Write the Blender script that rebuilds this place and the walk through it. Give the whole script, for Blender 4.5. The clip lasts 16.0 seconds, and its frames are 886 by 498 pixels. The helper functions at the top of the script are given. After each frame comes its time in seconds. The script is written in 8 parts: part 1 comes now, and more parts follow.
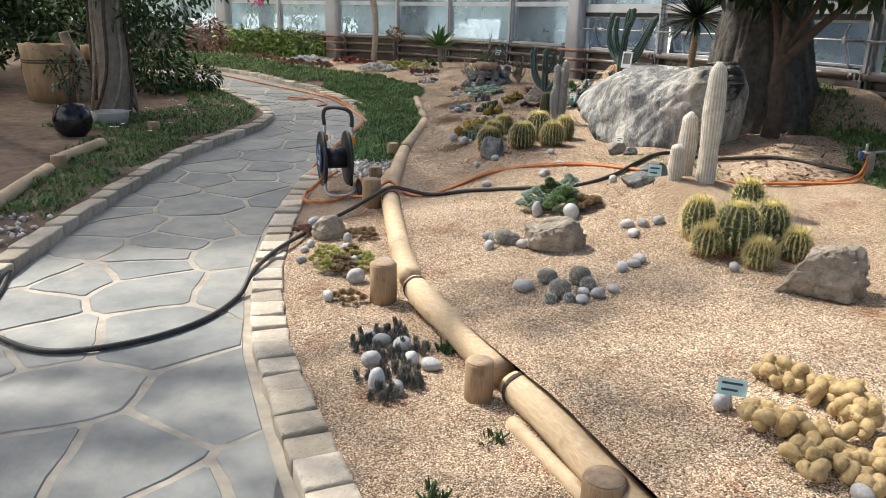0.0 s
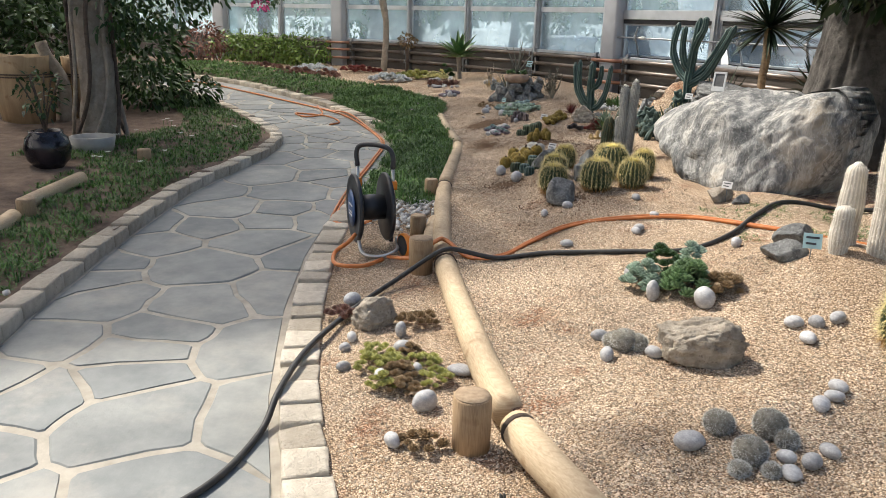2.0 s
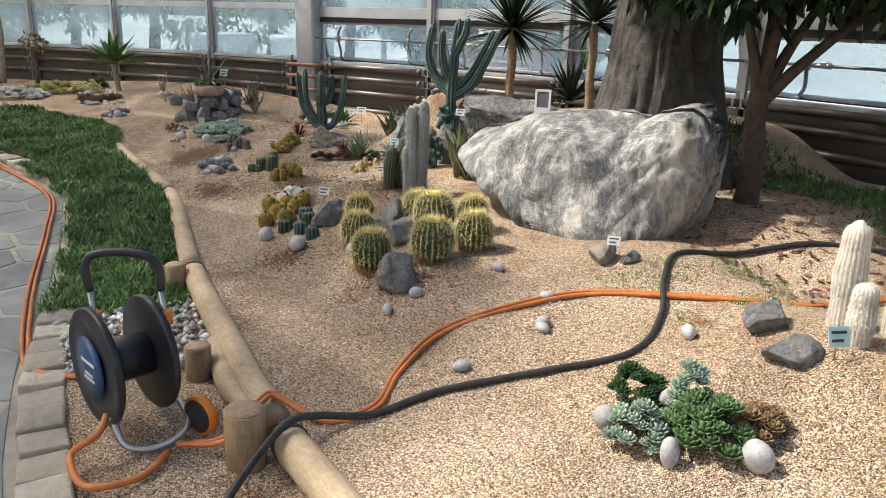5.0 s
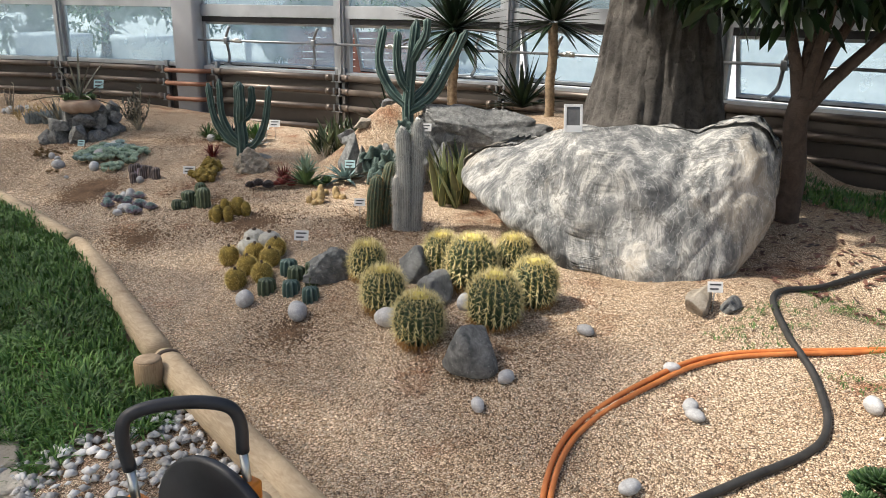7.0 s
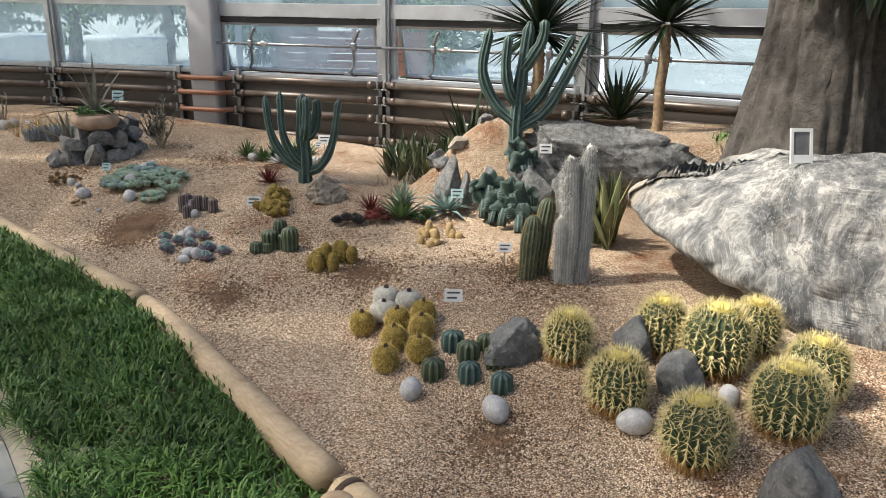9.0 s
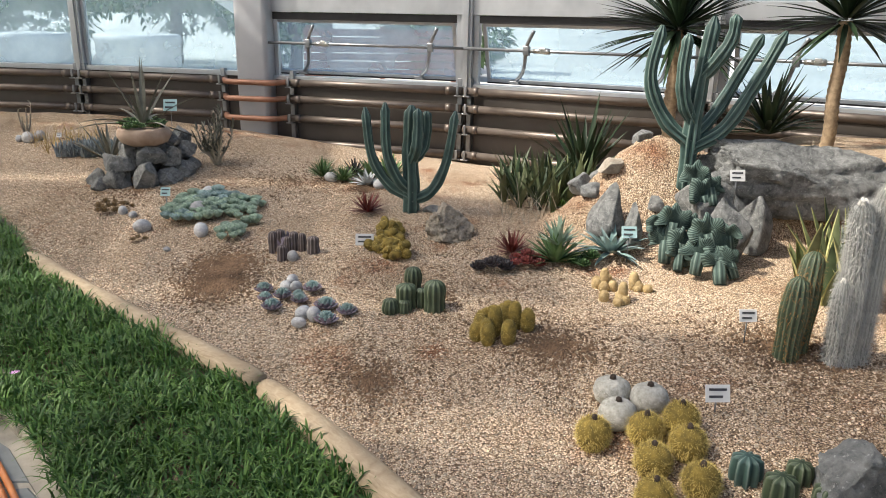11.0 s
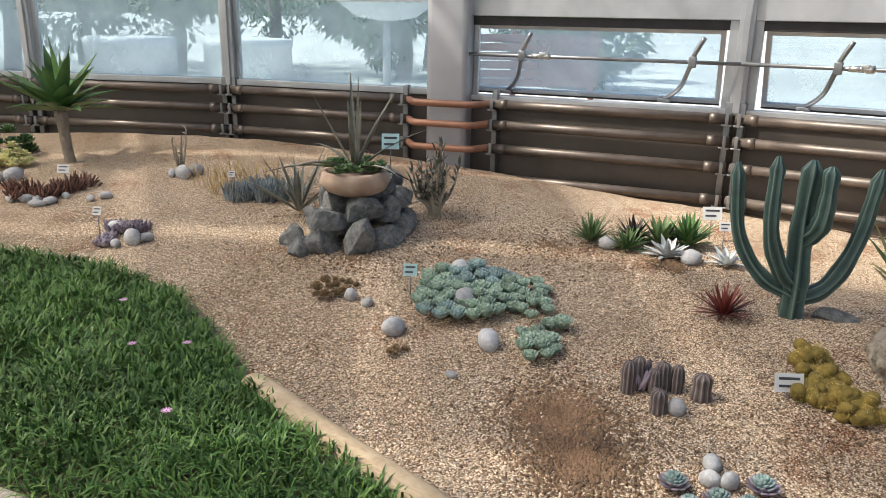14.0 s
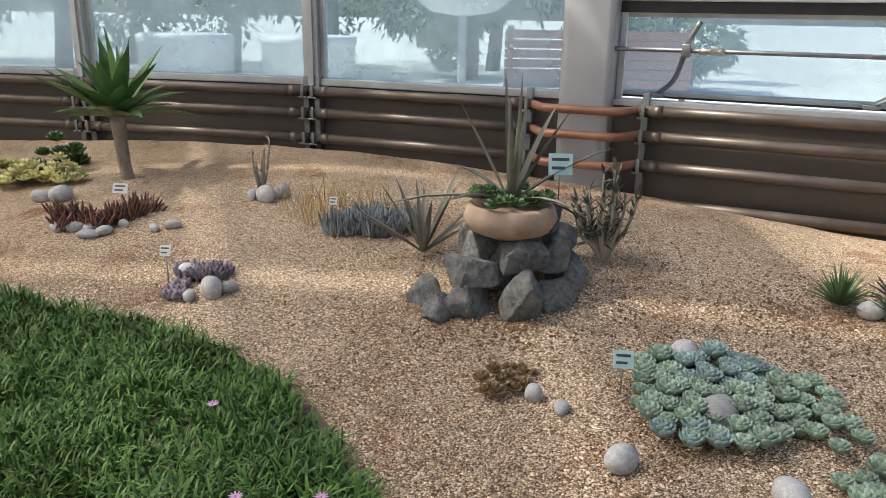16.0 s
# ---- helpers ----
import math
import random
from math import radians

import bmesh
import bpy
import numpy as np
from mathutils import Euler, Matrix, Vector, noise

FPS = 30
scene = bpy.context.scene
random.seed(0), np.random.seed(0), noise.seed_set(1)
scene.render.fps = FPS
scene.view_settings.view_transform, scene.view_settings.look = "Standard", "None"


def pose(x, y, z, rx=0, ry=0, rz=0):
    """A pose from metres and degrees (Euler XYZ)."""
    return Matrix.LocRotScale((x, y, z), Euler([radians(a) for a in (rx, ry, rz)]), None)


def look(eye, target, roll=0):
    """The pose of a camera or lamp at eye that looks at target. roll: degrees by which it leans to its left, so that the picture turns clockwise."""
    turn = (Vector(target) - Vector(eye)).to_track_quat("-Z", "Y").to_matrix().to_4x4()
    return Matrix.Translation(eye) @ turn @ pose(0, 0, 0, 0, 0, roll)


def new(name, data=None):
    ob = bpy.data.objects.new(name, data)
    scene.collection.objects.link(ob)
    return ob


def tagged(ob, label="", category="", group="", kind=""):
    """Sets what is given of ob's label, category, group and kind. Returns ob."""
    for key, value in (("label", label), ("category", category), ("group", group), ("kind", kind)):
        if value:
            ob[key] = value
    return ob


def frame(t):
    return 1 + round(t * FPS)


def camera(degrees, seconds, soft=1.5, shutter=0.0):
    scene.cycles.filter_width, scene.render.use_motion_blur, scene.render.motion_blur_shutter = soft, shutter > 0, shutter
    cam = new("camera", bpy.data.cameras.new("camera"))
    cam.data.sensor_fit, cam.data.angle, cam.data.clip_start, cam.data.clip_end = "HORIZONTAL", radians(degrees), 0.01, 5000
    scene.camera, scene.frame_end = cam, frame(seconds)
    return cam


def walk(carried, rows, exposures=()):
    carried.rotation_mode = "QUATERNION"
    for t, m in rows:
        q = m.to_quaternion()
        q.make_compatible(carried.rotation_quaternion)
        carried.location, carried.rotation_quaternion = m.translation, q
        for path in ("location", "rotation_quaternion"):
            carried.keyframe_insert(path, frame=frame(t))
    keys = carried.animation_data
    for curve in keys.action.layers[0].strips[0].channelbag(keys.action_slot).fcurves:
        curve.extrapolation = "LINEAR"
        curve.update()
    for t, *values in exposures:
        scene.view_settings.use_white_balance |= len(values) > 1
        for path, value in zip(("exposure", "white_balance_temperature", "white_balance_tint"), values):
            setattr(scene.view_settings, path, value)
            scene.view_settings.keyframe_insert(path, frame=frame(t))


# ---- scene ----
cam = camera(60.7, 16.0, 0.85)
METRES, EYE, TILT, LEAN, TURN = 11.6, 1.62, 0.0, 0.0, 0.0
ROWS = [
    (0.0, 0.0, 0.0, 0.0, 0.4, -17.05, -1.31),
    (0.5, -0.0167, 0.0291, 0.0028, 0.53, -17.01, -1.36),
    (1.0, -0.0212, 0.0667, 0.0025, 0.49, -16.97, -1.43),
    (1.5, -0.0256, 0.0929, 0.0027, 0.54, -16.91, -1.42),
    (2.0, -0.0428, 0.1222, 0.0061, -0.04, -16.93, -1.45),
    (2.5, -0.0542, 0.1495, 0.0046, -2.08, -16.92, -1.52),
    (3.0, -0.0644, 0.1818, 0.0077, -5.98, -16.81, -1.53),
    (3.5, -0.0864, 0.212, 0.0086, -11.29, -16.84, -1.64),
    (4.0, -0.0948, 0.243, 0.0062, -17.04, -16.76, -1.64),
    (4.5, -0.0935, 0.2744, 0.0094, -22.36, -16.75, -1.57),
    (7.0, -0.1317, 0.4233, 0.0129, -39.74, -16.85, -1.15),
    (7.5, -0.1299, 0.4565, 0.0138, -40.88, -16.9, -1.11),
    (8.0, -0.1357, 0.4838, 0.0135, -41.61, -16.92, -1.07),
    (8.5, -0.1494, 0.5161, 0.0138, -42.5, -16.92, -1.08),
    (11.0, -0.1461, 0.6669, 0.0103, -43.94, -17.05, -1.05),
    (11.5, -0.144, 0.6987, 0.0119, -42.34, -17.06, -1.01),
    (12.0, -0.1492, 0.7325, 0.0114, -40.98, -17.1, -1.01),
    (12.5, -0.1463, 0.7617, 0.0097, -40.41, -17.07, -1.0),
    (13.0, -0.1376, 0.7935, 0.0113, -40.06, -17.13, -0.97),
    (13.5, -0.1397, 0.8244, 0.009, -39.8, -17.04, -0.99),
    (14.0, -0.142, 0.8507, 0.0101, -39.49, -16.99, -1.07),
    (14.5, -0.133, 0.8822, 0.0079, -38.8, -17.04, -1.03),
    (15.0, -0.1294, 0.9115, 0.0059, -38.06, -17.09, -1.07),
    (15.5, -0.129, 0.9402, 0.0038, -37.65, -17.05, -1.09),
    (16.0, -0.1203, 0.9614, 0.0013, -36.5, -17.0, -1.04),
]
walk(cam, [(t, pose(0, 0, EYE, TILT, LEAN, TURN) @ pose(METRES * x, METRES * y, METRES * z, 90 + pitch, roll, yaw)) for t, x, y, z, yaw, pitch, roll in ROWS],
     exposures=((0.0, 0.30), (2.5, 0.27), (4.5, 0.28), (7.5, 0.26), (8.5, 0.27), (11.0, 0.46), (12.0, 0.60), (13.0, 0.64), (14.0, 0.47), (16.0, 0.36)))

# ---- world and sun ----
SUN_FROM = Vector((-0.62, 0.50, 1.02)).normalized()
world = bpy.data.worlds.new("sky")
scene.world = world
world.use_nodes = True
wn = world.node_tree
sky = wn.nodes.new("ShaderNodeTexSky")
sky.sky_type, sky.sun_disc = "NISHITA", False
sky.sun_elevation = math.asin(SUN_FROM.z)
sky.sun_rotation = math.atan2(SUN_FROM.x, SUN_FROM.y)
sky.air_density, sky.dust_density = 1.0, 3.0
wn.links.new(sky.outputs[0], wn.nodes["Background"].inputs[0])
wn.nodes["Background"].inputs[1].default_value = 0.15
sun = new("sun", bpy.data.lights.new("sun", "SUN"))
sun.data.energy, sun.data.angle, sun.data.color = 5.0, radians(2.2), (1.0, 0.94, 0.84)
sun.matrix_world = look(SUN_FROM * 40, (0, 0, 0))


# ---- materials ----
def shader(name, rough=0.8, metal=0.0):
    m = bpy.data.materials.new(name)
    m.use_nodes = True
    nt = m.node_tree
    b = nt.nodes["Principled BSDF"]
    b.inputs["Roughness"].default_value, b.inputs["Metallic"].default_value = rough, metal
    return m, nt, b


def ramp_of(nt, fac, stops):
    r = nt.nodes.new("ShaderNodeValToRGB")
    els = r.color_ramp.elements
    while len(els) < len(stops):
        els.new(0.5)
    for e, (p, c) in zip(els, stops):
        e.position, e.color = p, (*c, 1)
    nt.links.new(fac, r.inputs[0])
    return r.outputs[0]


def noise_of(nt, scale, detail=4.0, rough=0.55, vec=None, dist=0.0):
    n = nt.nodes.new("ShaderNodeTexNoise")
    n.inputs["Scale"].default_value, n.inputs["Detail"].default_value = scale, detail
    n.inputs["Roughness"].default_value, n.inputs["Distortion"].default_value = rough, dist
    if vec is None:
        vec = coords(nt)
    nt.links.new(vec, n.inputs["Vector"])
    return n.outputs["Fac"]


def coords(nt, kind="Object", scale=None):
    c = nt.nodes.get("coords") or nt.nodes.new("ShaderNodeTexCoord")
    c.name = "coords"
    out = c.outputs[kind]
    if scale:
        mp = nt.nodes.new("ShaderNodeMapping")
        mp.inputs["Scale"].default_value = scale
        nt.links.new(out, mp.inputs[0])
        out = mp.outputs[0]
    return out


def world_coords(nt):
    g = nt.nodes.get("geo") or nt.nodes.new("ShaderNodeNewGeometry")
    g.name = "geo"
    return g.outputs["Position"]


def mix(nt, a, b, fac, mode="MIX"):
    m = nt.nodes.new("ShaderNodeMix")
    m.data_type, m.blend_type = "RGBA", mode
    for sock, v in ((m.inputs["Factor"], fac), (m.inputs["A"], a), (m.inputs["B"], b)):
        if isinstance(v, bpy.types.NodeSocket):
            nt.links.new(v, sock)
        elif isinstance(v, tuple):
            sock.default_value = (*v, 1)
        else:
            sock.default_value = v
    return m.outputs["Result"]


def bump(nt, b, height, strength, dist):
    n = nt.nodes.new("ShaderNodeBump")
    n.inputs["Strength"].default_value, n.inputs["Distance"].default_value = strength, dist
    nt.links.new(height, n.inputs["Height"])
    old = b.inputs["Normal"].links
    if old:
        nt.links.new(old[0].from_socket, n.inputs["Normal"])
    nt.links.new(n.outputs[0], b.inputs["Normal"])


def random_of(nt, kind):
    if kind == "object":
        return nt.nodes.new("ShaderNodeObjectInfo").outputs["Random"]
    g = nt.nodes.get("geo") or nt.nodes.new("ShaderNodeNewGeometry")
    g.name = "geo"
    return g.outputs["Random Per Island"]


def plain(name, lo, hi, scale=20.0, rough=0.8, metal=0.0, bumps=0.0, vary=None, amount=0.35, fine=None, dist=0.004):
    """A two-scale mottled surface from lo to hi; vary: 'object' or 'island' shifts each piece's tone."""
    m, nt, b = shader(name, rough, metal)
    f = noise_of(nt, scale, 6)
    col = ramp_of(nt, f, [(0.3, lo), (0.7, hi)])
    big = ramp_of(nt, noise_of(nt, scale * 0.17, 3), [(0.3, (0.72, 0.72, 0.72)), (0.7, (1.1, 1.1, 1.1))])
    col = mix(nt, col, big, 1.0, "MULTIPLY")
    if vary:
        tone = ramp_of(nt, random_of(nt, vary), [(0.0, (1 - amount,) * 3), (1.0, (1 + amount,) * 3)])
        col = mix(nt, col, tone, 1.0, "MULTIPLY")
    nt.links.new(col, b.inputs["Base Color"])
    if bumps:
        bump(nt, b, noise_of(nt, fine or scale * 3, 6), bumps, dist)
    return m


def leafy(name, lo, hi, rough=0.5, scale=9.0, amount=0.4, waxy=0.3):
    m, nt, b = shader(name, rough)
    col = ramp_of(nt, random_of(nt, "island"), [(0.0, lo), (1.0, hi)])
    big = ramp_of(nt, noise_of(nt, scale, 3, vec=world_coords(nt)), [(0.3, (1 - amount,) * 3), (0.7, (1 + amount * 0.6,) * 3)])
    nt.links.new(mix(nt, col, big, 1.0, "MULTIPLY"), b.inputs["Base Color"])
    b.inputs["Specular IOR Level"].default_value = waxy
    return m


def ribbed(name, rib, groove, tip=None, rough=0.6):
    """Skin of a ribbed cactus: colour attribute 'rib' runs from groove (0), its shade put into the colour, to ridge
    (1).
    """
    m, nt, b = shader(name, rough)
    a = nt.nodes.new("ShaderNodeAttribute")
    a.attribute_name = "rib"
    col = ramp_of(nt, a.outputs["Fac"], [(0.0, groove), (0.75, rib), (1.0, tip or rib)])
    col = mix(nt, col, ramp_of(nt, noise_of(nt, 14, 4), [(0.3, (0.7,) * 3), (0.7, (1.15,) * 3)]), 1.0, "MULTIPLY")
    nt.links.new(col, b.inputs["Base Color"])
    bump(nt, b, noise_of(nt, 90, 3), 0.25, 0.003)
    return m


def gravel_material():
    m, nt, b = shader("tan_gravel", 0.9)
    pos = world_coords(nt)
    v = nt.nodes.new("ShaderNodeTexVoronoi")
    v.inputs["Scale"].default_value = 172
    nt.links.new(pos, v.inputs["Vector"])
    sep = nt.nodes.new("ShaderNodeSeparateColor")
    nt.links.new(v.outputs["Color"], sep.inputs[0])
    col = ramp_of(nt, sep.outputs[0], [(0.0, (0.10, 0.07, 0.05)), (0.14, (0.30, 0.215, 0.145)), (0.45, (0.53, 0.41, 0.29)), (0.75, (0.74, 0.61, 0.46)), (1.0, (0.93, 0.86, 0.74))])
    patch = noise_of(nt, 1.1, 5, 0.6, pos)
    col = mix(nt, col, ramp_of(nt, patch, [(0.35, (0.84, 0.75, 0.65)), (0.62, (1.16, 1.11, 1.05))]), 1.0, "MULTIPLY")
    soil = ramp_of(nt, noise_of(nt, 2.3, 6, 0.65, pos), [(0.56, (0, 0, 0)), (0.70, (1, 1, 1))])
    col = mix(nt, col, mix(nt, col, (0.62, 0.40, 0.30), 1.0, "MULTIPLY"), soil)
    # shade between grains put into the colour: cell edges darkened, middles lightened
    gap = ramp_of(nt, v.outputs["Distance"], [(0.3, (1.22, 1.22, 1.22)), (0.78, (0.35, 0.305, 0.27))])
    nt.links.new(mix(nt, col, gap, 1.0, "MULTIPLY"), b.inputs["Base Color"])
    inv = nt.nodes.new("ShaderNodeMath")
    inv.operation = "SUBTRACT"
    inv.inputs[0].default_value = 1.0
    nt.links.new(v.outputs["Distance"], inv.inputs[1])
    bump(nt, b, inv.outputs[0], 1.0, 0.008)
    bump(nt, b, noise_of(nt, 9, 4, 0.6, pos), 0.45, 0.04)
    bump(nt, b, noise_of(nt, 38, 3, 0.6, pos), 0.5, 0.012)
    return m


def glass_material():
    m, nt, b = shader("window_glass", 0.05)
    nt.nodes.remove(b)
    out = nt.nodes["Material Output"]
    t = nt.nodes.new("ShaderNodeBsdfTransparent")
    t.inputs[0].default_value = (0.86, 0.95, 0.97, 1)
    haze = nt.nodes.new("ShaderNodeBsdfTranslucent")
    haze.inputs[0].default_value = (0.80, 0.90, 0.95, 1)
    gloss = nt.nodes.new("ShaderNodeBsdfGlossy")
    gloss.inputs["Roughness"].default_value = 0.04
    dirt = ramp_of(nt, noise_of(nt, 1.1, 5, 0.6, world_coords(nt)), [(0.3, (0.14,) * 3), (0.75, (0.42,) * 3)])
    ms = nt.nodes.new("ShaderNodeMixShader")
    nt.links.new(dirt, ms.inputs[0])
    nt.links.new(t.outputs[0], ms.inputs[1])
    nt.links.new(haze.outputs[0], ms.inputs[2])
    fr = nt.nodes.new("ShaderNodeFresnel")
    fr.inputs[0].default_value = 1.3
    mg = nt.nodes.new("ShaderNodeMixShader")
    nt.links.new(fr.outputs[0], mg.inputs[0])
    nt.links.new(ms.outputs[0], mg.inputs[1])
    nt.links.new(gloss.outputs[0], mg.inputs[2])
    nt.links.new(mg.outputs[0], out.inputs[0])
    return m


def cloth_material():
    m, nt, b = shader("added_shade_cloth", 0.9)
    b.inputs["Base Color"].default_value = (0.8, 0.8, 0.78, 1)
    out = nt.nodes["Material Output"]
    t = nt.nodes.new("ShaderNodeBsdfTransparent")
    ms = nt.nodes.new("ShaderNodeMixShader")
    ms.inputs[0].default_value = 0.86
    nt.links.new(t.outputs[0], ms.inputs[1])
    tl = nt.nodes.new("ShaderNodeBsdfTranslucent")
    tl.inputs[0].default_value = (0.88, 0.83, 0.755, 1)
    nt.links.new(tl.outputs[0], ms.inputs[2])
    nt.links.new(ms.outputs[0], out.inputs[0])
    return m


def wood_material(name, lo, hi, along=(60, 60, 4)):
    m, nt, b = shader(name, 0.75)
    vec = coords(nt, "Generated", along)
    f = noise_of(nt, 1.0, 6, 0.6, vec, 0.6)
    col = ramp_of(nt, f, [(0.25, lo), (0.7, hi)])
    knots = ramp_of(nt, noise_of(nt, 7, 2, 0.5), [(0.22, (0.55, 0.42, 0.3)), (0.34, (1, 1, 1))])
    col = mix(nt, col, knots, 1.0, "MULTIPLY")
    col = mix(nt, col, ramp_of(nt, noise_of(nt, 2.5, 4), [(0.3, (0.75, 0.73, 0.7)), (0.7, (1.1, 1.08, 1.05))]), 1.0, "MULTIPLY")
    nt.links.new(col, b.inputs["Base Color"])
    bump(nt, b, f, 0.25, 0.004)
    return m


def boulder_material():
    m, nt, b = shader("veined_boulder_stone", 0.88)
    turn = nt.nodes.new("ShaderNodeMapping")
    turn.inputs["Rotation"].default_value = (0.12, 0.30, 0.45)
    turn.inputs["Scale"].default_value = (4.6, 4.6, 0.9)
    nt.links.new(coords(nt, "Object"), turn.inputs[0])
    bend = nt.nodes.new("ShaderNodeVectorMath")
    bend.operation = "MULTIPLY_ADD"
    warp = nt.nodes.new("ShaderNodeTexNoise")
    warp.inputs["Scale"].default_value = 2.6
    nt.links.new(coords(nt, "Object"), warp.inputs["Vector"])
    nt.links.new(warp.outputs["Color"], bend.inputs[0])
    bend.inputs[1].default_value = (1.15, 1.15, 0.3)
    nt.links.new(turn.outputs[0], bend.inputs[2])
    streak = noise_of(nt, 2.0, 9, 0.70, bend.outputs[0])
    col = ramp_of(nt, streak, [(0.32, (0.075, 0.08, 0.082)), (0.45, (0.16, 0.165, 0.165)), (0.53, (0.27, 0.27, 0.26)), (0.58, (0.50, 0.49, 0.46)), (0.63, (0.25, 0.25, 0.24)), (0.75, (0.40, 0.385, 0.355))])
    blotch = ramp_of(nt, noise_of(nt, 2.4, 6, 0.65), [(0.34, (0.55, 0.57, 0.58)), (0.58, (1.2, 1.18, 1.14))])
    col = mix(nt, col, blotch, 1.0, "MULTIPLY")
    ochre = ramp_of(nt, noise_of(nt, 1.7, 6, 0.65), [(0.50, (0, 0, 0)), (0.64, (0.7, 0.7, 0.7))])
    col = mix(nt, col, mix(nt, (0.34, 0.27, 0.18), (0.56, 0.49, 0.39), noise_of(nt, 14, 5)), ochre)
    vein = ramp_of(nt, noise_of(nt, 5.0, 6, 0.6, bend.outputs[0]), [(0.482, (0, 0, 0)), (0.497, (0.65, 0.65, 0.65)), (0.512, (0, 0, 0))])
    col = mix(nt, col, (0.58, 0.57, 0.55), vein)
    crack = ramp_of(nt, noise_of(nt, 1.6, 7, 0.7, None, 0.6), [(0.485, (1, 1, 1)), (0.497, (0.30, 0.28, 0.26)), (0.509, (1, 1, 1))])
    col = mix(nt, col, crack, 0.75, "MULTIPLY")
    nt.links.new(col, b.inputs["Base Color"])
    bump(nt, b, streak, 0.5, 0.03)
    bump(nt, b, noise_of(nt, 7, 8, 0.68), 0.6, 0.035)
    bump(nt, b, noise_of(nt, 60, 5, 0.7), 0.5, 0.008)
    return m


def stone(name, lo, hi, vein=None, scale=12, vary=None):
    m, nt, b = shader(name, 0.85)
    f = noise_of(nt, scale, 8, 0.7, None, 0.5)
    col = ramp_of(nt, f, [(0.3, lo), (0.7, hi)])
    if vein:
        col = mix(nt, col, vein, ramp_of(nt, noise_of(nt, scale * 4, 4, 0.7), [(0.60, (0, 0, 0)), (0.70, (0.8,) * 3)]))
    if vary:
        tone = ramp_of(nt, random_of(nt, vary), [(0.0, (0.72, 0.70, 0.68)), (1.0, (1.2, 1.2, 1.22))])
        col = mix(nt, col, tone, 1.0, "MULTIPLY")
    nt.links.new(col, b.inputs["Base Color"])
    bump(nt, b, noise_of(nt, scale * 1.2, 8, 0.72), 1.0, 0.035)
    bump(nt, b, noise_of(nt, scale * 8, 4, 0.7), 0.35, 0.004)
    return m


def slate_material():
    m, nt, b = shader("grey_slate", 0.62)
    pos = world_coords(nt)
    col = ramp_of(nt, noise_of(nt, 5, 7, 0.6, pos), [(0.3, (0.165, 0.18, 0.18)), (0.7, (0.27, 0.28, 0.27))])
    col = mix(nt, col, ramp_of(nt, random_of(nt, "object"), [(0, (0.8, 0.82, 0.84)), (1, (1.2, 1.17, 1.12))]), 1.0, "MULTIPLY")
    dust = ramp_of(nt, noise_of(nt, 2.2, 6, 0.7, pos), [(0.5, (0, 0, 0)), (0.75, (0.55,) * 3)])
    col = mix(nt, col, (0.40, 0.37, 0.32), dust)
    nt.links.new(col, b.inputs["Base Color"])
    bump(nt, b, noise_of(nt, 26, 6, 0.65, pos), 0.35, 0.006)
    bump(nt, b, noise_of(nt, 4, 3, 0.5, pos), 0.3, 0.02)
    return m


def sheet_metal():
    m, nt, b = shader("bronze_cladding", 0.5, 0.35)
    pos = world_coords(nt)
    col = ramp_of(nt, noise_of(nt, 1.3, 5, 0.6, pos), [(0.3, (0.075, 0.064, 0.056)), (0.7, (0.125, 0.108, 0.094))])
    nt.links.new(col, b.inputs["Base Color"])
    nt.links.new(ramp_of(nt, noise_of(nt, 6, 4, 0.6, pos), [(0.3, (0.42,) * 3), (0.7, (0.62,) * 3)]), b.inputs["Roughness"])
    return m


GRAVEL = gravel_material()
GRAIN = plain("gravel_grain", (0.46, 0.35, 0.24), (0.76, 0.63, 0.48), 5, 0.9, vary="island", amount=0.58)
SOIL = plain("brown_soil", (0.10, 0.065, 0.045), (0.22, 0.155, 0.11), 9, 0.95, bumps=0.8, fine=40, dist=0.02)
OUT_GROUND = plain("pale_paving", (0.55, 0.55, 0.53), (0.68, 0.68, 0.65), 0.7, 0.9)
MORTAR = plain("pale_mortar", (0.36, 0.325, 0.265), (0.50, 0.455, 0.38), 12, 0.9, bumps=0.5, fine=60)
SLATE = slate_material()
KERB = stone("beige_kerb_stone", (0.46, 0.40, 0.31), (0.68, 0.62, 0.51), (0.30, 0.26, 0.2), 10, "object")
LOGWOOD = wood_material("pale_peeled_log", (0.40, 0.29, 0.18), (0.62, 0.50, 0.34), (3, 40, 40))
POSTWOOD = wood_material("weathered_post", (0.26, 0.17, 0.095), (0.46, 0.33, 0.2), (30, 30, 3))
ENDGRAIN = plain("sawn_end_grain", (0.30, 0.21, 0.13), (0.48, 0.36, 0.24), 30, 0.9, bumps=0.4)
BOULDER = boulder_material()
GREYROCK = stone("grey_granite", (0.07, 0.075, 0.075), (0.36, 0.36, 0.345), (0.55, 0.55, 0.52), 22)
DARKROCK = stone("dark_grey_rock", (0.07, 0.075, 0.077), (0.29, 0.295, 0.285), (0.46, 0.46, 0.44), 14)
TANROCK = stone("porous_tan_rock", (0.22, 0.18, 0.135), (0.60, 0.53, 0.43), (0.11, 0.085, 0.065), 15)
MOUNDROCK = stone("ochre_crumbly_rock", (0.25, 0.17, 0.10), (0.46, 0.36, 0.25), (0.15, 0.1, 0.07), 8)
PEBBLE = plain("smooth_pale_pebble", (0.33, 0.335, 0.34), (0.55, 0.54, 0.53), 26, 0.7, bumps=0.15, vary="object", amount=0.28)
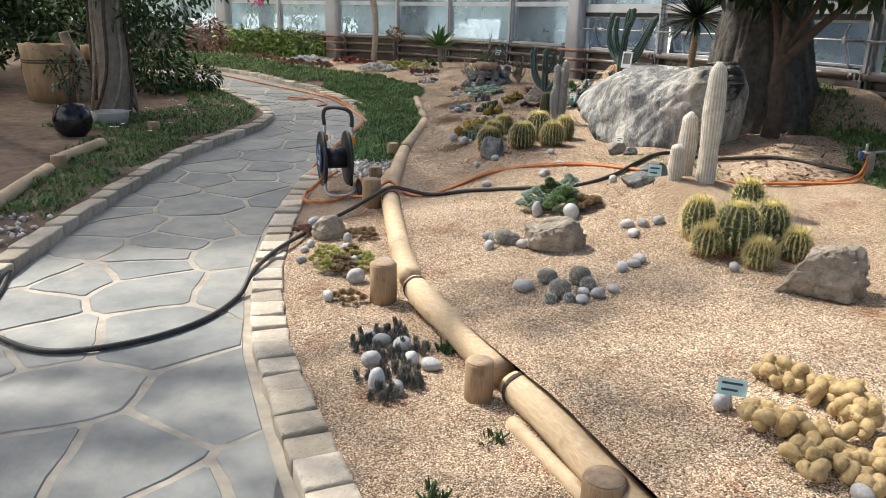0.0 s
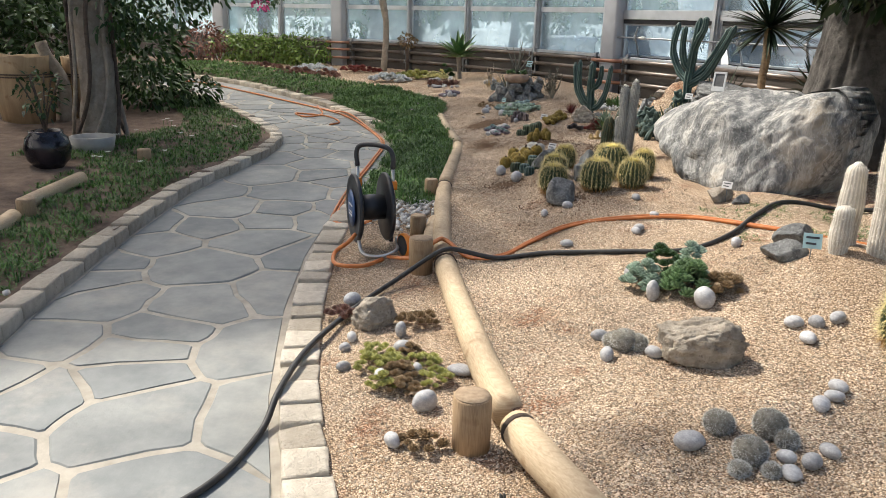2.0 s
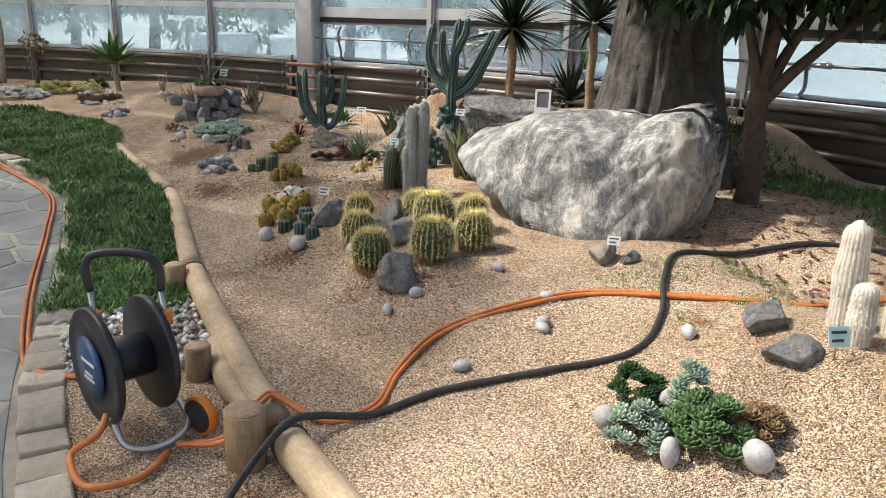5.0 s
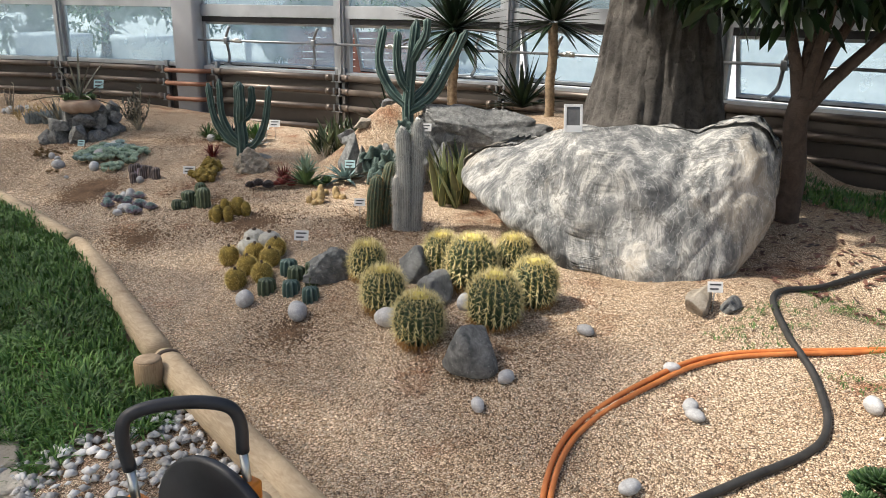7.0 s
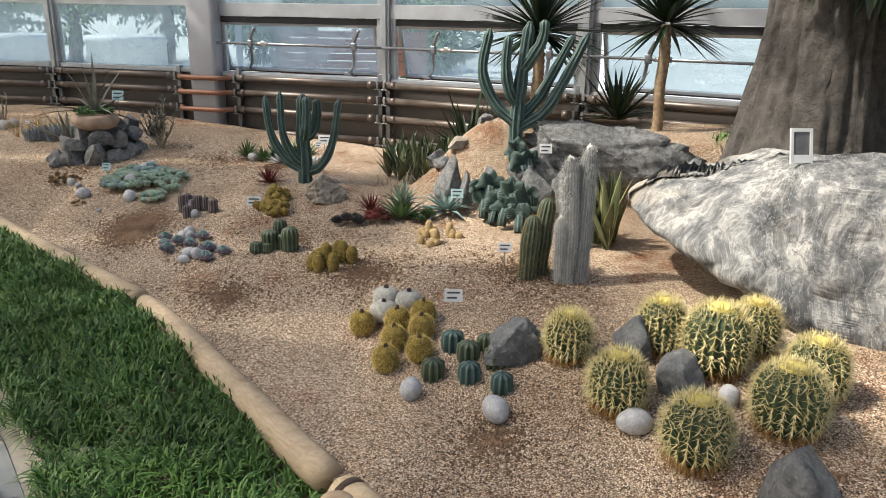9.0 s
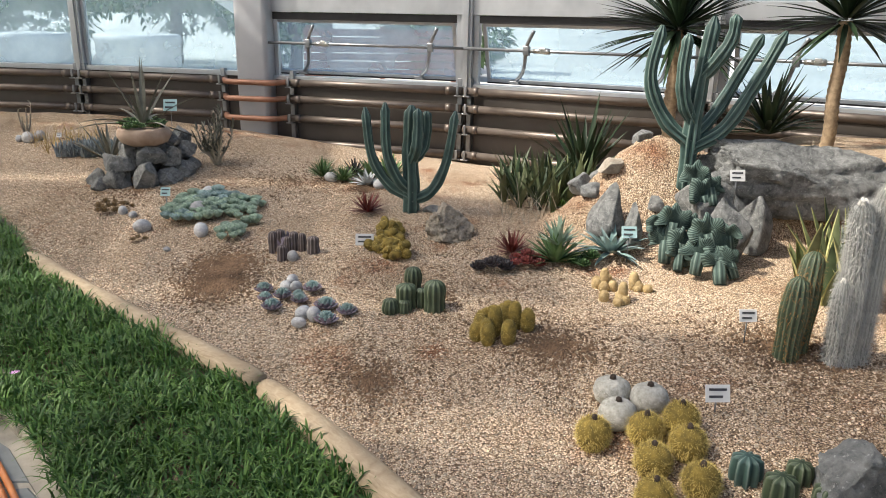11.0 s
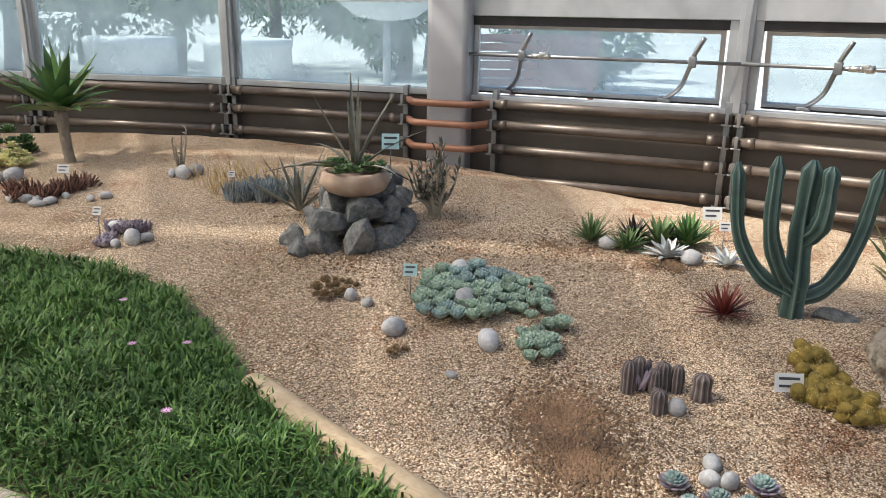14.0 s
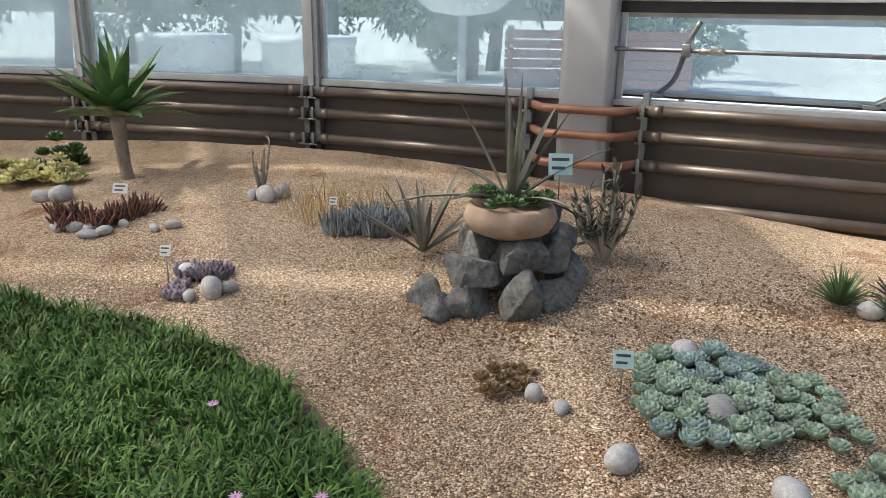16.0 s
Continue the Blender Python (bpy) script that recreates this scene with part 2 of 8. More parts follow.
WHITEPEB = plain("white_river_pebbles", (0.45, 0.43, 0.4), (0.8, 0.78, 0.74), 14, 0.6, vary="island", amount=0.4)
CLADDING = sheet_metal()
PIPE = plain("bronze_pipe", (0.12, 0.098, 0.082), (0.2, 0.165, 0.14), 5, 0.42, 0.5)
COPPER = plain("copper_pipe_paint", (0.30, 0.14, 0.085), (0.44, 0.23, 0.15), 7, 0.45, 0.35)
ALU = plain("aluminium_frame", (0.42, 0.44, 0.46), (0.60, 0.62, 0.64), 3, 0.4, 0.6)
COLUMN = plain("grey_painted_steel", (0.42, 0.43, 0.45), (0.52, 0.53, 0.55), 2, 0.45, 0.2)
RUBBER = plain("black_rubber", (0.012, 0.012, 0.013), (0.03, 0.03, 0.032), 12, 0.6)
HOSE = plain("black_hose_rubber", (0.018, 0.018, 0.018), (0.045, 0.043, 0.04), 25, 0.55)
ORANGE = plain("orange_hose", (0.48, 0.14, 0.035), (0.66, 0.24, 0.07), 18, 0.5)
ORANGEPL = plain("orange_plastic", (0.75, 0.22, 0.02), (0.85, 0.3, 0.03), 9, 0.4)
BLACKPL = plain("black_plastic", (0.016, 0.017, 0.02), (0.04, 0.042, 0.047), 9, 0.42, bumps=0.1)
BLUEPL = plain("blue_sticker", (0.02, 0.05, 0.16), (0.05, 0.12, 0.28), 9, 0.4)
CHROME = plain("galvanised_tube", (0.5, 0.49, 0.46), (0.68, 0.67, 0.63), 9, 0.3, 0.9)
STEEL = plain("dull_steel", (0.22, 0.23, 0.24), (0.36, 0.37, 0.38), 9, 0.4, 0.8)
WHITE = plain("white_plastic", (0.70, 0.70, 0.68), (0.82, 0.82, 0.8), 9, 0.5)
MINT = plain("pale_blue_label", (0.40, 0.62, 0.62), (0.55, 0.76, 0.76), 12, 0.5)
INK = plain("dark_ink", (0.03, 0.03, 0.035), (0.08, 0.08, 0.09), 40, 0.7)
GREYFACE = plain("dark_sign_face", (0.10, 0.10, 0.1), (0.17, 0.17, 0.165), 20, 0.5)
GLASS = glass_material()
CLOTH = cloth_material()
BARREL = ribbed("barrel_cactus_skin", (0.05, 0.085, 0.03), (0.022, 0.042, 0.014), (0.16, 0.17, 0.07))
SPINE = leafy("straw_spines", (0.52, 0.42, 0.15), (0.82, 0.73, 0.42), 0.6, 5, 0.2)
RUSTSPINE = leafy("rusty_old_spines", (0.25, 0.12, 0.04), (0.45, 0.26, 0.09), 0.7, 5, 0.2)
WOOL = plain("yellow_crown_wool", (0.62, 0.50, 0.10), (0.85, 0.74, 0.25), 40, 0.9, bumps=0.8, fine=120)
GOLDSKIN = plain("golden_fuzzy_cactus", (0.13, 0.095, 0.02), (0.34, 0.24, 0.05), 40, 0.9, bumps=0.8, fine=120)
GOLDHAIR = leafy("golden_spines", (0.46, 0.33, 0.07), (0.74, 0.58, 0.21), 0.7, 5, 0.2)
BRAINSKIN = plain("tan_crested_cactus", (0.36, 0.25, 0.11), (0.58, 0.44, 0.23), 50, 0.9, bumps=0.9, fine=150)
BRAINHAIR = leafy("tan_spines", (0.48, 0.33, 0.13), (0.72, 0.56, 0.28), 0.7, 5, 0.2)
WHITECACT = ribbed("woolly_white_cactus", (0.60, 0.55, 0.47), (0.44, 0.40, 0.33), (0.72, 0.68, 0.6), 0.9)
WHITEHAIR = leafy("white_hair", (0.55, 0.52, 0.46), (0.82, 0.79, 0.72), 0.8, 5, 0.2)
GREYHAIR = leafy("grey_hair", (0.38, 0.38, 0.35), (0.62, 0.61, 0.57), 0.8, 5, 0.2)
OLDMAN = ribbed("grey_hairy_cactus", (0.40, 0.40, 0.38), (0.25, 0.26, 0.24), (0.52, 0.52, 0.49), 0.9)
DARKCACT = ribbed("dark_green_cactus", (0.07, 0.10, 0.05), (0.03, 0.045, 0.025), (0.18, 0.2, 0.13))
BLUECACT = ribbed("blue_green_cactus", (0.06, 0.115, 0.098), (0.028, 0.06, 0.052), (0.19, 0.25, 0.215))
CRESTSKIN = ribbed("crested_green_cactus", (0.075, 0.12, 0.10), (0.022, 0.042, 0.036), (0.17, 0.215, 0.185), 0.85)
BROWNCACT = ribbed("brown_hairy_cactus", (0.17, 0.135, 0.125), (0.07, 0.055, 0.05), (0.33, 0.28, 0.27), 0.9)
MAMGREY = plain("grey_spiny_cactus", (0.13, 0.12, 0.095), (0.30, 0.28, 0.23), 60, 0.95, bumps=0.9, fine=160)
MAMWHITE = plain("white_spined_cactus", (0.33, 0.32, 0.27), (0.58, 0.56, 0.5), 70, 0.95, bumps=0.9, fine=180)
DARKSUCC = leafy("dark_green_succulent", (0.02, 0.05, 0.018), (0.06, 0.12, 0.035), 0.45)
MIDSUCC = leafy("green_succulent", (0.06, 0.115, 0.045), (0.16, 0.25, 0.10), 0.5)
PALESUCC = leafy("pale_green_succulent", (0.15, 0.23, 0.165), (0.40, 0.49, 0.38), 0.6)
BLUESUCC = leafy("blue_grey_succulent", (0.15, 0.235, 0.22), (0.34, 0.43, 0.41), 0.6)
CHALK = leafy("chalky_blue_sticks", (0.13, 0.16, 0.17), (0.32, 0.36, 0.37), 0.7)
SHOOT = leafy("grey_purple_shoots", (0.07, 0.08, 0.065), (0.25, 0.24, 0.22), 0.7)
YELLOWLEAF = leafy("pale_yellow_leaf", (0.45, 0.42, 0.14), (0.74, 0.70, 0.38), 0.5)
WHITESUCC = leafy("silver_succulent", (0.45, 0.48, 0.48), (0.68, 0.70, 0.70), 0.6)
PURPSUCC = leafy("purple_grey_succulent", (0.15, 0.12, 0.15), (0.32, 0.27, 0.31), 0.7)
REDSUCC = leafy("dark_red_succulent", (0.10, 0.02, 0.02), (0.25, 0.06, 0.045), 0.5)
PINKSUCC = leafy("rosy_brown_succulent", (0.09, 0.045, 0.035), (0.26, 0.125, 0.09), 0.6)
SEDUM = leafy("yellow_green_sedum", (0.20, 0.20, 0.045), (0.46, 0.45, 0.14), 0.5)
BROWNBUD = leafy("brown_succulent_buds", (0.12, 0.075, 0.035), (0.30, 0.2, 0.1), 0.6)
BLACKSUCC = leafy("blackish_rosettes", (0.018, 0.015, 0.018), (0.06, 0.05, 0.05), 0.4)
SANSEV = leafy("dark_striped_blades", (0.035, 0.06, 0.03), (0.21, 0.23, 0.11), 0.4)
SANSEDGE = leafy("yellow_blade_margins", (0.42, 0.42, 0.16), (0.6, 0.58, 0.28), 0.45)
AGAVE = leafy("grey_agave_leaf", (0.09, 0.095, 0.075), (0.25, 0.245, 0.20), 0.6)
GREENAGAVE = leafy("fresh_green_leaf", (0.045, 0.11, 0.032), (0.13, 0.235, 0.08), 0.4)
YUCCA = leafy("dark_yucca_leaf", (0.006, 0.014, 0.007), (0.03, 0.055, 0.024), 0.45)
DRYLEAF = leafy("dry_pale_twigs", (0.30, 0.26, 0.19), (0.52, 0.47, 0.38), 0.8)
BUSHLEAF = leafy("hedge_leaf", (0.06, 0.12, 0.02), (0.22, 0.32, 0.07), 0.5, 3)
TREELEAF = leafy("glossy_tree_leaf", (0.008, 0.02, 0.007), (0.035, 0.065, 0.02), 0.35, 3)
VINELEAF = leafy("vine_leaf", (0.014, 0.038, 0.009), (0.06, 0.115, 0.027), 0.45, 3)
FARLEAF = leafy("outdoor_leaf", (0.08, 0.15, 0.07), (0.22, 0.32, 0.15), 0.6, 0.7)
PINK = leafy("magenta_bracts", (0.55, 0.03, 0.16), (0.8, 0.12, 0.32), 0.6)
GRASS = leafy("verge_grass", (0.031, 0.094, 0.018), (0.15, 0.262, 0.062), 0.5, 1.6, 0.35)
DRYGRASS = leafy("dry_stalks", (0.32, 0.2, 0.06), (0.55, 0.4, 0.17), 0.8)
LILAC = leafy("lilac_petals", (0.45, 0.2, 0.42), (0.65, 0.38, 0.6), 0.6)
WHITEFLOWER = leafy("white_petals", (0.6, 0.62, 0.55), (0.82, 0.82, 0.76), 0.6)
BARK = stone("furrowed_bark", (0.03, 0.026, 0.022), (0.15, 0.135, 0.118), (0.02, 0.016, 0.014), 8)
BARKTHIN = stone("brown_bark", (0.05, 0.034, 0.025), (0.14, 0.1, 0.075), None, 14)
PALEBARK = stone("pale_bark", (0.22, 0.18, 0.14), (0.42, 0.36, 0.29), None, 10)
FIBRE = plain("tan_fibre_trunk", (0.20, 0.14, 0.085), (0.40, 0.30, 0.19), 30, 0.95, bumps=0.9)
CLAY = plain("sandy_clay_pot", (0.33, 0.22, 0.155), (0.48, 0.36, 0.27), 12, 0.9, bumps=0.5, fine=50)
GLAZE = plain("black_glaze", (0.01, 0.009, 0.011), (0.025, 0.02, 0.026), 6, 0.15)
BARKPOT = wood_material("bark_planter", (0.30, 0.20, 0.11), (0.50, 0.37, 0.22), (9, 9, 2))
CONCRETE = plain("grey_concrete", (0.28, 0.27, 0.25), (0.42, 0.41, 0.38), 8, 0.9, bumps=0.4)
TANKWHITE = plain("white_tank", (0.72, 0.74, 0.76), (0.84, 0.85, 0.87), 0.6, 0.5)
DECK = wood_material("red_brown_boards", (0.26, 0.10, 0.065), (0.42, 0.2, 0.14), (3, 30, 30))
RUSTSOIL = plain("rusty_soil", (0.13, 0.08, 0.046), (0.29, 0.18, 0.105), 6, 0.95, vary="island", amount=0.4)


# ---- mesh helpers ----
def finish(bm, name, mat, smooth=True):
    me = bpy.data.meshes.new(name)
    bm.normal_update()
    bm.to_mesh(me)
    bm.free()
    for mt in mat if isinstance(mat, (list, tuple)) else (mat,):
        me.materials.append(mt)
    if smooth:
        me.polygons.foreach_set("use_smooth", [True] * len(me.polygons))
    return me


def raw(name, verts, faces, mat, smooth=False):
    me = bpy.data.meshes.new(name)
    me.from_pydata([tuple(v) for v in verts], [], [tuple(f) for f in faces])
    me.materials.append(mat)
    if smooth:
        me.polygons.foreach_set("use_smooth", [True] * len(me.polygons))
    return me


def part(name, bm, material, parent=None, label="", smooth=True, at=None):
    """One mesh object, under a thing or part when a parent is given."""
    me = bm if isinstance(bm, bpy.types.Mesh) else finish(bm, name, material, smooth)
    ob = new(name, me)
    if at is not None:
        ob.matrix_basis = at
    if parent:
        ob.parent = parent
    return tagged(ob, label)


def thing(name, label, category, group="", kind="", at=None):
    ob = new(name)
    ob.empty_display_size = 0.1
    if at is not None:
        ob.matrix_basis = at
    return tagged(ob, label, category, group, kind)


def box(bm, lo, hi, m=None, bevel=0.0):
    r = bmesh.ops.create_cube(bm, size=1.0)
    vs = r["verts"]
    for v in vs:
        v.co = Vector([lo[i] + (v.co[i] + 0.5) * (hi[i] - lo[i]) for i in range(3)])
    if bevel:
        es = list({e for v in vs for e in v.link_edges})
        out = bmesh.ops.bevel(bm, geom=es, offset=bevel, segments=2, affect="EDGES", profile=0.7)
        vs = out["verts"]
    if m is not None:
        bmesh.ops.transform(bm, matrix=m, verts=list({v for v in vs}))
    return bm


def smooth_line(points, n=6):
    """Catmull-Rom through the points."""
    p = [Vector(q) for q in points]
    p = [2 * p[0] - p[1]] + p + [2 * p[-1] - p[-2]]
    out = []
    for i in range(1, len(p) - 2):
        for k in range(n):
            t = k / n
            a, b, c, d = p[i - 1:i + 3]
            out.append(0.5 * ((2 * b) + (c - a) * t + (2 * a - 5 * b + 4 * c - d) * t * t + (3 * b - a - 3 * c + d) * t ** 3))
    out.append(p[-2])
    return out


def tube(bm, pts, radius, sides=10, caps=True, wobble=0.0, ribs=0, depth=0.0, seed=0):
    """A tube along pts; radius is a number or a list. ribs: lengthwise ridges, with the 'rib' value stored."""
    pts = [Vector(p) for p in pts]
    lay = bm.verts.layers.float.get("rib") or bm.verts.layers.float.new("rib")
    rings, up = [], None
    n = ribs * 4 if ribs else sides
    for i, p in enumerate(pts):
        d = (pts[min(i + 1, len(pts) - 1)] - pts[max(i - 1, 0)]).normalized()
        if up is None:
            up = Vector((0, 0, 1)) if abs(d.z) < 0.9 else Vector((1, 0, 0))
        a = d.cross(up).normalized()
        b = a.cross(d).normalized()
        up = b
        r = radius[i] if isinstance(radius, (list, tuple)) else radius
        ring = []
        for k in range(n):
            th = 2 * math.pi * k / n
            q = 1.0
            ridge = 0.5
            if ribs:
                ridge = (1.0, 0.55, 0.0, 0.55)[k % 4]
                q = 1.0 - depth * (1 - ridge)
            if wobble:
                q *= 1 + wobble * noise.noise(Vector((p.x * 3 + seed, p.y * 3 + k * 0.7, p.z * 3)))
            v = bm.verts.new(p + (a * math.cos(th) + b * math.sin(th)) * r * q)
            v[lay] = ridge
            ring.append(v)
        rings.append(ring)
    for r0, r1 in zip(rings, rings[1:]):
        for k in range(n):
            bm.faces.new((r0[k], r0[(k + 1) % n], r1[(k + 1) % n], r1[k]))
    if caps:
        bm.faces.new(rings[0][::-1])
        bm.faces.new(rings[-1])
    return rings


def lathe(bm, profile, n=24, at=Vector((0, 0, 0)), wobble=0.0):
    rings = []
    for r, z in profile:
        rings.append([bm.verts.new(at + Vector((math.cos(2 * math.pi * k / n) * r, math.sin(2 * math.pi * k / n) * r, z)) * (1 + wobble * noise.noise(Vector((k * 0.9, z * 7, r * 5))))) for k in range(n)])
    for a, b in zip(rings, rings[1:]):
        for k in range(n):
            bm.faces.new((a[k], a[(k + 1) % n], b[(k + 1) % n], b[k]))
    bm.faces.new(rings[0][::-1])
    bm.faces.new(rings[-1])


def rock_mesh(name, size, seed, mat, rough=0.16, cuts=7, sub=4, flat=0.0, detail=0.04):
    """A broken stone: a ball cut by random planes, then roughened. Its base is at z = 0."""
    rnd = random.Random(seed)
    bm = bmesh.new()
    bmesh.ops.create_icosphere(bm, subdivisions=5 if detail > 0.09 else sub, radius=1.0)
    planes = []
    for _ in range(cuts):
        d = Vector((rnd.uniform(-1, 1), rnd.uniform(-1, 1), rnd.uniform(-0.5, 1))).normalized()
        planes.append((d, rnd.uniform(0.48, 0.8)))
    off = Vector((seed * 3.1, seed * 1.7, seed))
    for v in bm.verts:
        c = v.co.copy()
        for d, h in planes:
            s = c.dot(d) - h
            if s > 0:
                c -= d * s * 0.97
        c *= 1 + rough * noise.noise(c * 1.3 + off) + detail * noise.noise(c * 5 + off) + detail * 0.5 * noise.noise(c * 12 + off)
        if detail > 0.09:
            bed = abs(noise.noise(Vector((c.x * 1.8, c.y * 1.8, c.z * 4.5)) + off))
            c *= 1 - 0.9 * detail * max(0.0, 0.16 - bed) / 0.16 - 0.35 * detail * abs(noise.noise(c * 8 + off))
        if c.z < -0.45:
            c.z = -0.45 + (c.z + 0.45) * 0.2
        v.co = c
    lo = [min(v.co[i] for v in bm.verts) for i in range(3)]
    hi = [max(v.co[i] for v in bm.verts) for i in range(3)]
    for v in bm.verts:
        for i in range(3):
            f = (v.co[i] - lo[i]) / (hi[i] - lo[i])
            v.co[i] = f * size[2] if i == 2 else (f - 0.5) * size[i]
    return finish(bm, name, mat)


def blades(name, base, way, length, width, mat, bend=0.4, segs=2, cup=0.0, rng=None, tipw=0.0, upv=None):
    """Many thin leaves in one mesh: arrays of base points, directions, lengths and widths; each leaf bends downwards."""
    base, way = np.asarray(base, float), np.asarray(way, float)
    way = way / np.linalg.norm(way, axis=1, keepdims=True)
    n = len(base)
    length, width = np.broadcast_to(length, n), np.broadcast_to(width, n)
    bend = np.broadcast_to(bend, n)
    up = np.tile([0.0, 0.0, 1.0], (n, 1)) if upv is None else np.asarray(upv, float)
    side = np.cross(way, up)
    bad = np.linalg.norm(side, axis=1) < 0.15
    side[bad] = np.cross(way[bad], [1.0, 0.2, 0.0])
    side /= np.linalg.norm(side, axis=1, keepdims=True)
    norm = np.cross(side, way)
    rows = []
    for k in range(segs + 1):
        t = k / segs
        mid = base + way * (length * t)[:, None] - np.array([0, 0, 1.0]) * (bend * length * t * t)[:, None]
        w = width * (1.0 if tipw is None else (math.sin(math.pi * min(0.5 + 0.5 * t, 1.0)) if segs < 3 else max(math.sin(math.pi * (0.22 + 0.78 * t)), 0))) * 0.5
        if k == segs:
            w = w * 0 + width * tipw * 0.5
        rows.append((mid - side * w[:, None] + norm * (cup * w)[:, None], mid + side * w[:, None] + norm * (cup * w)[:, None], mid))
    cols = 3 if cup else 2
    vs = np.stack([np.stack([r[0], r[2], r[1]] if cup else [r[0], r[1]], 1) for r in rows], 1)
    per = (segs + 1) * cols
    verts = vs.reshape(-1, 3)
    pat = []
    for k in range(segs):
        for c in range(cols - 1):
            a = k * cols + c
            pat.append((a, a + 1, a + cols + 1, a + cols))
    faces = (np.arange(n)[:, None, None] * per + np.array(pat)[None]).reshape(-1, 4)
    me = bpy.data.meshes.new(name)
    me.from_pydata(verts.tolist(), [], faces.tolist())
    me.materials.append(mat)
    me.polygons.foreach_set("use_smooth", [True] * len(me.polygons))
    return me


def plump(name, leaves, mat, sides=6, segs=4):
    """Fat succulent leaves or fingers: rows of (base, way, length, thick, broad, curl), each a closed pointed body."""
    verts, faces = [], []
    prof = [(0.0, 0.55), (0.35, 0.95), (0.7, 0.95), (0.92, 0.62), (1.0, 0.1)][:segs + 1]
    for b, d, ln, thick, broad, curl in leaves:
        b, d = Vector(b), Vector(d).normalized()
        s = d.cross(Vector((0, 0, 1)))
        s = s.normalized() if s.length > 0.1 else Vector((1, 0, 0))
        u = s.cross(d).normalized()
        o = len(verts)
        for t, w in prof:
            c = b + d * (ln * t) + Vector((0, 0, 1)) * (curl * ln * t * t)
            for k in range(sides):
                th = 2 * math.pi * k / sides
                verts.append(c + s * (math.cos(th) * broad * 0.5 * w) + u * (math.sin(th) * thick * 0.5 * w))
        for i in range(len(prof) - 1):
            for k in range(sides):
                a, e = o + i * sides + k, o + i * sides + (k + 1) % sides
                faces.append((a, e, e + sides, a + sides))
        faces.append(tuple(o + (len(prof) - 1) * sides + k for k in range(sides)))
    return raw(name, verts, faces, mat, True)


def rosette_leaves(rnd, centre, r, rings=3, tall=0.6, fat=0.16, low=0.28, broad=0.5):
    out = []
    for j in range(rings):
        f = 1 - j / rings
        n = 6 + int(4 * f)
        for k in range(n):
            th = 2 * math.pi * (k + 0.5 * (j % 2)) / n + rnd.uniform(-0.15, 0.15)
            el = low + (1 - f) * (1.53 - low) * tall / 0.6
            d = Vector((math.cos(th) * math.cos(el), math.sin(th) * math.cos(el), math.sin(el)))
            out.append((Vector(centre) + d * r * 0.05, d, r * (0.70 + 0.14 * f), r * fat * 1.3, r * broad * (0.7 + 0.3 * f), 0.22))
    return out


def hair(name, points, normals, length, width, mat, rng, spread=0.5, bend=0.1):
    points, normals = np.asarray(points), np.asarray(normals)
    d = normals + rng.normal(0, spread, normals.shape)
    return blades(name, points, d, length * rng.uniform(0.7, 1.2, len(points)), width, mat, bend, 1)


def cloud_leaves(name, n, blobs, size, mat, rng, droop=0.3, shape=0.5):
    """Leaves scattered through the outer parts of several blobs: rows of centre and radii."""
    pts, ways = [], []
    w = np.array([b[3] * b[4] * b[5] for b in blobs]) ** 0.6
    pick = rng.choice(len(blobs), n, p=w / w.sum())
    for i in pick:
        b = blobs[i]
        d = rng.normal(0, 1, 3)
        d /= np.linalg.norm(d)
        r = rng.uniform(0.35, 1.05) ** 0.6
        pts.append(np.array(b[:3]) + d * r * np.array(b[3:6]))
        q = d + rng.normal(0, 0.7, 3)
        q[2] -= droop
        ways.append(q)
    return blades(name, pts, ways, size * rng.uniform(0.7, 1.4, n), size * shape * rng.uniform(0.7, 1.2, n), mat, 0.2, 3, 0.25, upv=rng.normal(0, 1, (n, 3)) + [0, 0, 1.2])


# ---- the lie of the land ----
LOG_LINE = [(0.93, 1.35), (0.67, 2.11), (0.49, 2.62), (0.28, 3.09), (0.05, 3.62), (-0.16, 4.15), (-0.32, 5.1), (-0.45, 6.25), (-0.46, 7.28), (-0.44, 8.2), (-0.38, 8.9), (-0.31, 9.7), (-0.29, 10.3), (-0.35, 10.8), (-0.42, 11.5), (-0.5, 12.4)]
EDGE_LINE = [(2.4, -4.0)] + LOG_LINE + [(-0.45, 12.75), (-0.38, 13.3), (-0.46, 13.8), (-0.63, 14.2), (-0.95, 14.6), (-1.25, 15.2), (-2.35, 16.4), (-3.6, 17.6), (-4.9, 18.9), (-6.5, 20.2), (-9.0, 21.4)]
KERB_RIGHT = [(1.3, -4.0), (-0.2, 1.6), (-0.5, 2.35), (-0.73, 2.92), (-0.98, 3.6), (-1.22, 4.58), (-1.36, 5.7), (-1.4, 6.7), (-1.36, 7.6), (-1.2, 8.6), (-1.1, 9.6), (-1.06, 10.7), (-1.25, 11.5), (-1.62, 12.4), (-2.5, 14.1), (-3.2, 15.0), (-4.2, 16.3), (-5.4, 17.3), (-6.3, 17.8), (-9.0, 18.7)]
KERB_LEFT = [(-2.2, -4.0), (-2.7, 1.5), (-2.78, 4.5), (-2.83, 5.5), (-2.85, 7.0), (-2.8, 8.3), (-2.62, 9.2), (-2.46, 10.0), (-2.44, 10.7), (-2.6, 11.3), (-3.3, 12.6), (-4.4, 14.3), (-5.9, 15.9), (-7.2, 16.6), (-9.0, 17.2)]
CENTRE, RADIUS = Vector((-12.8, 7.0, 0)), 17.3


def line_x(line, y):
    return float(np.interp(y, [p[1] for p in line], [p[0] for p in line]))


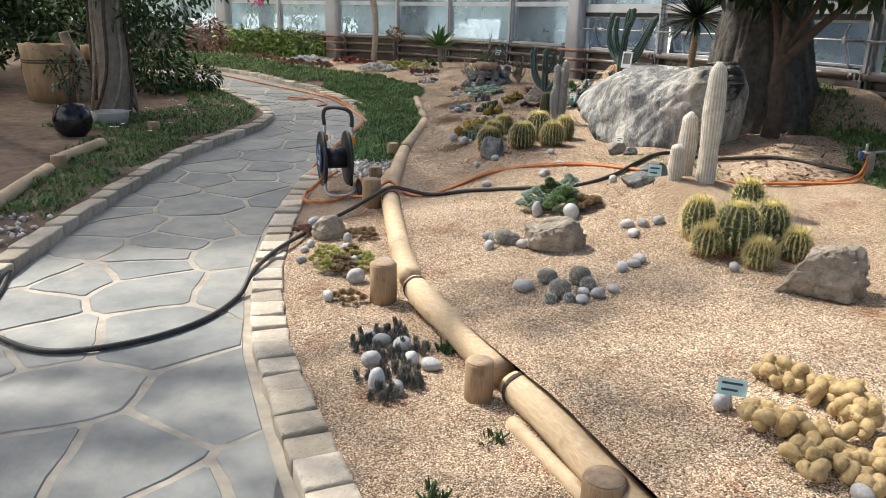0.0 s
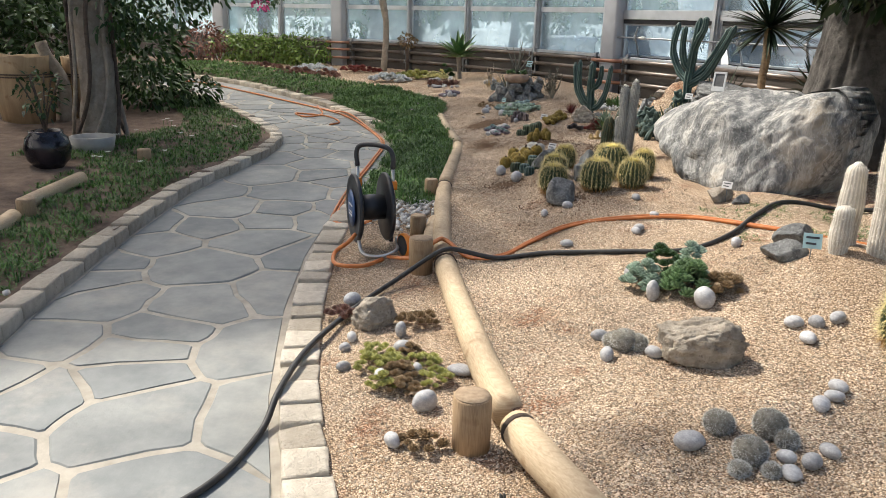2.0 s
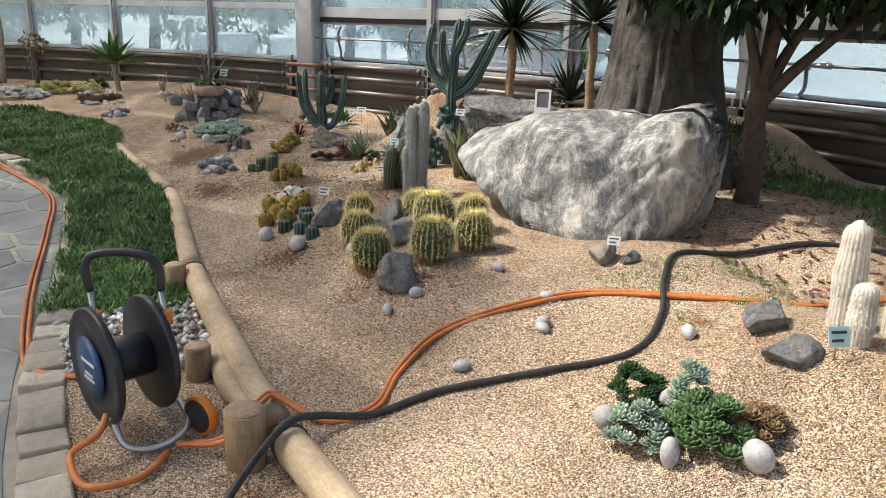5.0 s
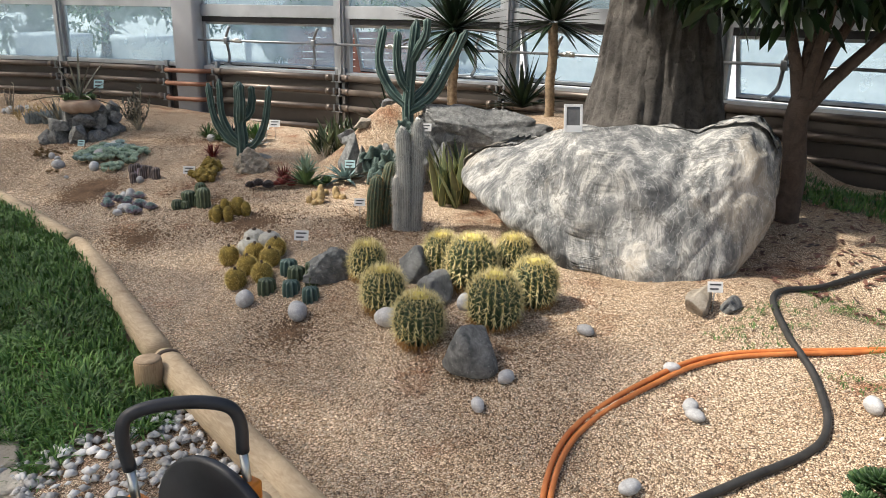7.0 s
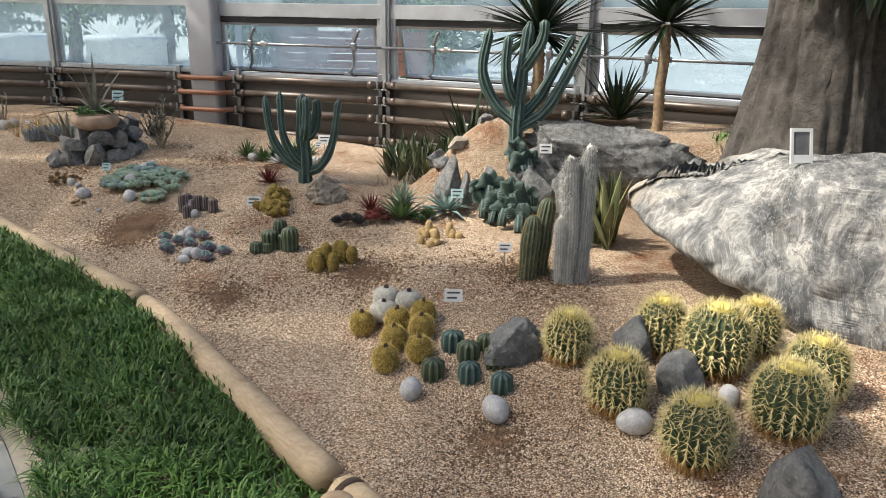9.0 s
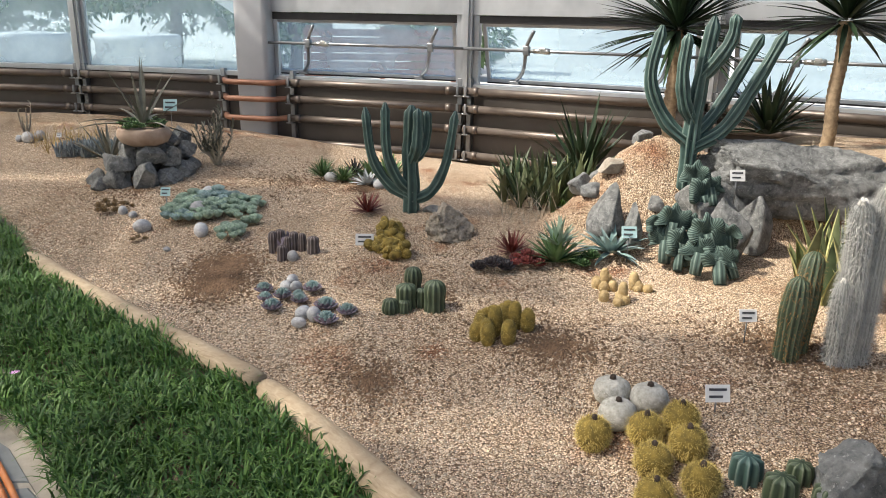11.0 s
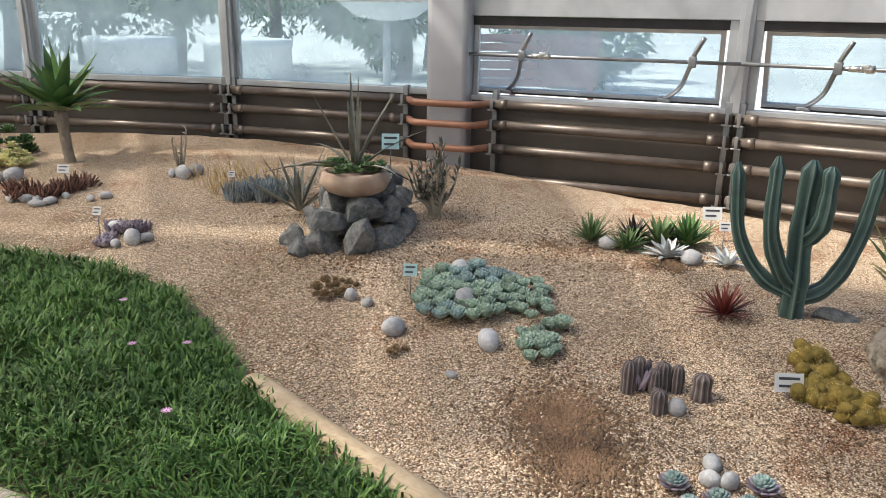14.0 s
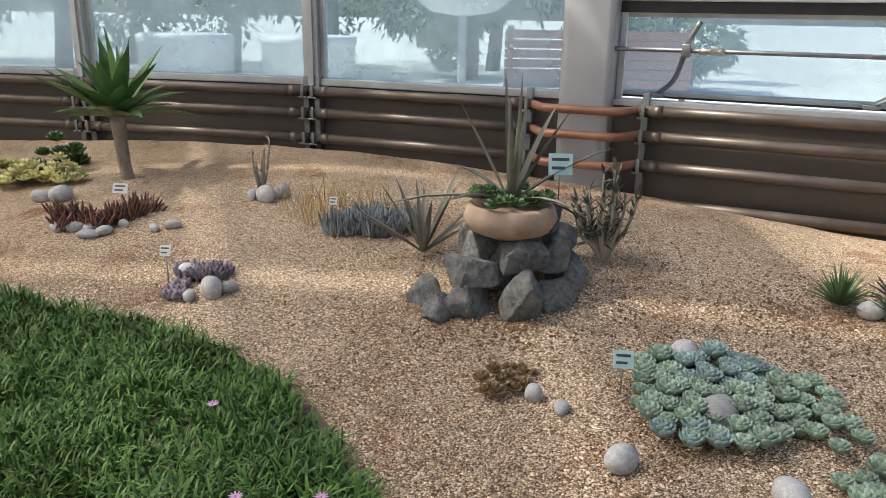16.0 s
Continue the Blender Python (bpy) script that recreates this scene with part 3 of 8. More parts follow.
def wall_x(y):
    return CENTRE.x + math.sqrt(max(RADIUS ** 2 - (y - CENTRE.y) ** 2, 0))


def step(v):
    v = min(max(v, 0.0), 1.0)
    return v * v * (3 - 2 * v)


def z_path(y):
    return -0.06 + 0.033 * max(y - 4, 0)


def z_bed(x, y):
    z = 0.06 + 0.16 * math.tanh(x / 1.3) + 0.027 * y + 0.24 * math.exp(-((x - 1.72) ** 2 + (y - 5.25) ** 2) / 0.4)
    z += 0.07 * math.exp(-((x - 1.35) ** 2 + (y - 10.9) ** 2) / 0.9) + 0.1 * min(max((y - 13.2) / 2.5, 0), 1)
    z += 0.12 * step((x - 2.2) / 0.8) * step((8.0 - y) / 1.0)
    # swell of gravel round the barrel cacti and the boulder's foot
    z += 0.10 * step((x - 0.05) / 0.6) * step((y - 5.7) / 1.0) * step((10.4 - y) / 1.5)
    z += 0.06 * math.exp(-((x - 1.8) ** 2 + (y - 6.6) ** 2) / 0.2)
    # raised terrace behind the big boulder and the slab
    z += 0.42 * step(((x - 2.25) * 0.77 + (y - 9.45) * 0.62) / 0.35) * step((10.6 - y) / 0.6) * step((y - 7.2) / 0.9)
    z += 0.22 * math.exp(-((x - 2.1) ** 2 + (y - 9.95) ** 2) / 0.14)
    # the bed falls away to the foot of the wall
    z -= 0.16 * step(1 - (wall_x(y) - x) / 0.9) * step((y - 10.2) / 1.0)
    return z


def z_strip(x, y):
    a, b = line_x(KERB_RIGHT, y) + 0.2, line_x(EDGE_LINE, y)
    f = step((x - a) / max(b - a, 0.1))
    lift = 0.045 + 0.045 * step((x - a) / 0.25) + 0.05 * f * step((y - 7.2) / 2.5)
    return z_path(y) + lift


def z_bank(x, y):
    a = line_x(KERB_LEFT, y) - 0.2
    return z_path(y) + 0.07 + 0.04 * min(max(a - x, 0), 3)


def land(x, y):
    if x > line_x(EDGE_LINE, y):
        return z_bed(x, y)
    if x > line_x(KERB_RIGHT, y):
        return z_strip(x, y)
    if x > line_x(KERB_LEFT, y):
        return z_path(y)
    return z_bank(x, y)


def sheet(name, mat, y0, y1, ny, nx, left, right, height, label, category, rough=0.0, grade=1.0):
    verts, faces = [], []
    for j in range(ny + 1):
        y = y0 + (y1 - y0) * j / ny
        a, b = left(y), right(y)
        for i in range(nx + 1):
            x = a + (b - a) * (i / nx) ** grade
            z = height(x, y)
            if rough:
                z += rough * (noise.noise(Vector((x * 2.3, y * 2.3, 3))) + 0.6 * noise.noise(Vector((x * 7, y * 7, 9))))
            verts.append((x, y, z))
    for j in range(ny):
        for i in range(nx):
            a = j * (nx + 1) + i
            faces.append((a, a + 1, a + nx + 2, a + nx + 1))
    ob = new(name, raw(name, verts, faces, mat, True))
    return tagged(ob, label, category, kind="structure")


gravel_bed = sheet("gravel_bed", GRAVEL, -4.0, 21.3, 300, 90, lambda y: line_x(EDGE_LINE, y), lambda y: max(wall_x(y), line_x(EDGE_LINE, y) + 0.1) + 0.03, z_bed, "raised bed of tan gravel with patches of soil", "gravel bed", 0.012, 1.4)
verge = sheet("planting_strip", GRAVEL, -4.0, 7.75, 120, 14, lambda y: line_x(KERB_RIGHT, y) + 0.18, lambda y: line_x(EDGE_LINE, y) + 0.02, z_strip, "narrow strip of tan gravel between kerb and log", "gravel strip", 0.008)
verge_soil = sheet("verge_soil", SOIL, 7.75, 21.3, 140, 14, lambda y: line_x(KERB_RIGHT, y) + 0.05, lambda y: line_x(EDGE_LINE, y) + 0.02, lambda x, y: z_strip(x, y) - 0.01, "dark soil under the verge grass", "soil", 0.01)
path_bed = sheet("path", MORTAR, -4.0, 18.7, 160, 12, lambda y: line_x(KERB_LEFT, y) - 0.04, lambda y: line_x(KERB_RIGHT, y) + 0.1, lambda x, y: z_path(y) - 0.0085, "pale mortar bed of the garden path", "path", 0.004)
bank = sheet("bank_soil", SOIL, -4.0, 21.3, 130, 60, lambda y: -18.0, lambda y: line_x(KERB_LEFT, y) - 0.06, z_bank, "brown soil bank beside the path", "soil", 0.03, 0.6)


# ground outside, one sheet round the greenhouse to the horizon, and the floor under it
def ring_sheet(name, radii, z, mat, label):
    verts, faces, n = [], [], 96
    for r in radii:
        verts += [(CENTRE.x + r * math.cos(2 * math.pi * k / n), CENTRE.y + r * math.sin(2 * math.pi * k / n), z) for k in range(n)]
    for i in range(len(radii) - 1):
        for k in range(n):
            faces.append((i * n + k, (i + 1) * n + k, (i + 1) * n + (k + 1) % n, i * n + (k + 1) % n))
    ob = new(name, raw(name, verts, faces, mat))
    return tagged(ob, label, "ground", kind="structure")


# pale paving instead of grass, so the view through the windows is brighter
ring_sheet("ground", [RADIUS + 0.05, 24, 40, 80, 200, 900], 0.3, OUT_GROUND, "pale paved ground outside the greenhouse")
ring_sheet("floor", [0.01, 8, RADIUS + 0.1], -0.5, SOIL, "soil floor under the greenhouse")

# ---- greenhouse wall ----
POSTS = [(4.62, 2.2), (4.86, 4.35), (4.92, 6.45), (4.66, 8.6), (4.16, 10.69), (3.45, 12.74), (2.43, 14.68), (1.32, 16.45), (0.03, 17.95), (-1.24, 19.4), (-2.95, 20.45), (-4.6, 21.5), (-6.3, 22.2)]
SILL, PIPE_Z = 1.13, (1.09, 0.93, 0.74, 0.5)


def frame_of(p, q):
    p, q = Vector((*p, 0)), Vector((*q, 0))
    u = (q - p).normalized()
    n = Vector((0, 0, 1)).cross(u)
    if (CENTRE - p).dot(n) < 0:
        n = -n
    m = Matrix((u, n, Vector((0, 0, 1)))).transposed().to_4x4()
    m.translation = p
    return m, (q - p).length


def slab(lo, hi, bevel=0.004):
    return box(bmesh.new(), lo, hi, None, bevel)


def low_wall(i, p, q):
    m, ln = frame_of(p, q)
    w = tagged(part(f"wall_{i}", slab((-0.035, -0.09, -0.4), (ln + 0.035, -0.03, SILL)), CLADDING, at=m, smooth=False), "low greenhouse wall of bronze-brown metal", "wall", kind="structure")
    # cladding sheet with rolled ribs
    bm = bmesh.new()
    prof = [(-0.03 + 0.014 * abs(math.sin(math.pi * (z - 0.1) / 0.2)) ** 0.4, z) for z in np.linspace(0.1, SILL - 0.02, 52)]
    a = [bm.verts.new((0.01, y + 0.004, z)) for y, z in prof]
    b = [bm.verts.new((ln - 0.01, y + 0.004, z)) for y, z in prof]
    for k in range(len(prof) - 1):
        bm.faces.new((a[k], b[k], b[k + 1], a[k + 1]))
    part("cladding", bm, CLADDING, w)
    return m, ln


def heating(i, p, q, m, ln, first, last):
    t = thing("heating_pipes", "stacked bronze heating pipes on brackets along the low wall", "heating pipe", "heating pipes along the wall", at=m)
    for z in PIPE_Z:
        bm = bmesh.new()
        tube(bm, [(first, 0.09, z), (ln * 0.5, 0.09, z), (ln - last, 0.09, z)], 0.036, 14)
        for x in (first + 0.12, ln - last - 0.12):
            tube(bm, [(x - 0.03, 0.09, z), (x + 0.03, 0.09, z)], 0.041, 14)
        part("pipe", bm, PIPE, t)
    for x in (first + 0.03, ln - last - 0.03):
        bm = bmesh.new()
        box(bm, (x - 0.022, -0.01, 0.45), (x + 0.022, 0.055, 1.2), None, 0.004)
        for z in PIPE_Z:
            box(bm, (x - 0.035, 0.03, z - 0.05), (x + 0.035, 0.135, z - 0.038), None, 0.003)
            box(bm, (x - 0.012, 0.125, z - 0.05), (x + 0.012, 0.137, z + 0.045), None, 0.003)
        part("bracket", bm, STEEL, t)


def pane(parent, name, lo, hi, m=None):
    bm = box(bmesh.new(), lo, hi)
    if m is not None:
        bmesh.ops.transform(bm, matrix=m, verts=bm.verts)
    ob = part(name, bm, GLASS, parent, smooth=False)
    ob.visible_shadow = False
    return ob


def fixed_window(i, m, ln):
    w = thing(f"window_{i}", "fixed greenhouse window in an aluminium frame", "window", kind="structure", at=m)
    for nm, lo, hi in (("window_sill", (0, -0.1, SILL), (ln, 0.03, SILL + 0.05)), ("transom", (0.05, -0.07, 1.86), (ln - 0.05, 0.0, 1.95)), ("top_rail", (0, -0.09, 3.3), (ln, 0.05, 3.45)), ("window_frame", (0.05, -0.06, SILL + 0.05), (0.09, -0.01, 3.3)), ("window_frame", (ln - 0.09, -0.06, SILL + 0.05), (ln - 0.05, -0.01, 3.3))):
        part(nm, slab(lo, hi), ALU, w, smooth=False)
    pane(w, "pane", (0.09, -0.045, SILL + 0.05), (ln - 0.09, -0.037, 1.86))
    pane(w, "pane", (0.09, -0.045, 1.95), (ln - 0.09, -0.037, 3.3))


def vent_window(i, m, ln):
    w = thing(f"window_{i}", "top-hung vent window propped open with curved stays", "window", kind="structure", at=m)
    for nm, lo, hi, mt in (("window_sill", (0, -0.1, SILL - 0.02), (ln, 0.03, SILL + 0.02), ALU), ("transom", (0.05, -0.09, 1.76), (ln - 0.05, 0.02, 1.90), ALU), ("gasket", (0.1, -0.07, 1.69), (ln - 0.1, -0.005, 1.757), RUBBER), ("top_rail", (0, -0.09, 3.3), (ln, 0.05, 3.45), ALU), ("window_frame", (0.05, -0.06, SILL + 0.02), (0.11, 0.0, 3.3), ALU), ("window_frame", (ln - 0.11, -0.06, SILL + 0.02), (ln - 0.05, 0.0, 3.3), ALU)):
        part(nm, slab(lo, hi), mt, w, smooth=False)
    pane(w, "pane", (0.11, -0.045, 1.9), (ln - 0.11, -0.037, 3.3))
    tilt = Matrix.Translation((0, -0.03, 1.70)) @ Matrix.Rotation(radians(-17), 4, "X")
    bm = bmesh.new()
    a, b, h = 0.13, ln - 0.13, 0.56
    for lo, hi in (((a, -0.02, -h), (b, 0.015, -h + 0.035)), ((a, -0.02, -0.035), (b, 0.015, 0)), ((a, -0.02, -h + 0.035), (a + 0.035, 0.015, -0.035)), ((b - 0.035, -0.02, -h + 0.035), (b, 0.015, -0.035))):
        box(bm, lo, hi, tilt, 0.003)
    sash = part("sash", bm, ALU, w, smooth=False)
    bm = box(bmesh.new(), (a + 0.035, -0.006, -h + 0.035), (b - 0.035, 0.0, -0.035))
    bmesh.ops.transform(bm, matrix=tilt, verts=bm.verts)
    g = part("pane", bm, GLASS, sash, smooth=False)
    g.visible_shadow = False
    for lo, hi in (((a, 0.008, -h - 0.008), (b, 0.018, -h + 0.006)),):
        part("rubber_seal", box(bmesh.new(), lo, hi, tilt, 0.002), RUBBER, w, smooth=False)
    # drive rod with couplings, and stays
    bm = bmesh.new()
    tube(bm, [(-0.02, 0.1, 1.47), (ln * 0.5, 0.1, 1.47), (ln + 0.02, 0.1, 1.47)], 0.014, 10)
    part("drive_rod", bm, STEEL, w)
    bm = bmesh.new()
    x = ln * 0.62
    tube(bm, [(x, 0.1, 1.47), (x + 0.05, 0.1, 1.47)], 0.026, 10)
    tube(bm, [(x + 0.06, 0.1, 1.47), (x + 0.15, 0.1, 1.47)], 0.021, 10)
    box(bm, (x + 0.03, 0.08, 1.45), (x + 0.08, 0.125, 1.50), None, 0.005)
    part("coupling", bm, CHROME, w)
    for x in (0.32, ln - 0.62):
        bm = bmesh.new()
        pts = smooth_line([(x - 0.06, 0.12, 1.64), (x, 0.11, 1.52), (x + 0.03, 0.06, 1.42), (x + 0.09, -0.05, 1.28), (x + 0.2, -0.16, 1.18)], 5)
        tube(bm, pts, 0.017, 8)
        box(bm, (x - 0.02, 0.075, 1.43), (x + 0.035, 0.125, 1.51), None, 0.008)
        box(bm, (x + 0.16, -0.19, 1.16), (x + 0.25, -0.13, 1.185), None, 0.004)
        part("stay", bm, STEEL, w)


def post(i, at_, m, big):
    if not big:
        bm = slab((-0.05, -0.1, SILL), (0.05, 0.05, 3.5), 0.006)
        box(bm, (-0.022, 0.05, SILL), (0.022, 0.075, 3.5), None, 0.004)
        return tagged(part(f"trim_post_{i}", bm, ALU, at=m, smooth=False), "aluminium mullion post between windows", "mullion", kind="structure")
    col = thing("column", "round-cornered grey steel column with copper pipe loops", "column", kind="structure", at=m)
    bm = box(bmesh.new(), (-0.17, -0.15, -0.4), (0.17, 0.17, 4.2), None, 0.05)
    part("shaft", bm, COLUMN, col)
    part("shaft_rail", slab((-0.215, -0.05, SILL), (-0.175, 0.0, 3.4)), ALU, col, smooth=False)
    for z in PIPE_Z:
        bm = bmesh.new()
        pts = [(-0.36, 0.09, z), (-0.33, 0.11, z), (-0.27, 0.22, z), (-0.24, 0.25, z), (-0.2, 0.262, z), (0.0, 0.265, z), (0.2, 0.262, z), (0.24, 0.25, z), (0.27, 0.22, z), (0.33, 0.11, z), (0.36, 0.09, z)]
        tube(bm, pts, 0.028, 12)
        part("copper_loop", bm, COPPER, col)
    bm = slab((-0.3, -0.1, -0.4), (0.34, 0.3, 0.5), 0.01)
    part("plinth", bm, CONCRETE, col, smooth=False)


BIG = {6, 10, 12}
for i in range(len(POSTS) - 1):
    p, q = POSTS[i], POSTS[i + 1]
    m, ln = low_wall(i + 1, p, q)
    heating(i, p, q, m, ln, 0.36 if i in BIG else 0.02, 0.36 if i + 1 in BIG else 0.02)
    (vent_window if i < 6 else fixed_window)(i + 1, m, ln)
    post(i + 1, p, m, i in BIG)
m, ln = frame_of(POSTS[-2], POSTS[-1])
post(len(POSTS), POSTS[-1], m @ Matrix.Translation((ln, 0, 0)), True)

# the rest of the round wall, plain, and the roof
angles = [math.atan2(p[1] - CENTRE.y, p[0] - CENTRE.x) for p in (POSTS[-1], POSTS[0])]
a0, a1 = angles[0], angles[1] + 2 * math.pi
steps = 40
for k in range(steps):
    p, q = [CENTRE + Vector((math.cos(a), math.sin(a), 0)) * RADIUS for a in (a0 + (a1 - a0) * k / steps, a0 + (a1 - a0) * (k + 1) / steps)]
    m, ln = frame_of(p[:2], q[:2])
    tagged(part(f"wall_{k + 20}", slab((0, -0.09, -0.5), (ln, -0.03, SILL)), CLADDING, at=m, smooth=False), "low greenhouse wall of bronze-brown metal", "wall", kind="structure")
    w = thing(f"window_{k + 20}", "fixed greenhouse window in an aluminium frame", "window", kind="structure", at=m)
    part("window_frame", slab((0, -0.1, SILL), (0.08, 0.03, 3.4)), ALU, w, smooth=False)
    part("top_rail", slab((0, -0.09, 3.3), (ln, 0.03, 3.45)), ALU, w, smooth=False)
    pane(w, "pane", (0.08, -0.045, SILL), (ln, -0.037, 3.3))

bm = bmesh.new()
NR = 56
for k in range(NR):
    a = 2 * math.pi * k / NR
    d = Vector((math.cos(a), math.sin(a), 0))
    pts = [CENTRE + d * (RADIUS * r) + Vector((0, 0, z)) for r, z in ((1.0, 3.4), (0.8, 5.2), (0.55, 6.6), (0.28, 7.4), (0.04, 7.6))]
    tube(bm, pts, 0.03, 6)
for r, z in ((0.9, 4.35), (0.8, 5.2), (0.68, 5.95), (0.55, 6.6), (0.42, 7.05), (0.28, 7.4)):
    pts = [CENTRE + Vector((math.cos(2 * math.pi * k / NR), math.sin(2 * math.pi * k / NR), 0)) * RADIUS * r + Vector((0, 0, z)) for k in range(NR + 1)]
    tube(bm, pts, 0.02, 6, False)
tagged(part("roof_frame", bm, ALU), "aluminium ribs of the glasshouse roof", "roof frame", kind="structure")

# unseen shade cloths added under the roof, left out where sun should reach the beds
random.seed(5)
verts, faces = [], []
NS = 56
for k in range(NS):
    deg = 360.0 * (k + 0.5) / NS
    for (r0, z0), (r1, z1) in (((0.985, 3.42), (0.9, 4.25)), ((0.895, 4.3), (0.8, 5.1)), ((0.795, 5.12), (0.68, 5.85)), ((0.675, 5.88), (0.622, 6.15)), ((0.618, 6.17), (0.55, 6.5)), ((0.545, 6.52), (0.28, 7.3)), ((0.28, 7.3), (0.02, 7.5))):
        b0 = 2 * math.pi * (k + 0.02) / NS
        b1 = 2 * math.pi * (k + 0.98) / NS
        if (26 < deg < 33 and r0 > 0.8) or deg > 300 or deg < (26 if r0 > 0.7 else 17 if r0 > 0.65 else 10) or (random.random() < 0.04 and not 20 < deg < 64):
            continue
        if random.random() < 0.15 and not 20 < deg < 64:
            b1 = b0 + (b1 - b0) * random.uniform(0.6, 0.9)
        o = len(verts)
        for r, z, b in ((r0, z0, b0), (r0, z0, b1), (r1, z1, b1), (r1, z1, b0)):
            verts.append((CENTRE.x + RADIUS * r * math.cos(b), CENTRE.y + RADIUS * r * math.sin(b), z - 0.1))
        faces.append((o, o + 1, o + 2, o + 3))
tagged(new("ceiling", raw("added_shade_cloth", verts, faces, CLOTH)), "unseen white cloth added under the roof to shape the sun patches", "shade cloth", kind="structure")


# ---- kerbs, logs, posts ----
def at_land(x, y, dz=0.0, rz=0.0, s=(1, 1, 1), rx=0.0, ry=0.0):
    return pose(x, y, land(x, y) + dz, rx, ry, rz) @ Matrix.Diagonal((*s, 1))


def along(line, gap, offset):
    pts = smooth_line([(x, y, 0) for x, y in line], 12)
    run, out, k = 0.0, [], 0
    want = gap * 0.5
    for a, b in zip(pts, pts[1:]):
        ln = (b - a).length
        while run + ln >= want:
            p = a.lerp(b, (want - run) / ln)
            d = (b - a).normalized()
            out.append((p + Vector((d.y, -d.x, 0)) * offset, math.degrees(math.atan2(d.y, d.x))))
            want += gap
        run += ln
    return out


LOG_CUTS = [(1.35, 3.02), (3.05, 4.17), (4.2, 6.2), (6.23, 8.22), (8.25, 10.2), (10.23, 12.45)]
fine_log = smooth_line([(x, y, 0) for x, y in LOG_LINE], 10)
for j, (a, b) in enumerate(LOG_CUTS):
    pts = [p for p in fine_log if a <= p.y <= b]
    lg = thing("edging_log", "peeled pale wooden log lying along the bed edge", "log", "logs edging the gravel bed")
    bm = bmesh.new()
    r = (0.078, 0.075, 0.074, 0.07, 0.066, 0.064)[j]
    line = [Vector((p.x, p.y, 0.19 + 0.025 * (p.y - 4) - r + 0.008 * noise.noise(Vector((p.y * 2, 0, 0))))) for p in pts]
    n = len(line)
    tube(bm, line, [r * (1.0 if 0 < k < n - 1 else 0.9) for k in range(n)], 16, True, 0.09, seed=j)
    part("trunk", bm, LOGWOOD, lg)
    if j < 4:
        bm = bmesh.new()
        d = (line[-1] - line[-2]).normalized()
        tube(bm, [line[-1] - d * 0.06, line[-1] - d * 0.035], r * 1.03, 16)
        part("wire_tie", bm, BARKTHIN, lg, "dark wire tie")
# second log lying below, and the far edging
for pts, r in (([(0.66, 1.85, 0.03), (0.52, 2.25, 0.03), (0.3, 2.75, 0.04)], 0.032), ([(-0.52, 6.35, 0.16), (-0.55, 6.7, 0.17), (-0.52, 7.1, 0.19)], 0.05), ([(-1.3, 15.3, 0.44), (-2.3, 16.35, 0.46), (-3.5, 17.5, 0.48), (-4.8, 18.8, 0.52)], 0.055), ([(-3.42, 5.2, 0.12), (-3.62, 6.2, 0.14), (-3.72, 7.0, 0.17)], 0.06), ([(-3.8, 7.3, 0.19), (-3.75, 8.2, 0.22)], 0.06)):
    bm = bmesh.new()
    tube(bm, smooth_line(pts, 8), r, 14, True, 0.1)
    tagged(part("low_log", bm, LOGWOOD), "short weathered log half sunk beside the bed", "log")


def post_stub(x, y, w, h, label="sawn round timber post stub holding the edging log"):
    t = thing("timber_post", label, "post", "posts along the log", at=at_land(x, y, -0.03))
    bm = bmesh.new()
    h += 0.04
    lathe(bm, [(w * 0.5, 0), (w * 0.505, h * 0.5), (w * 0.5, h - 0.006), (w * 0.47, h)], 20, wobble=0.02)
    part("stake", bm, POSTWOOD, t)
    bm = bmesh.new()
    lathe(bm, [(w * 0.465, h), (w * 0.46, h + 0.004), (w * 0.2, h + 0.005), (0.002, h + 0.005)], 20)
    part("sawn_top", bm, ENDGRAIN, t)


for row in ((0.56, 2.2, 0.15, 0.12), (0.17, 2.97, 0.125, 0.17), (-0.34, 4.12, 0.155, 0.22), (-0.6, 6.12, 0.155, 0.22), (-0.64, 6.88, 0.12, 0.15), (-0.56, 8.06, 0.12, 0.13), (-3.7, 7.15, 0.14, 0.12), (-3.55, 9.2, 0.14, 0.1)):
    post_stub(*row)


# ---- boulder, trees, rocks ----
def lerp_list(v, xs, ys):
    return float(np.interp(v, xs, ys))


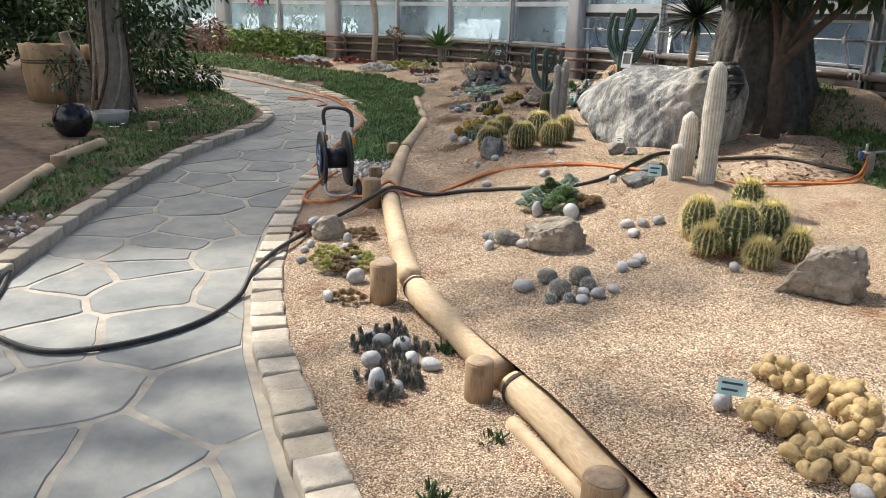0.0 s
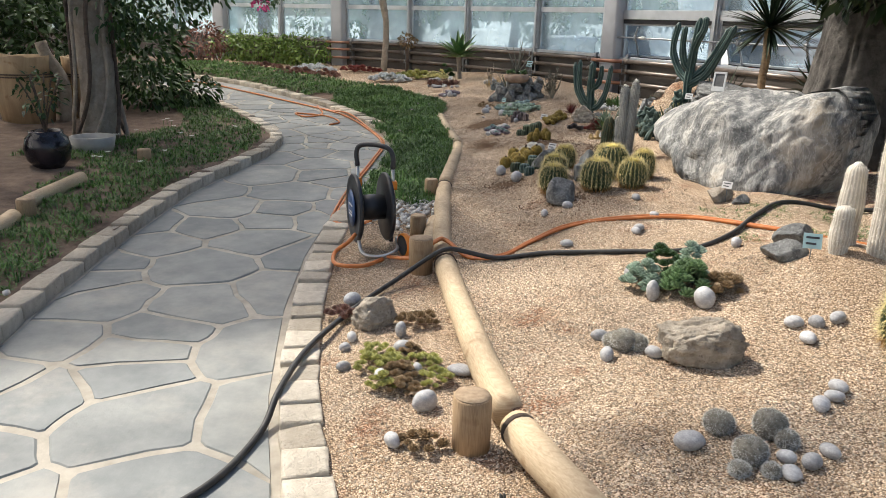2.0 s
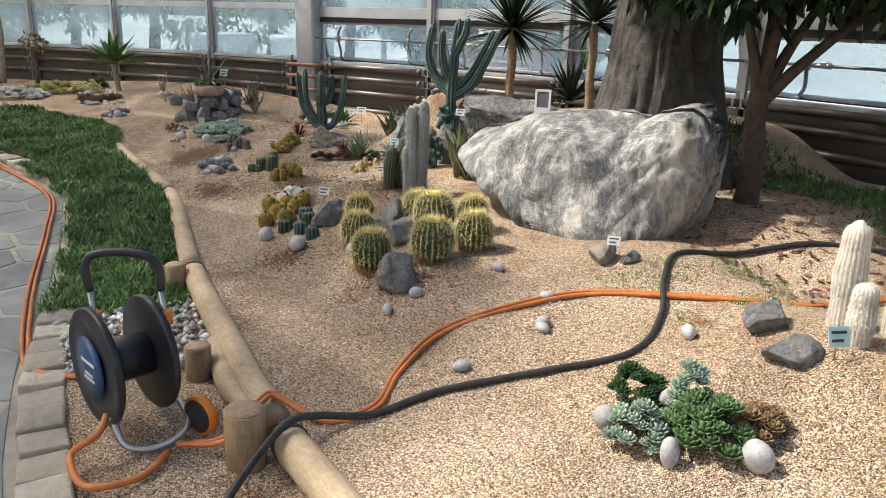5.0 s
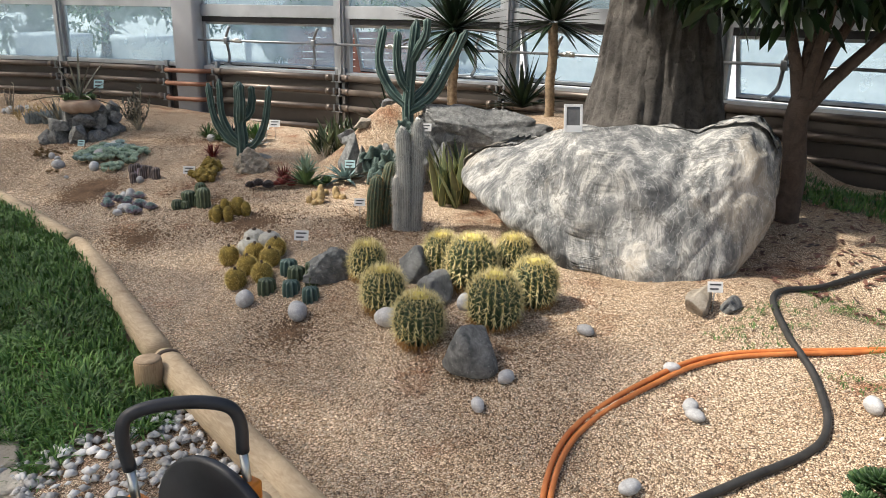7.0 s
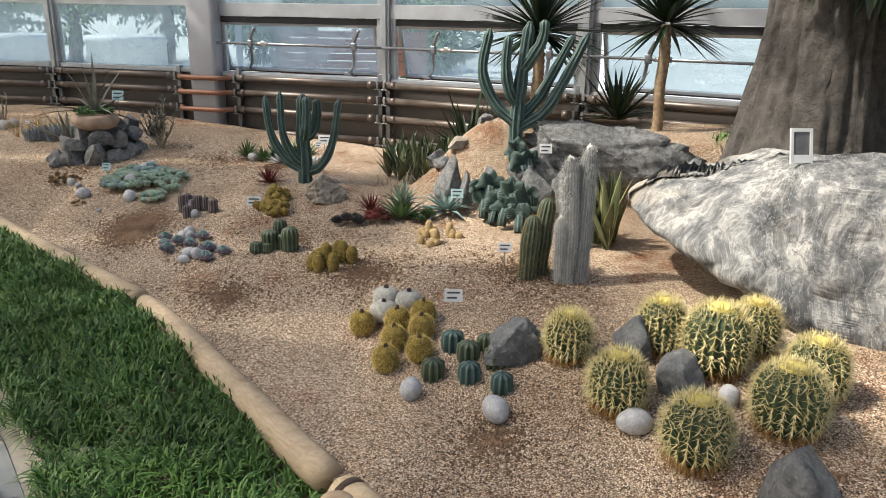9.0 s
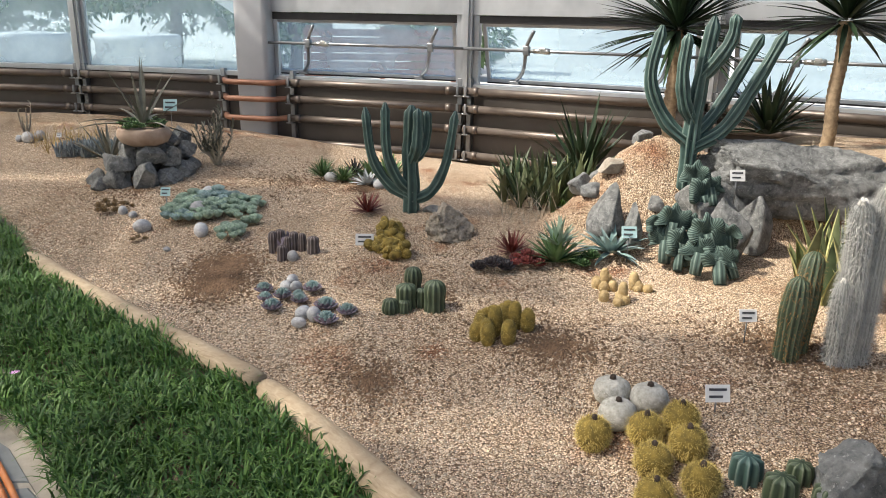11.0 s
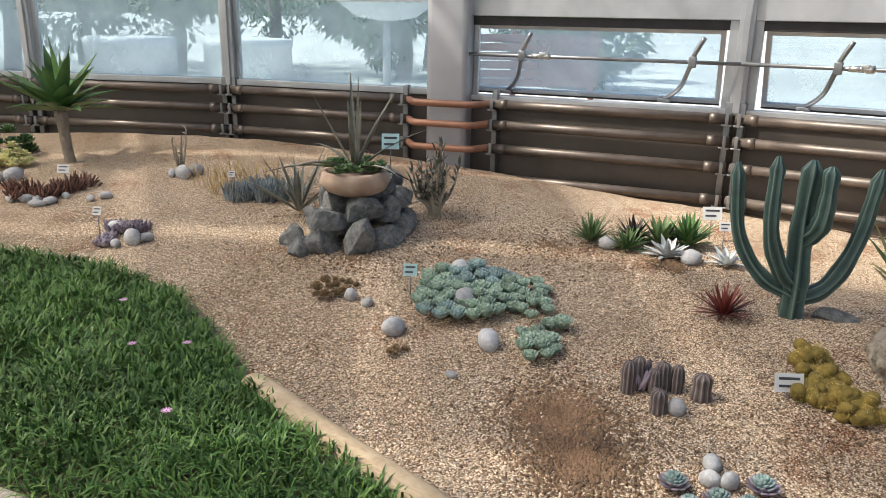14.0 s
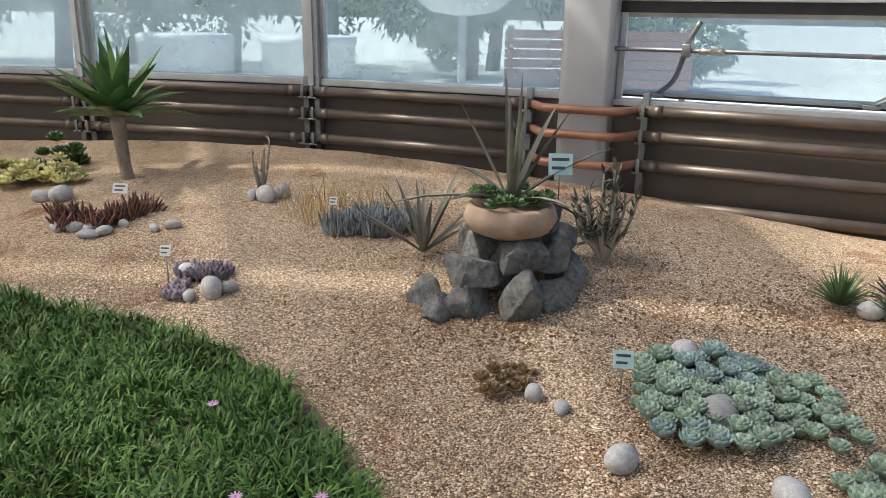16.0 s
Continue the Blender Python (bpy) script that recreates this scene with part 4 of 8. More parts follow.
bm = bmesh.new()
bmesh.ops.create_icosphere(bm, subdivisions=7, radius=1.0)
L = Vector((0.437, -0.9, 0)).normalized()
D = Vector((0.9, 0.437, 0)).normalized()
for v in bm.verts:
    c = v.co
    s, d, h = [math.copysign(abs(q) ** 0.55, q) for q in c]
    m_ = max(abs(s), abs(d), abs(h), 1e-6)
    top = lerp_list(s, (-1, -0.8, -0.3, 0.1, 0.45, 0.75, 1), (0.60, 0.70, 0.83, 0.86, 0.84, 0.98, 0.94))
    bot = lerp_list(s, (-1, -0.62, -0.3, -0.05, 1), (0.46, 0.36, 0.2, 0.02, -0.05))
    f = (h + 1) / 2
    z = bot + (top - bot) * f
    length = s * (0.98 - 0.16 * (1 - f) * (s > 0))
    depth = d * 0.56 + (0.34 * f - 0.08 if d < 0 else 0.1)
    if d < 0:
        # a proud ridge runs slantwise down the face; the rock falls back on either side of it
        ridge = 0.02 + (0.86 - z) * 0.78
        depth += 0.30 * max(0, length - ridge) * f + 0.34 * max(0, -0.15 - length) + 0.10 * max(0, ridge - length) * f
    p = L * length + D * depth + Vector((0, 0, z))
    q = Vector((length, depth, z))
    w = Vector((q.x * 2.6 - q.z * 1.1, q.y * 2.0, q.z * 1.5 + q.x * 0.5))
    r = 0.06 * noise.noise(q * 1.8) + 0.05 * (noise.voronoi(w)[0][1] - noise.voronoi(w)[0][0]) + 0.03 * abs(noise.noise(w * 2.4)) + 0.010 * noise.noise(q * 11) + 0.006 * noise.noise(q * 24)
    v.co = p + Vector((c.x * L.x + c.y * D.x, c.x * L.y + c.y * D.y, c.z)) * (r - 0.03)
boulder = tagged(part("boulder", bm, BOULDER, at=pose(1.96, 7.58, 0.36)), "huge grey boulder streaked with white veins and ochre", "boulder")


def rock(x, y, w, h, mat, seed, label, deep=0.8, rz=0.0, dz=-0.02, group="", name="rock", detail=0.04, cuts=7, z=None):
    me = rock_mesh(name, (w, w * deep, h * 1.1), seed, mat, cuts=cuts, detail=detail)
    at = at_land(x, y, dz, rz) if z is None else pose(x, y, z, 0, 0, rz)
    return tagged(part(name, me, mat, at=at), label, "rock", group)


rock(1.96, 3.68, 0.48, 0.26, TANROCK, 11, "tan weathered rock on the gravel", 0.7, 10, detail=0.16)
rock(0.69, 4.52, 0.40, 0.21, TANROCK, 12, "pitted tan porous rock on the gravel", 0.65, -15, detail=0.12, cuts=6)
rock(1.56, 5.6, 0.28, 0.12, GREYROCK, 13, "flat grey stone beside white cacti", 0.7, 20)
rock(1.38, 5.32, 0.25, 0.11, GREYROCK, 14, "flat grey stone with a label", 0.7, -20)
rock(-0.83, 5.28, 0.26, 0.17, TANROCK, 15, "pale pitted rock among succulents", 0.8, 5, detail=0.1, cuts=4)
rock(0.445, 7.06, 0.27, 0.19, GREYROCK, 116, "dark blue-grey angular stone on gravel", 0.9, 60, cuts=12)
rock(0.80, 7.88, 0.19, 0.19, DARKROCK, 17, "dark upright stone between barrel cacti", 0.8, 0)
rock(0.71, 7.62, 0.26, 0.14, DARKROCK, 18, "dark wedge stone between barrel cacti", 0.7, 40)
rock(0.50, 8.26, 0.28, 0.17, DARKROCK, 19, "dark pitted rock beside cacti", 0.8, 10, detail=0.1)
rock(1.5, 6.66, 0.19, 0.12, TANROCK, 20, "small brown rock below the boulder", 0.6, 15)
rock(1.61, 6.56, 0.12, 0.07, GREYROCK, 21, "small grey rock below the boulder", 0.7, 0)
rock(1.27, 10.72, 0.36, 0.19, TANROCK, 22, "brown pitted rock behind golden cactus", 0.75, 25, detail=0.13, cuts=4)
rock(1.55, 11.08, 0.2, 0.06, GREYROCK, 23, "flat grey stone by a cactus foot", 0.8, 0)
# rocky mound under the tall cactus
rock(1.78, 10.02, 0.3, 0.28, GREYROCK, 25, "rounded grey rock at the mound", 0.7, 50)
rock(1.76, 9.82, 0.16, 0.22, GREYROCK, 26, "grey upright stone at the mound", 0.7, 10)
rock(2.25, 9.42, 0.3, 0.3, GREYROCK, 27, "grey rock at the foot of the mound", 0.8, 35)
rock(1.95, 10.32, 0.2, 0.12, GREYROCK, 28, "grey rock behind the mound", 0.8, 35)
for k, (x, y, w, h) in enumerate(((2.0, 10.14, 0.17, 0.08), (2.1, 10.28, 0.15, 0.08), (1.9, 10.2, 0.14, 0.08), (2.28, 10.2, 0.17, 0.09), (2.02, 9.86, 0.12, 0.08), (2.2, 10.08, 0.14, 0.08), (2.42, 9.95, 0.2, 0.12), (1.95, 9.42, 0.32, 0.34), (2.12, 9.6, 0.26, 0.24))):
    rock(x, y, w, h, GREYROCK if k % 3 else TANROCK, 130 + k, "broken grey rock set in the gravel mound", 0.8, k * 71, -0.04, "rocks of the mound", cuts=11)
rock(2.62, 9.28, 1.25, 0.40, GREYROCK, 29, "long grey slab edging the raised bed", 0.34, -52, cuts=14, z=0.70, detail=0.12)
rock(2.25, 9.62, 0.5, 0.42, GREYROCK, 30, "grey block edging the raised bed", 0.6, -52, cuts=6, z=0.5)
rock(2.75, 8.75, 0.6, 0.5, DARKROCK, 31, "dark stone below the slab", 0.6, -52, cuts=6, z=0.4)

# pile of granite stones with a clay bowl on it
PILE = [(x * 0.95 + 0.14, 13.40 + (y - 13.3) * 0.8, w * 0.8, h * 0.85, dz * 0.85) for x, y, w, h, dz in [(0.30, 13.32, 0.26, 0.2, 0), (0.46, 13.12, 0.27, 0.22, 0), (0.66, 13.12, 0.22, 0.14, 0), (0.82, 13.22, 0.26, 0.15, 0), (0.95, 13.4, 0.22, 0.14, 0), (0.22, 13.55, 0.22, 0.15, 0), (0.33, 13.33, 0.3, 0.14, 0.16), (0.55, 13.25, 0.3, 0.16, 0.17), (0.74, 13.28, 0.24, 0.17, 0.12), (0.92, 13.42, 0.22, 0.14, 0.13), (0.6, 13.55, 0.5, 0.3, 0), (0.85, 13.6, 0.4, 0.24, 0), (0.78, 13.42, 0.24, 0.13, 0.26), (0.94, 13.58, 0.24, 0.17, 0.2), (0.18, 13.38, 0.2, 0.12, 0), (0.4, 13.45, 0.24, 0.14, 0.1), (0.62, 13.08, 0.2, 0.12, 0), (0.68, 13.4, 0.3, 0.16, 0.2), (0.5, 13.5, 0.3, 0.2, 0.14)]]
for k, (x, y, w, h, dz) in enumerate(PILE):
    rock(x, y, w, h, GREYROCK, 60 + k, "split grey granite stone in a low pile", 0.85, k * 53, dz - 0.02, "stones of the pile", "granite_stone", cuts=12)

# big tree
trunk_tree = thing("big_tree", "old tree with thick furrowed grey-brown trunk", "tree", at=pose(3.30, 8.25, 0.55))
verts, faces = [], []
NA, NZ = 160, 110
for j in range(NZ + 1):
    z = 5.0 * (j / NZ) ** 1.2
    for k in range(NA):
        a = 2 * math.pi * k / NA
        r = 0.34 + 0.40 * math.exp(-z / 0.85) - 0.02 * z
        r *= 1 + 0.09 * math.sin(a * 2 + 0.6 + z * 0.3) + 0.05 * math.sin(a * 5 + 2 - z * 0.4) * math.exp(-z / 1.2)
        fl = abs(noise.noise(Vector((math.cos(a) * 3.2, math.sin(a) * 3.2, z * 0.7))))
        r -= 0.035 * max(0, 0.10 - fl) / 0.10
        r += 0.022 * abs(noise.noise(Vector((math.cos(a) * 9, math.sin(a) * 9, z * 1.6))))
        r += 0.03 * noise.noise(Vector((math.cos(a) * 7, math.sin(a) * 7, z * 2.2)))
        verts.append((math.cos(a) * r, math.sin(a) * r, z))
for j in range(NZ):
    for k in range(NA):
        faces.append((j * NA + k, j * NA + (k + 1) % NA, (j + 1) * NA + (k + 1) % NA, (j + 1) * NA + k))
part("trunk", raw("trunk", verts, faces, BARK, True), BARK, trunk_tree)
rng = np.random.default_rng(3)
part("crown", cloud_leaves("crown", 2600, [(0.3, 0.2, 3.9, 1.9, 1.9, 0.8), (-0.8, -0.9, 3.5, 1.0, 1.0, 0.5), (0.9, -1.2, 3.4, 1.1, 1.1, 0.6), (-0.5, 1.2, 3.8, 1.2, 1.2, 0.6)], 0.17, TREELEAF, rng), TREELEAF, trunk_tree)

small_tree = thing("small_tree", "small tree with forked brown stems and dark glossy leaves", "tree", at=pose(3.0, 7.03, land(3.0, 7.03) - 0.03))
bm = bmesh.new()
tube(bm, smooth_line([(0, 0, 0), (0.02, -0.01, 0.3), (0.0, 0.02, 0.62), (0.02, 0.0, 0.78)], 4), [0.09, 0.08, 0.075, 0.072, 0.07, 0.07, 0.068, 0.066, 0.066, 0.066, 0.066, 0.07, 0.07], 12, True, 0.1)
part("trunk", bm, BARKTHIN, small_tree)
for k, (dx, dy, top) in enumerate(((-0.12, 0.16, 1.6), (0.06, 0.04, 1.7), (0.3, -0.16, 1.6), (0.55, -0.5, 1.35), (-0.02, -0.12, 1.75))):
    bm = bmesh.new()
    pts = smooth_line([(0, 0, 0.68), (dx * 0.3, dy * 0.3, 0.95), (dx * 0.75, dy * 0.75, 1.25), (dx * 1.3, dy * 1.3, top)], 4)
    tube(bm, pts, [0.045 - 0.0022 * i for i in range(len(pts))], 10, True, 0.1)
    part("limb", bm, BARKTHIN, small_tree)
part("crown", cloud_leaves("crown", 8200, [(-0.1, 0.75, 1.95, 0.7, 0.7, 0.45), (0.5, -1.0, 2.1, 0.9, 0.9, 0.5), (-0.2, -0.5, 1.75, 0.6, 0.6, 0.3), (0.0, 0.1, 1.62, 0.95, 0.95, 0.45), (0.55, -0.7, 1.6, 0.75, 0.75, 0.42), (-0.35, 0.65, 1.7, 0.6, 0.6, 0.36), (1.0, 0.1, 1.75, 0.8, 0.8, 0.5), (0.2, -0.2, 2.2, 1.1, 1.1, 0.5), (0.2, -1.5, 1.75, 0.7, 0.7, 0.4), (-0.5, -0.3, 1.85, 0.5, 0.5, 0.35)], 0.12, TREELEAF, rng, 0.6), TREELEAF, small_tree)


# unseen tall trees added on the bank to throw dappled shade on path and bed
for k, (x, y, blobs) in enumerate(((-4.6, 4.6, [(1.0, 0.2, 4.2, 0.9, 0.8, 0.35), (0.3, 0.5, 4.3, 0.8, 0.7, 0.3), (2.3, 1.15, 4.5, 0.6, 0.35, 0.25), (-0.8, -0.4, 4.4, 1.2, 1.2, 0.5), (2.9, -0.4, 4.3, 0.5, 0.5, 0.25), (3.3, 1.35, 4.6, 0.7, 0.35, 0.25)]), (-5.4, 8.6, [(0.5, 0.3, 4.4, 0.8, 0.7, 0.4), (-0.5, -0.6, 4.6, 0.8, 0.7, 0.3), (-0.2, 1.6, 4.5, 0.9, 0.8, 0.5)]))):
    tt = thing("unseen_shade_tree", "unseen slender tree added for the dappled shade of its thin high crown", "tree", "tall trees on the bank", at=pose(x, y, land(x, y) - 0.05))
    bm = bmesh.new()
    tube(bm, smooth_line([(0, 0, 0), (0.05, 0, 1.4), (0.1, 0.1, 2.8), (0.2, 0.2, 4.4)], 5), [0.13 - 0.004 * i for i in range(16)], 12, True, 0.12)
    for b_ in blobs:
        tube(bm, smooth_line([(0.1, 0.1, 2.9), (b_[0] * 0.5, b_[1] * 0.5, 3.7), b_[:3]], 4), 0.035, 7)
    part("trunk", bm, BARKTHIN, tt)
    part("crown", cloud_leaves("crown", (1150, 600)[k], blobs, 0.16, VINELEAF, np.random.default_rng(300 + k)), VINELEAF, tt)


# ---- cacti ----
def barrel(x, y, w, h, seed, name="barrel_cactus", label="round golden barrel cactus with dense straw-yellow spines", wool=True, group="barrel cacti", ribs=22, skin=None, z=None, sp=0.034):
    rnd = np.random.default_rng(seed)
    t = thing(name, label, "cactus", group, at=at_land(x, y, -0.015, seed * 37 % 360) if z is None else pose(x, y, z, 0, 0, seed * 37 % 360))
    bm = bmesh.new()
    lay = bm.verts.layers.float.new("rib")
    n, nz = ribs * 4, 16
    R = w * 0.5 - sp * 0.45
    H = h - sp * 0.4
    rings, pts, nrm = [], [], []
    for j in range(nz + 1):
        u = j / nz
        ph = -0.42 * math.pi + u * 0.90 * math.pi
        rr, zz = math.cos(ph) ** 0.75, (math.sin(ph) + 0.97) / 1.97
        ring = []
        for k in range(n):
            a = 2 * math.pi * k / n
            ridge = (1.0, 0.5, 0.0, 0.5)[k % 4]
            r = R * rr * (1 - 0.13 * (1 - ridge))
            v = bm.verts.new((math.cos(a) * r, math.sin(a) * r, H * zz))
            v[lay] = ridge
            ring.append(v)
            if k % 4 == 0 and j > 0 and (j < nz):
                d = Vector((math.cos(a) * math.cos(ph), math.sin(a) * math.cos(ph), math.sin(ph) * 0.9))
                for _ in range(8):
                    pts.append(v.co[:])
                    nrm.append(d[:])
        rings.append(ring)
    for r0, r1 in zip(rings, rings[1:]):
        for k in range(n):
            bm.faces.new((r0[k], r0[(k + 1) % n], r1[(k + 1) % n], r1[k]))
    bm.faces.new(rings[-1])
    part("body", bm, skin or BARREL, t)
    pts, nrm = np.array(pts), np.array(nrm)
    low = pts[:, 2] < H * 0.22
    part("spine_coat", hair("spines", pts[~low], nrm[~low], sp * 1.2, 0.0042, SPINE, rnd, 0.75, 0.05), SPINE, t)
    part("old_spine_skirt", hair("old_spines", pts[low], nrm[low], sp * 1.2, 0.004, RUSTSPINE, rnd, 0.6, 0.3), RUSTSPINE, t)
    if wool:
        bm = bmesh.new()
        lathe(bm, [(R * 0.46, H * 0.935), (R * 0.38, H * 0.995), (R * 0.24, H * 1.03), (0.003, H * 1.02)], 18, wobble=0.02)
        part("crown_wool", bm, WOOL, t)
    return t


for k, r in enumerate(((0.62, 8.08, 0.215, 0.22), (0.485, 7.745, 0.242, 0.235), (0.425, 7.39, 0.255, 0.25), (0.93, 7.84, 0.23, 0.25), (0.93, 7.60, 0.285, 0.30), (1.18, 7.56, 0.22, 0.25), (0.735, 7.225, 0.275, 0.27), (1.02, 7.25, 0.25, 0.25))):
    barrel(*r, k + 1)
for k, (x, y, w, h) in enumerate(((1.71, 4.26, 0.30, 0.33), (1.93, 4.35, 0.27, 0.30), (1.55, 4.25, 0.22, 0.2), (1.56, 4.48, 0.24, 0.27), (1.87, 4.56, 0.24, 0.34), (1.78, 4.07, 0.2, 0.18), (2.03, 4.18, 0.2, 0.2))):
    barrel(x, y, w, h, k + 21, label="golden barrel cactus crowded in a clump beside a rock", group="clump of barrel cacti", ribs=18, sp=0.042)


def ribbed_column(x, y, h, r, ribs, skin, name, label, seed=0, lean=(0, 0), hairmat=None, hairs=0, hl=0.02, z=None, tipmat=None, group="", bulge=0.06, depth=0.2):
    t = thing(name, label, "cactus", group, at=at_land(x, y, -0.03) if z is None else pose(x, y, z))
    bm = bmesh.new()
    n = 22
    pts, rad = [], []
    for j in range(n + 1):
        u = j / n
        pts.append(Vector((lean[0] * u * u, lean[1] * u * u, (h + 0.03) * u)))
        rr = r * (0.86 + 0.14 * math.sin(u * math.pi)) * (1 + bulge * math.sin(u * 11 + seed))
        if u > 0.88:
            rr *= math.sqrt(max(1 - ((u - 0.88) / 0.125) ** 2, 0.02))
        rad.append(rr)
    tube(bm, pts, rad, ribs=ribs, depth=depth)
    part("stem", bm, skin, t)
    if hairmat:
        rg = np.random.default_rng(seed + 5)
        u = rg.uniform(0.02, 1, hairs)
        a = rg.uniform(0, 2 * np.pi, hairs)
        rr = np.interp(u, np.linspace(0, 1, n + 1), rad)
        px = np.stack([lean[0] * u * u + np.cos(a) * rr, lean[1] * u * u + np.sin(a) * rr, (h + 0.03) * u], 1)
        nn = np.stack([np.cos(a), np.sin(a), 0.2 + (u > 0.9) * 1.0], 1)
        part("hair_coat", hair("hairs", px, nn, hl, 0.0026, hairmat, rg, 0.5, 0.3), hairmat, t)
    if tipmat:
        bm = bmesh.new()
        lathe(bm, [(r * 0.5, h * 0.965), (r * 0.42, h + 0.02), (r * 0.2, h + 0.035), (0.002, h + 0.036)], 12, Vector((lean[0], lean[1], 0)), 0.03)
        part("woolly_tip", bm, tipmat, t)
    return t


WLAB = "white woolly columnar cactus standing on the gravel mound"
ribbed_column(1.81, 5.18, 0.80, 0.068, 20, WHITECACT, "white_cactus", WLAB, 1, (0.01, 0.03), WHITEHAIR, 4200, 0.012, group="white columnar cacti", depth=0.05)
ribbed_column(1.72, 5.37, 0.44, 0.062, 20, WHITECACT, "white_cactus", WLAB, 2, (0, 0), WHITEHAIR, 1600, 0.012, tipmat=WHITEHAIR, group="white columnar cacti", depth=0.05)
ribbed_column(1.61, 5.22, 0.25, 0.052, 18, WHITECACT, "white_cactus", WLAB, 3, (0, 0), WHITEHAIR, 1500, 0.012, group="white columnar cacti", depth=0.05)
OLAB = "grey hairy old-man cactus column"
ribbed_column(1.235, 8.56, 0.63, 0.047, 18, OLDMAN, "old_man_cactus", OLAB, 4, (-0.015, 0.02), GREYHAIR, 6500, 0.026, group="old man cacti", depth=0.06, bulge=0.03, tipmat=WHITEHAIR)
ribbed_column(1.285, 8.53, 0.68, 0.043, 18, OLDMAN, "old_man_cactus", OLAB, 5, (0.02, 0.0), GREYHAIR, 6000, 0.026, group="old man cacti", depth=0.06, bulge=0.03, tipmat=WHITEHAIR)
ribbed_column(1.20, 8.585, 0.34, 0.032, 16, OLDMAN, "old_man_cactus", OLAB, 6, (-0.02, 0.0), GREYHAIR, 2400, 0.022, group="old man cacti", depth=0.06, bulge=0.03, tipmat=WHITEHAIR)
DLAB = "dark green ribbed cactus column"
ribbed_column(1.105, 8.72, 0.33, 0.05, 13, DARKCACT, "ribbed_cactus", DLAB, 7, (0.03, 0.0), RUSTSPINE, 900, 0.016, group="dark ribbed cacti")
ribbed_column(1.19, 8.72, 0.40, 0.052, 13, DARKCACT, "ribbed_cactus", DLAB, 8, (0.06, 0.0), RUSTSPINE, 1000, 0.016, group="dark ribbed cacti")
for k, (x, y, w, h) in enumerate(((0.52, 10.25, 0.1, 0.12), (0.58, 10.12, 0.1, 0.15), (0.66, 10.36, 0.085, 0.12), (0.44, 10.27, 0.08, 0.07), (0.485, 10.22, 0.065, 0.06), (0.575, 10.2, 0.07, 0.09))):
    ribbed_column(x, y, h, w * 0.52, 11, DARKCACT, "striped_cactus", "small dark green cactus with pale ribs", 30 + k, group="striped cacti")
for k, (x, y, w, h) in enumerate(((0.52, 11.34, 0.06, 0.12), (0.56, 11.26, 0.055, 0.11), (0.60, 11.127, 0.07, 0.10), (0.437, 11.188, 0.06, 0.09), (0.48, 11.35, 0.055, 0.12), (0.59, 11.22, 0.05, 0.10), (0.53, 11.27, 0.05, 0.09), (0.455, 11.21, 0.045, 0.08))):
    t = ribbed_column(x, y, h, w * 0.5, 9, BROWNCACT, "brown_cactus", "small brownish grey ribbed cactus", 40 + k, group="brown ribbed cacti")


def arm_cactus(x, y, z, arms, r, ribs, skin, name, label):
    t = thing(name, label, "cactus", at=pose(x, y, z))
    for k, (pts, rr) in enumerate(arms):
        bm = bmesh.new()
        line = smooth_line(pts, 6)
        n = len(line)
        rad = [rr * (0.8 + 0.2 * math.sin(math.pi * min(i / (n - 1) + 0.2, 1))) * (1 + 0.06 * math.sin(i * 1.3 + k)) for i in range(n)]
        for i, f in ((1, 0.55), (2, 0.85)):
            rad[-i] = rr * f
        rad[-1] = rr * 0.25
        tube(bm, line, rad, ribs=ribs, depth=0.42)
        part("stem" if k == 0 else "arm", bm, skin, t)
    return t


# candelabra cactus in the open bed; view from the path: arms spread along (0.75, -0.66)
S, B = Vector((0.72, -0.69, 0)), Vector((0.69, 0.72, 0))


def sv(s, b, z):
    return S * s + B * b + Vector((0, 0, z))


arm_cactus(1.42, 11.23, 0.52, [
    ([sv(0, 0, 0), sv(0, 0, 0.2), sv(-0.01, 0, 0.45), sv(0.0, 0, 0.70)], 0.055),
    ([sv(0, 0, 0.12), sv(-0.14, 0.02, 0.2), sv(-0.25, 0.03, 0.38), sv(-0.29, 0.03, 0.68)], 0.036),
    ([sv(0, 0, 0.16), sv(-0.08, -0.03, 0.24), sv(-0.15, -0.05, 0.42), sv(-0.16, -0.05, 0.72)], 0.037),
    ([sv(0, 0, 0.10), sv(0.13, 0.0, 0.17), sv(0.22, 0.0, 0.36), sv(0.27, 0.0, 0.67)], 0.038),
    ([sv(0, 0, 0.36), sv(0.06, 0.05, 0.42), sv(0.09, 0.06, 0.54), sv(0.09, 0.06, 0.66)], 0.04),
    ([sv(0, 0, 0.36), sv(0.03, -0.07, 0.44), sv(0.04, -0.08, 0.54), sv(0.04, -0.08, 0.69)], 0.04),
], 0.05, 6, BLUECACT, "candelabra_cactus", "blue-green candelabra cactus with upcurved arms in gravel")
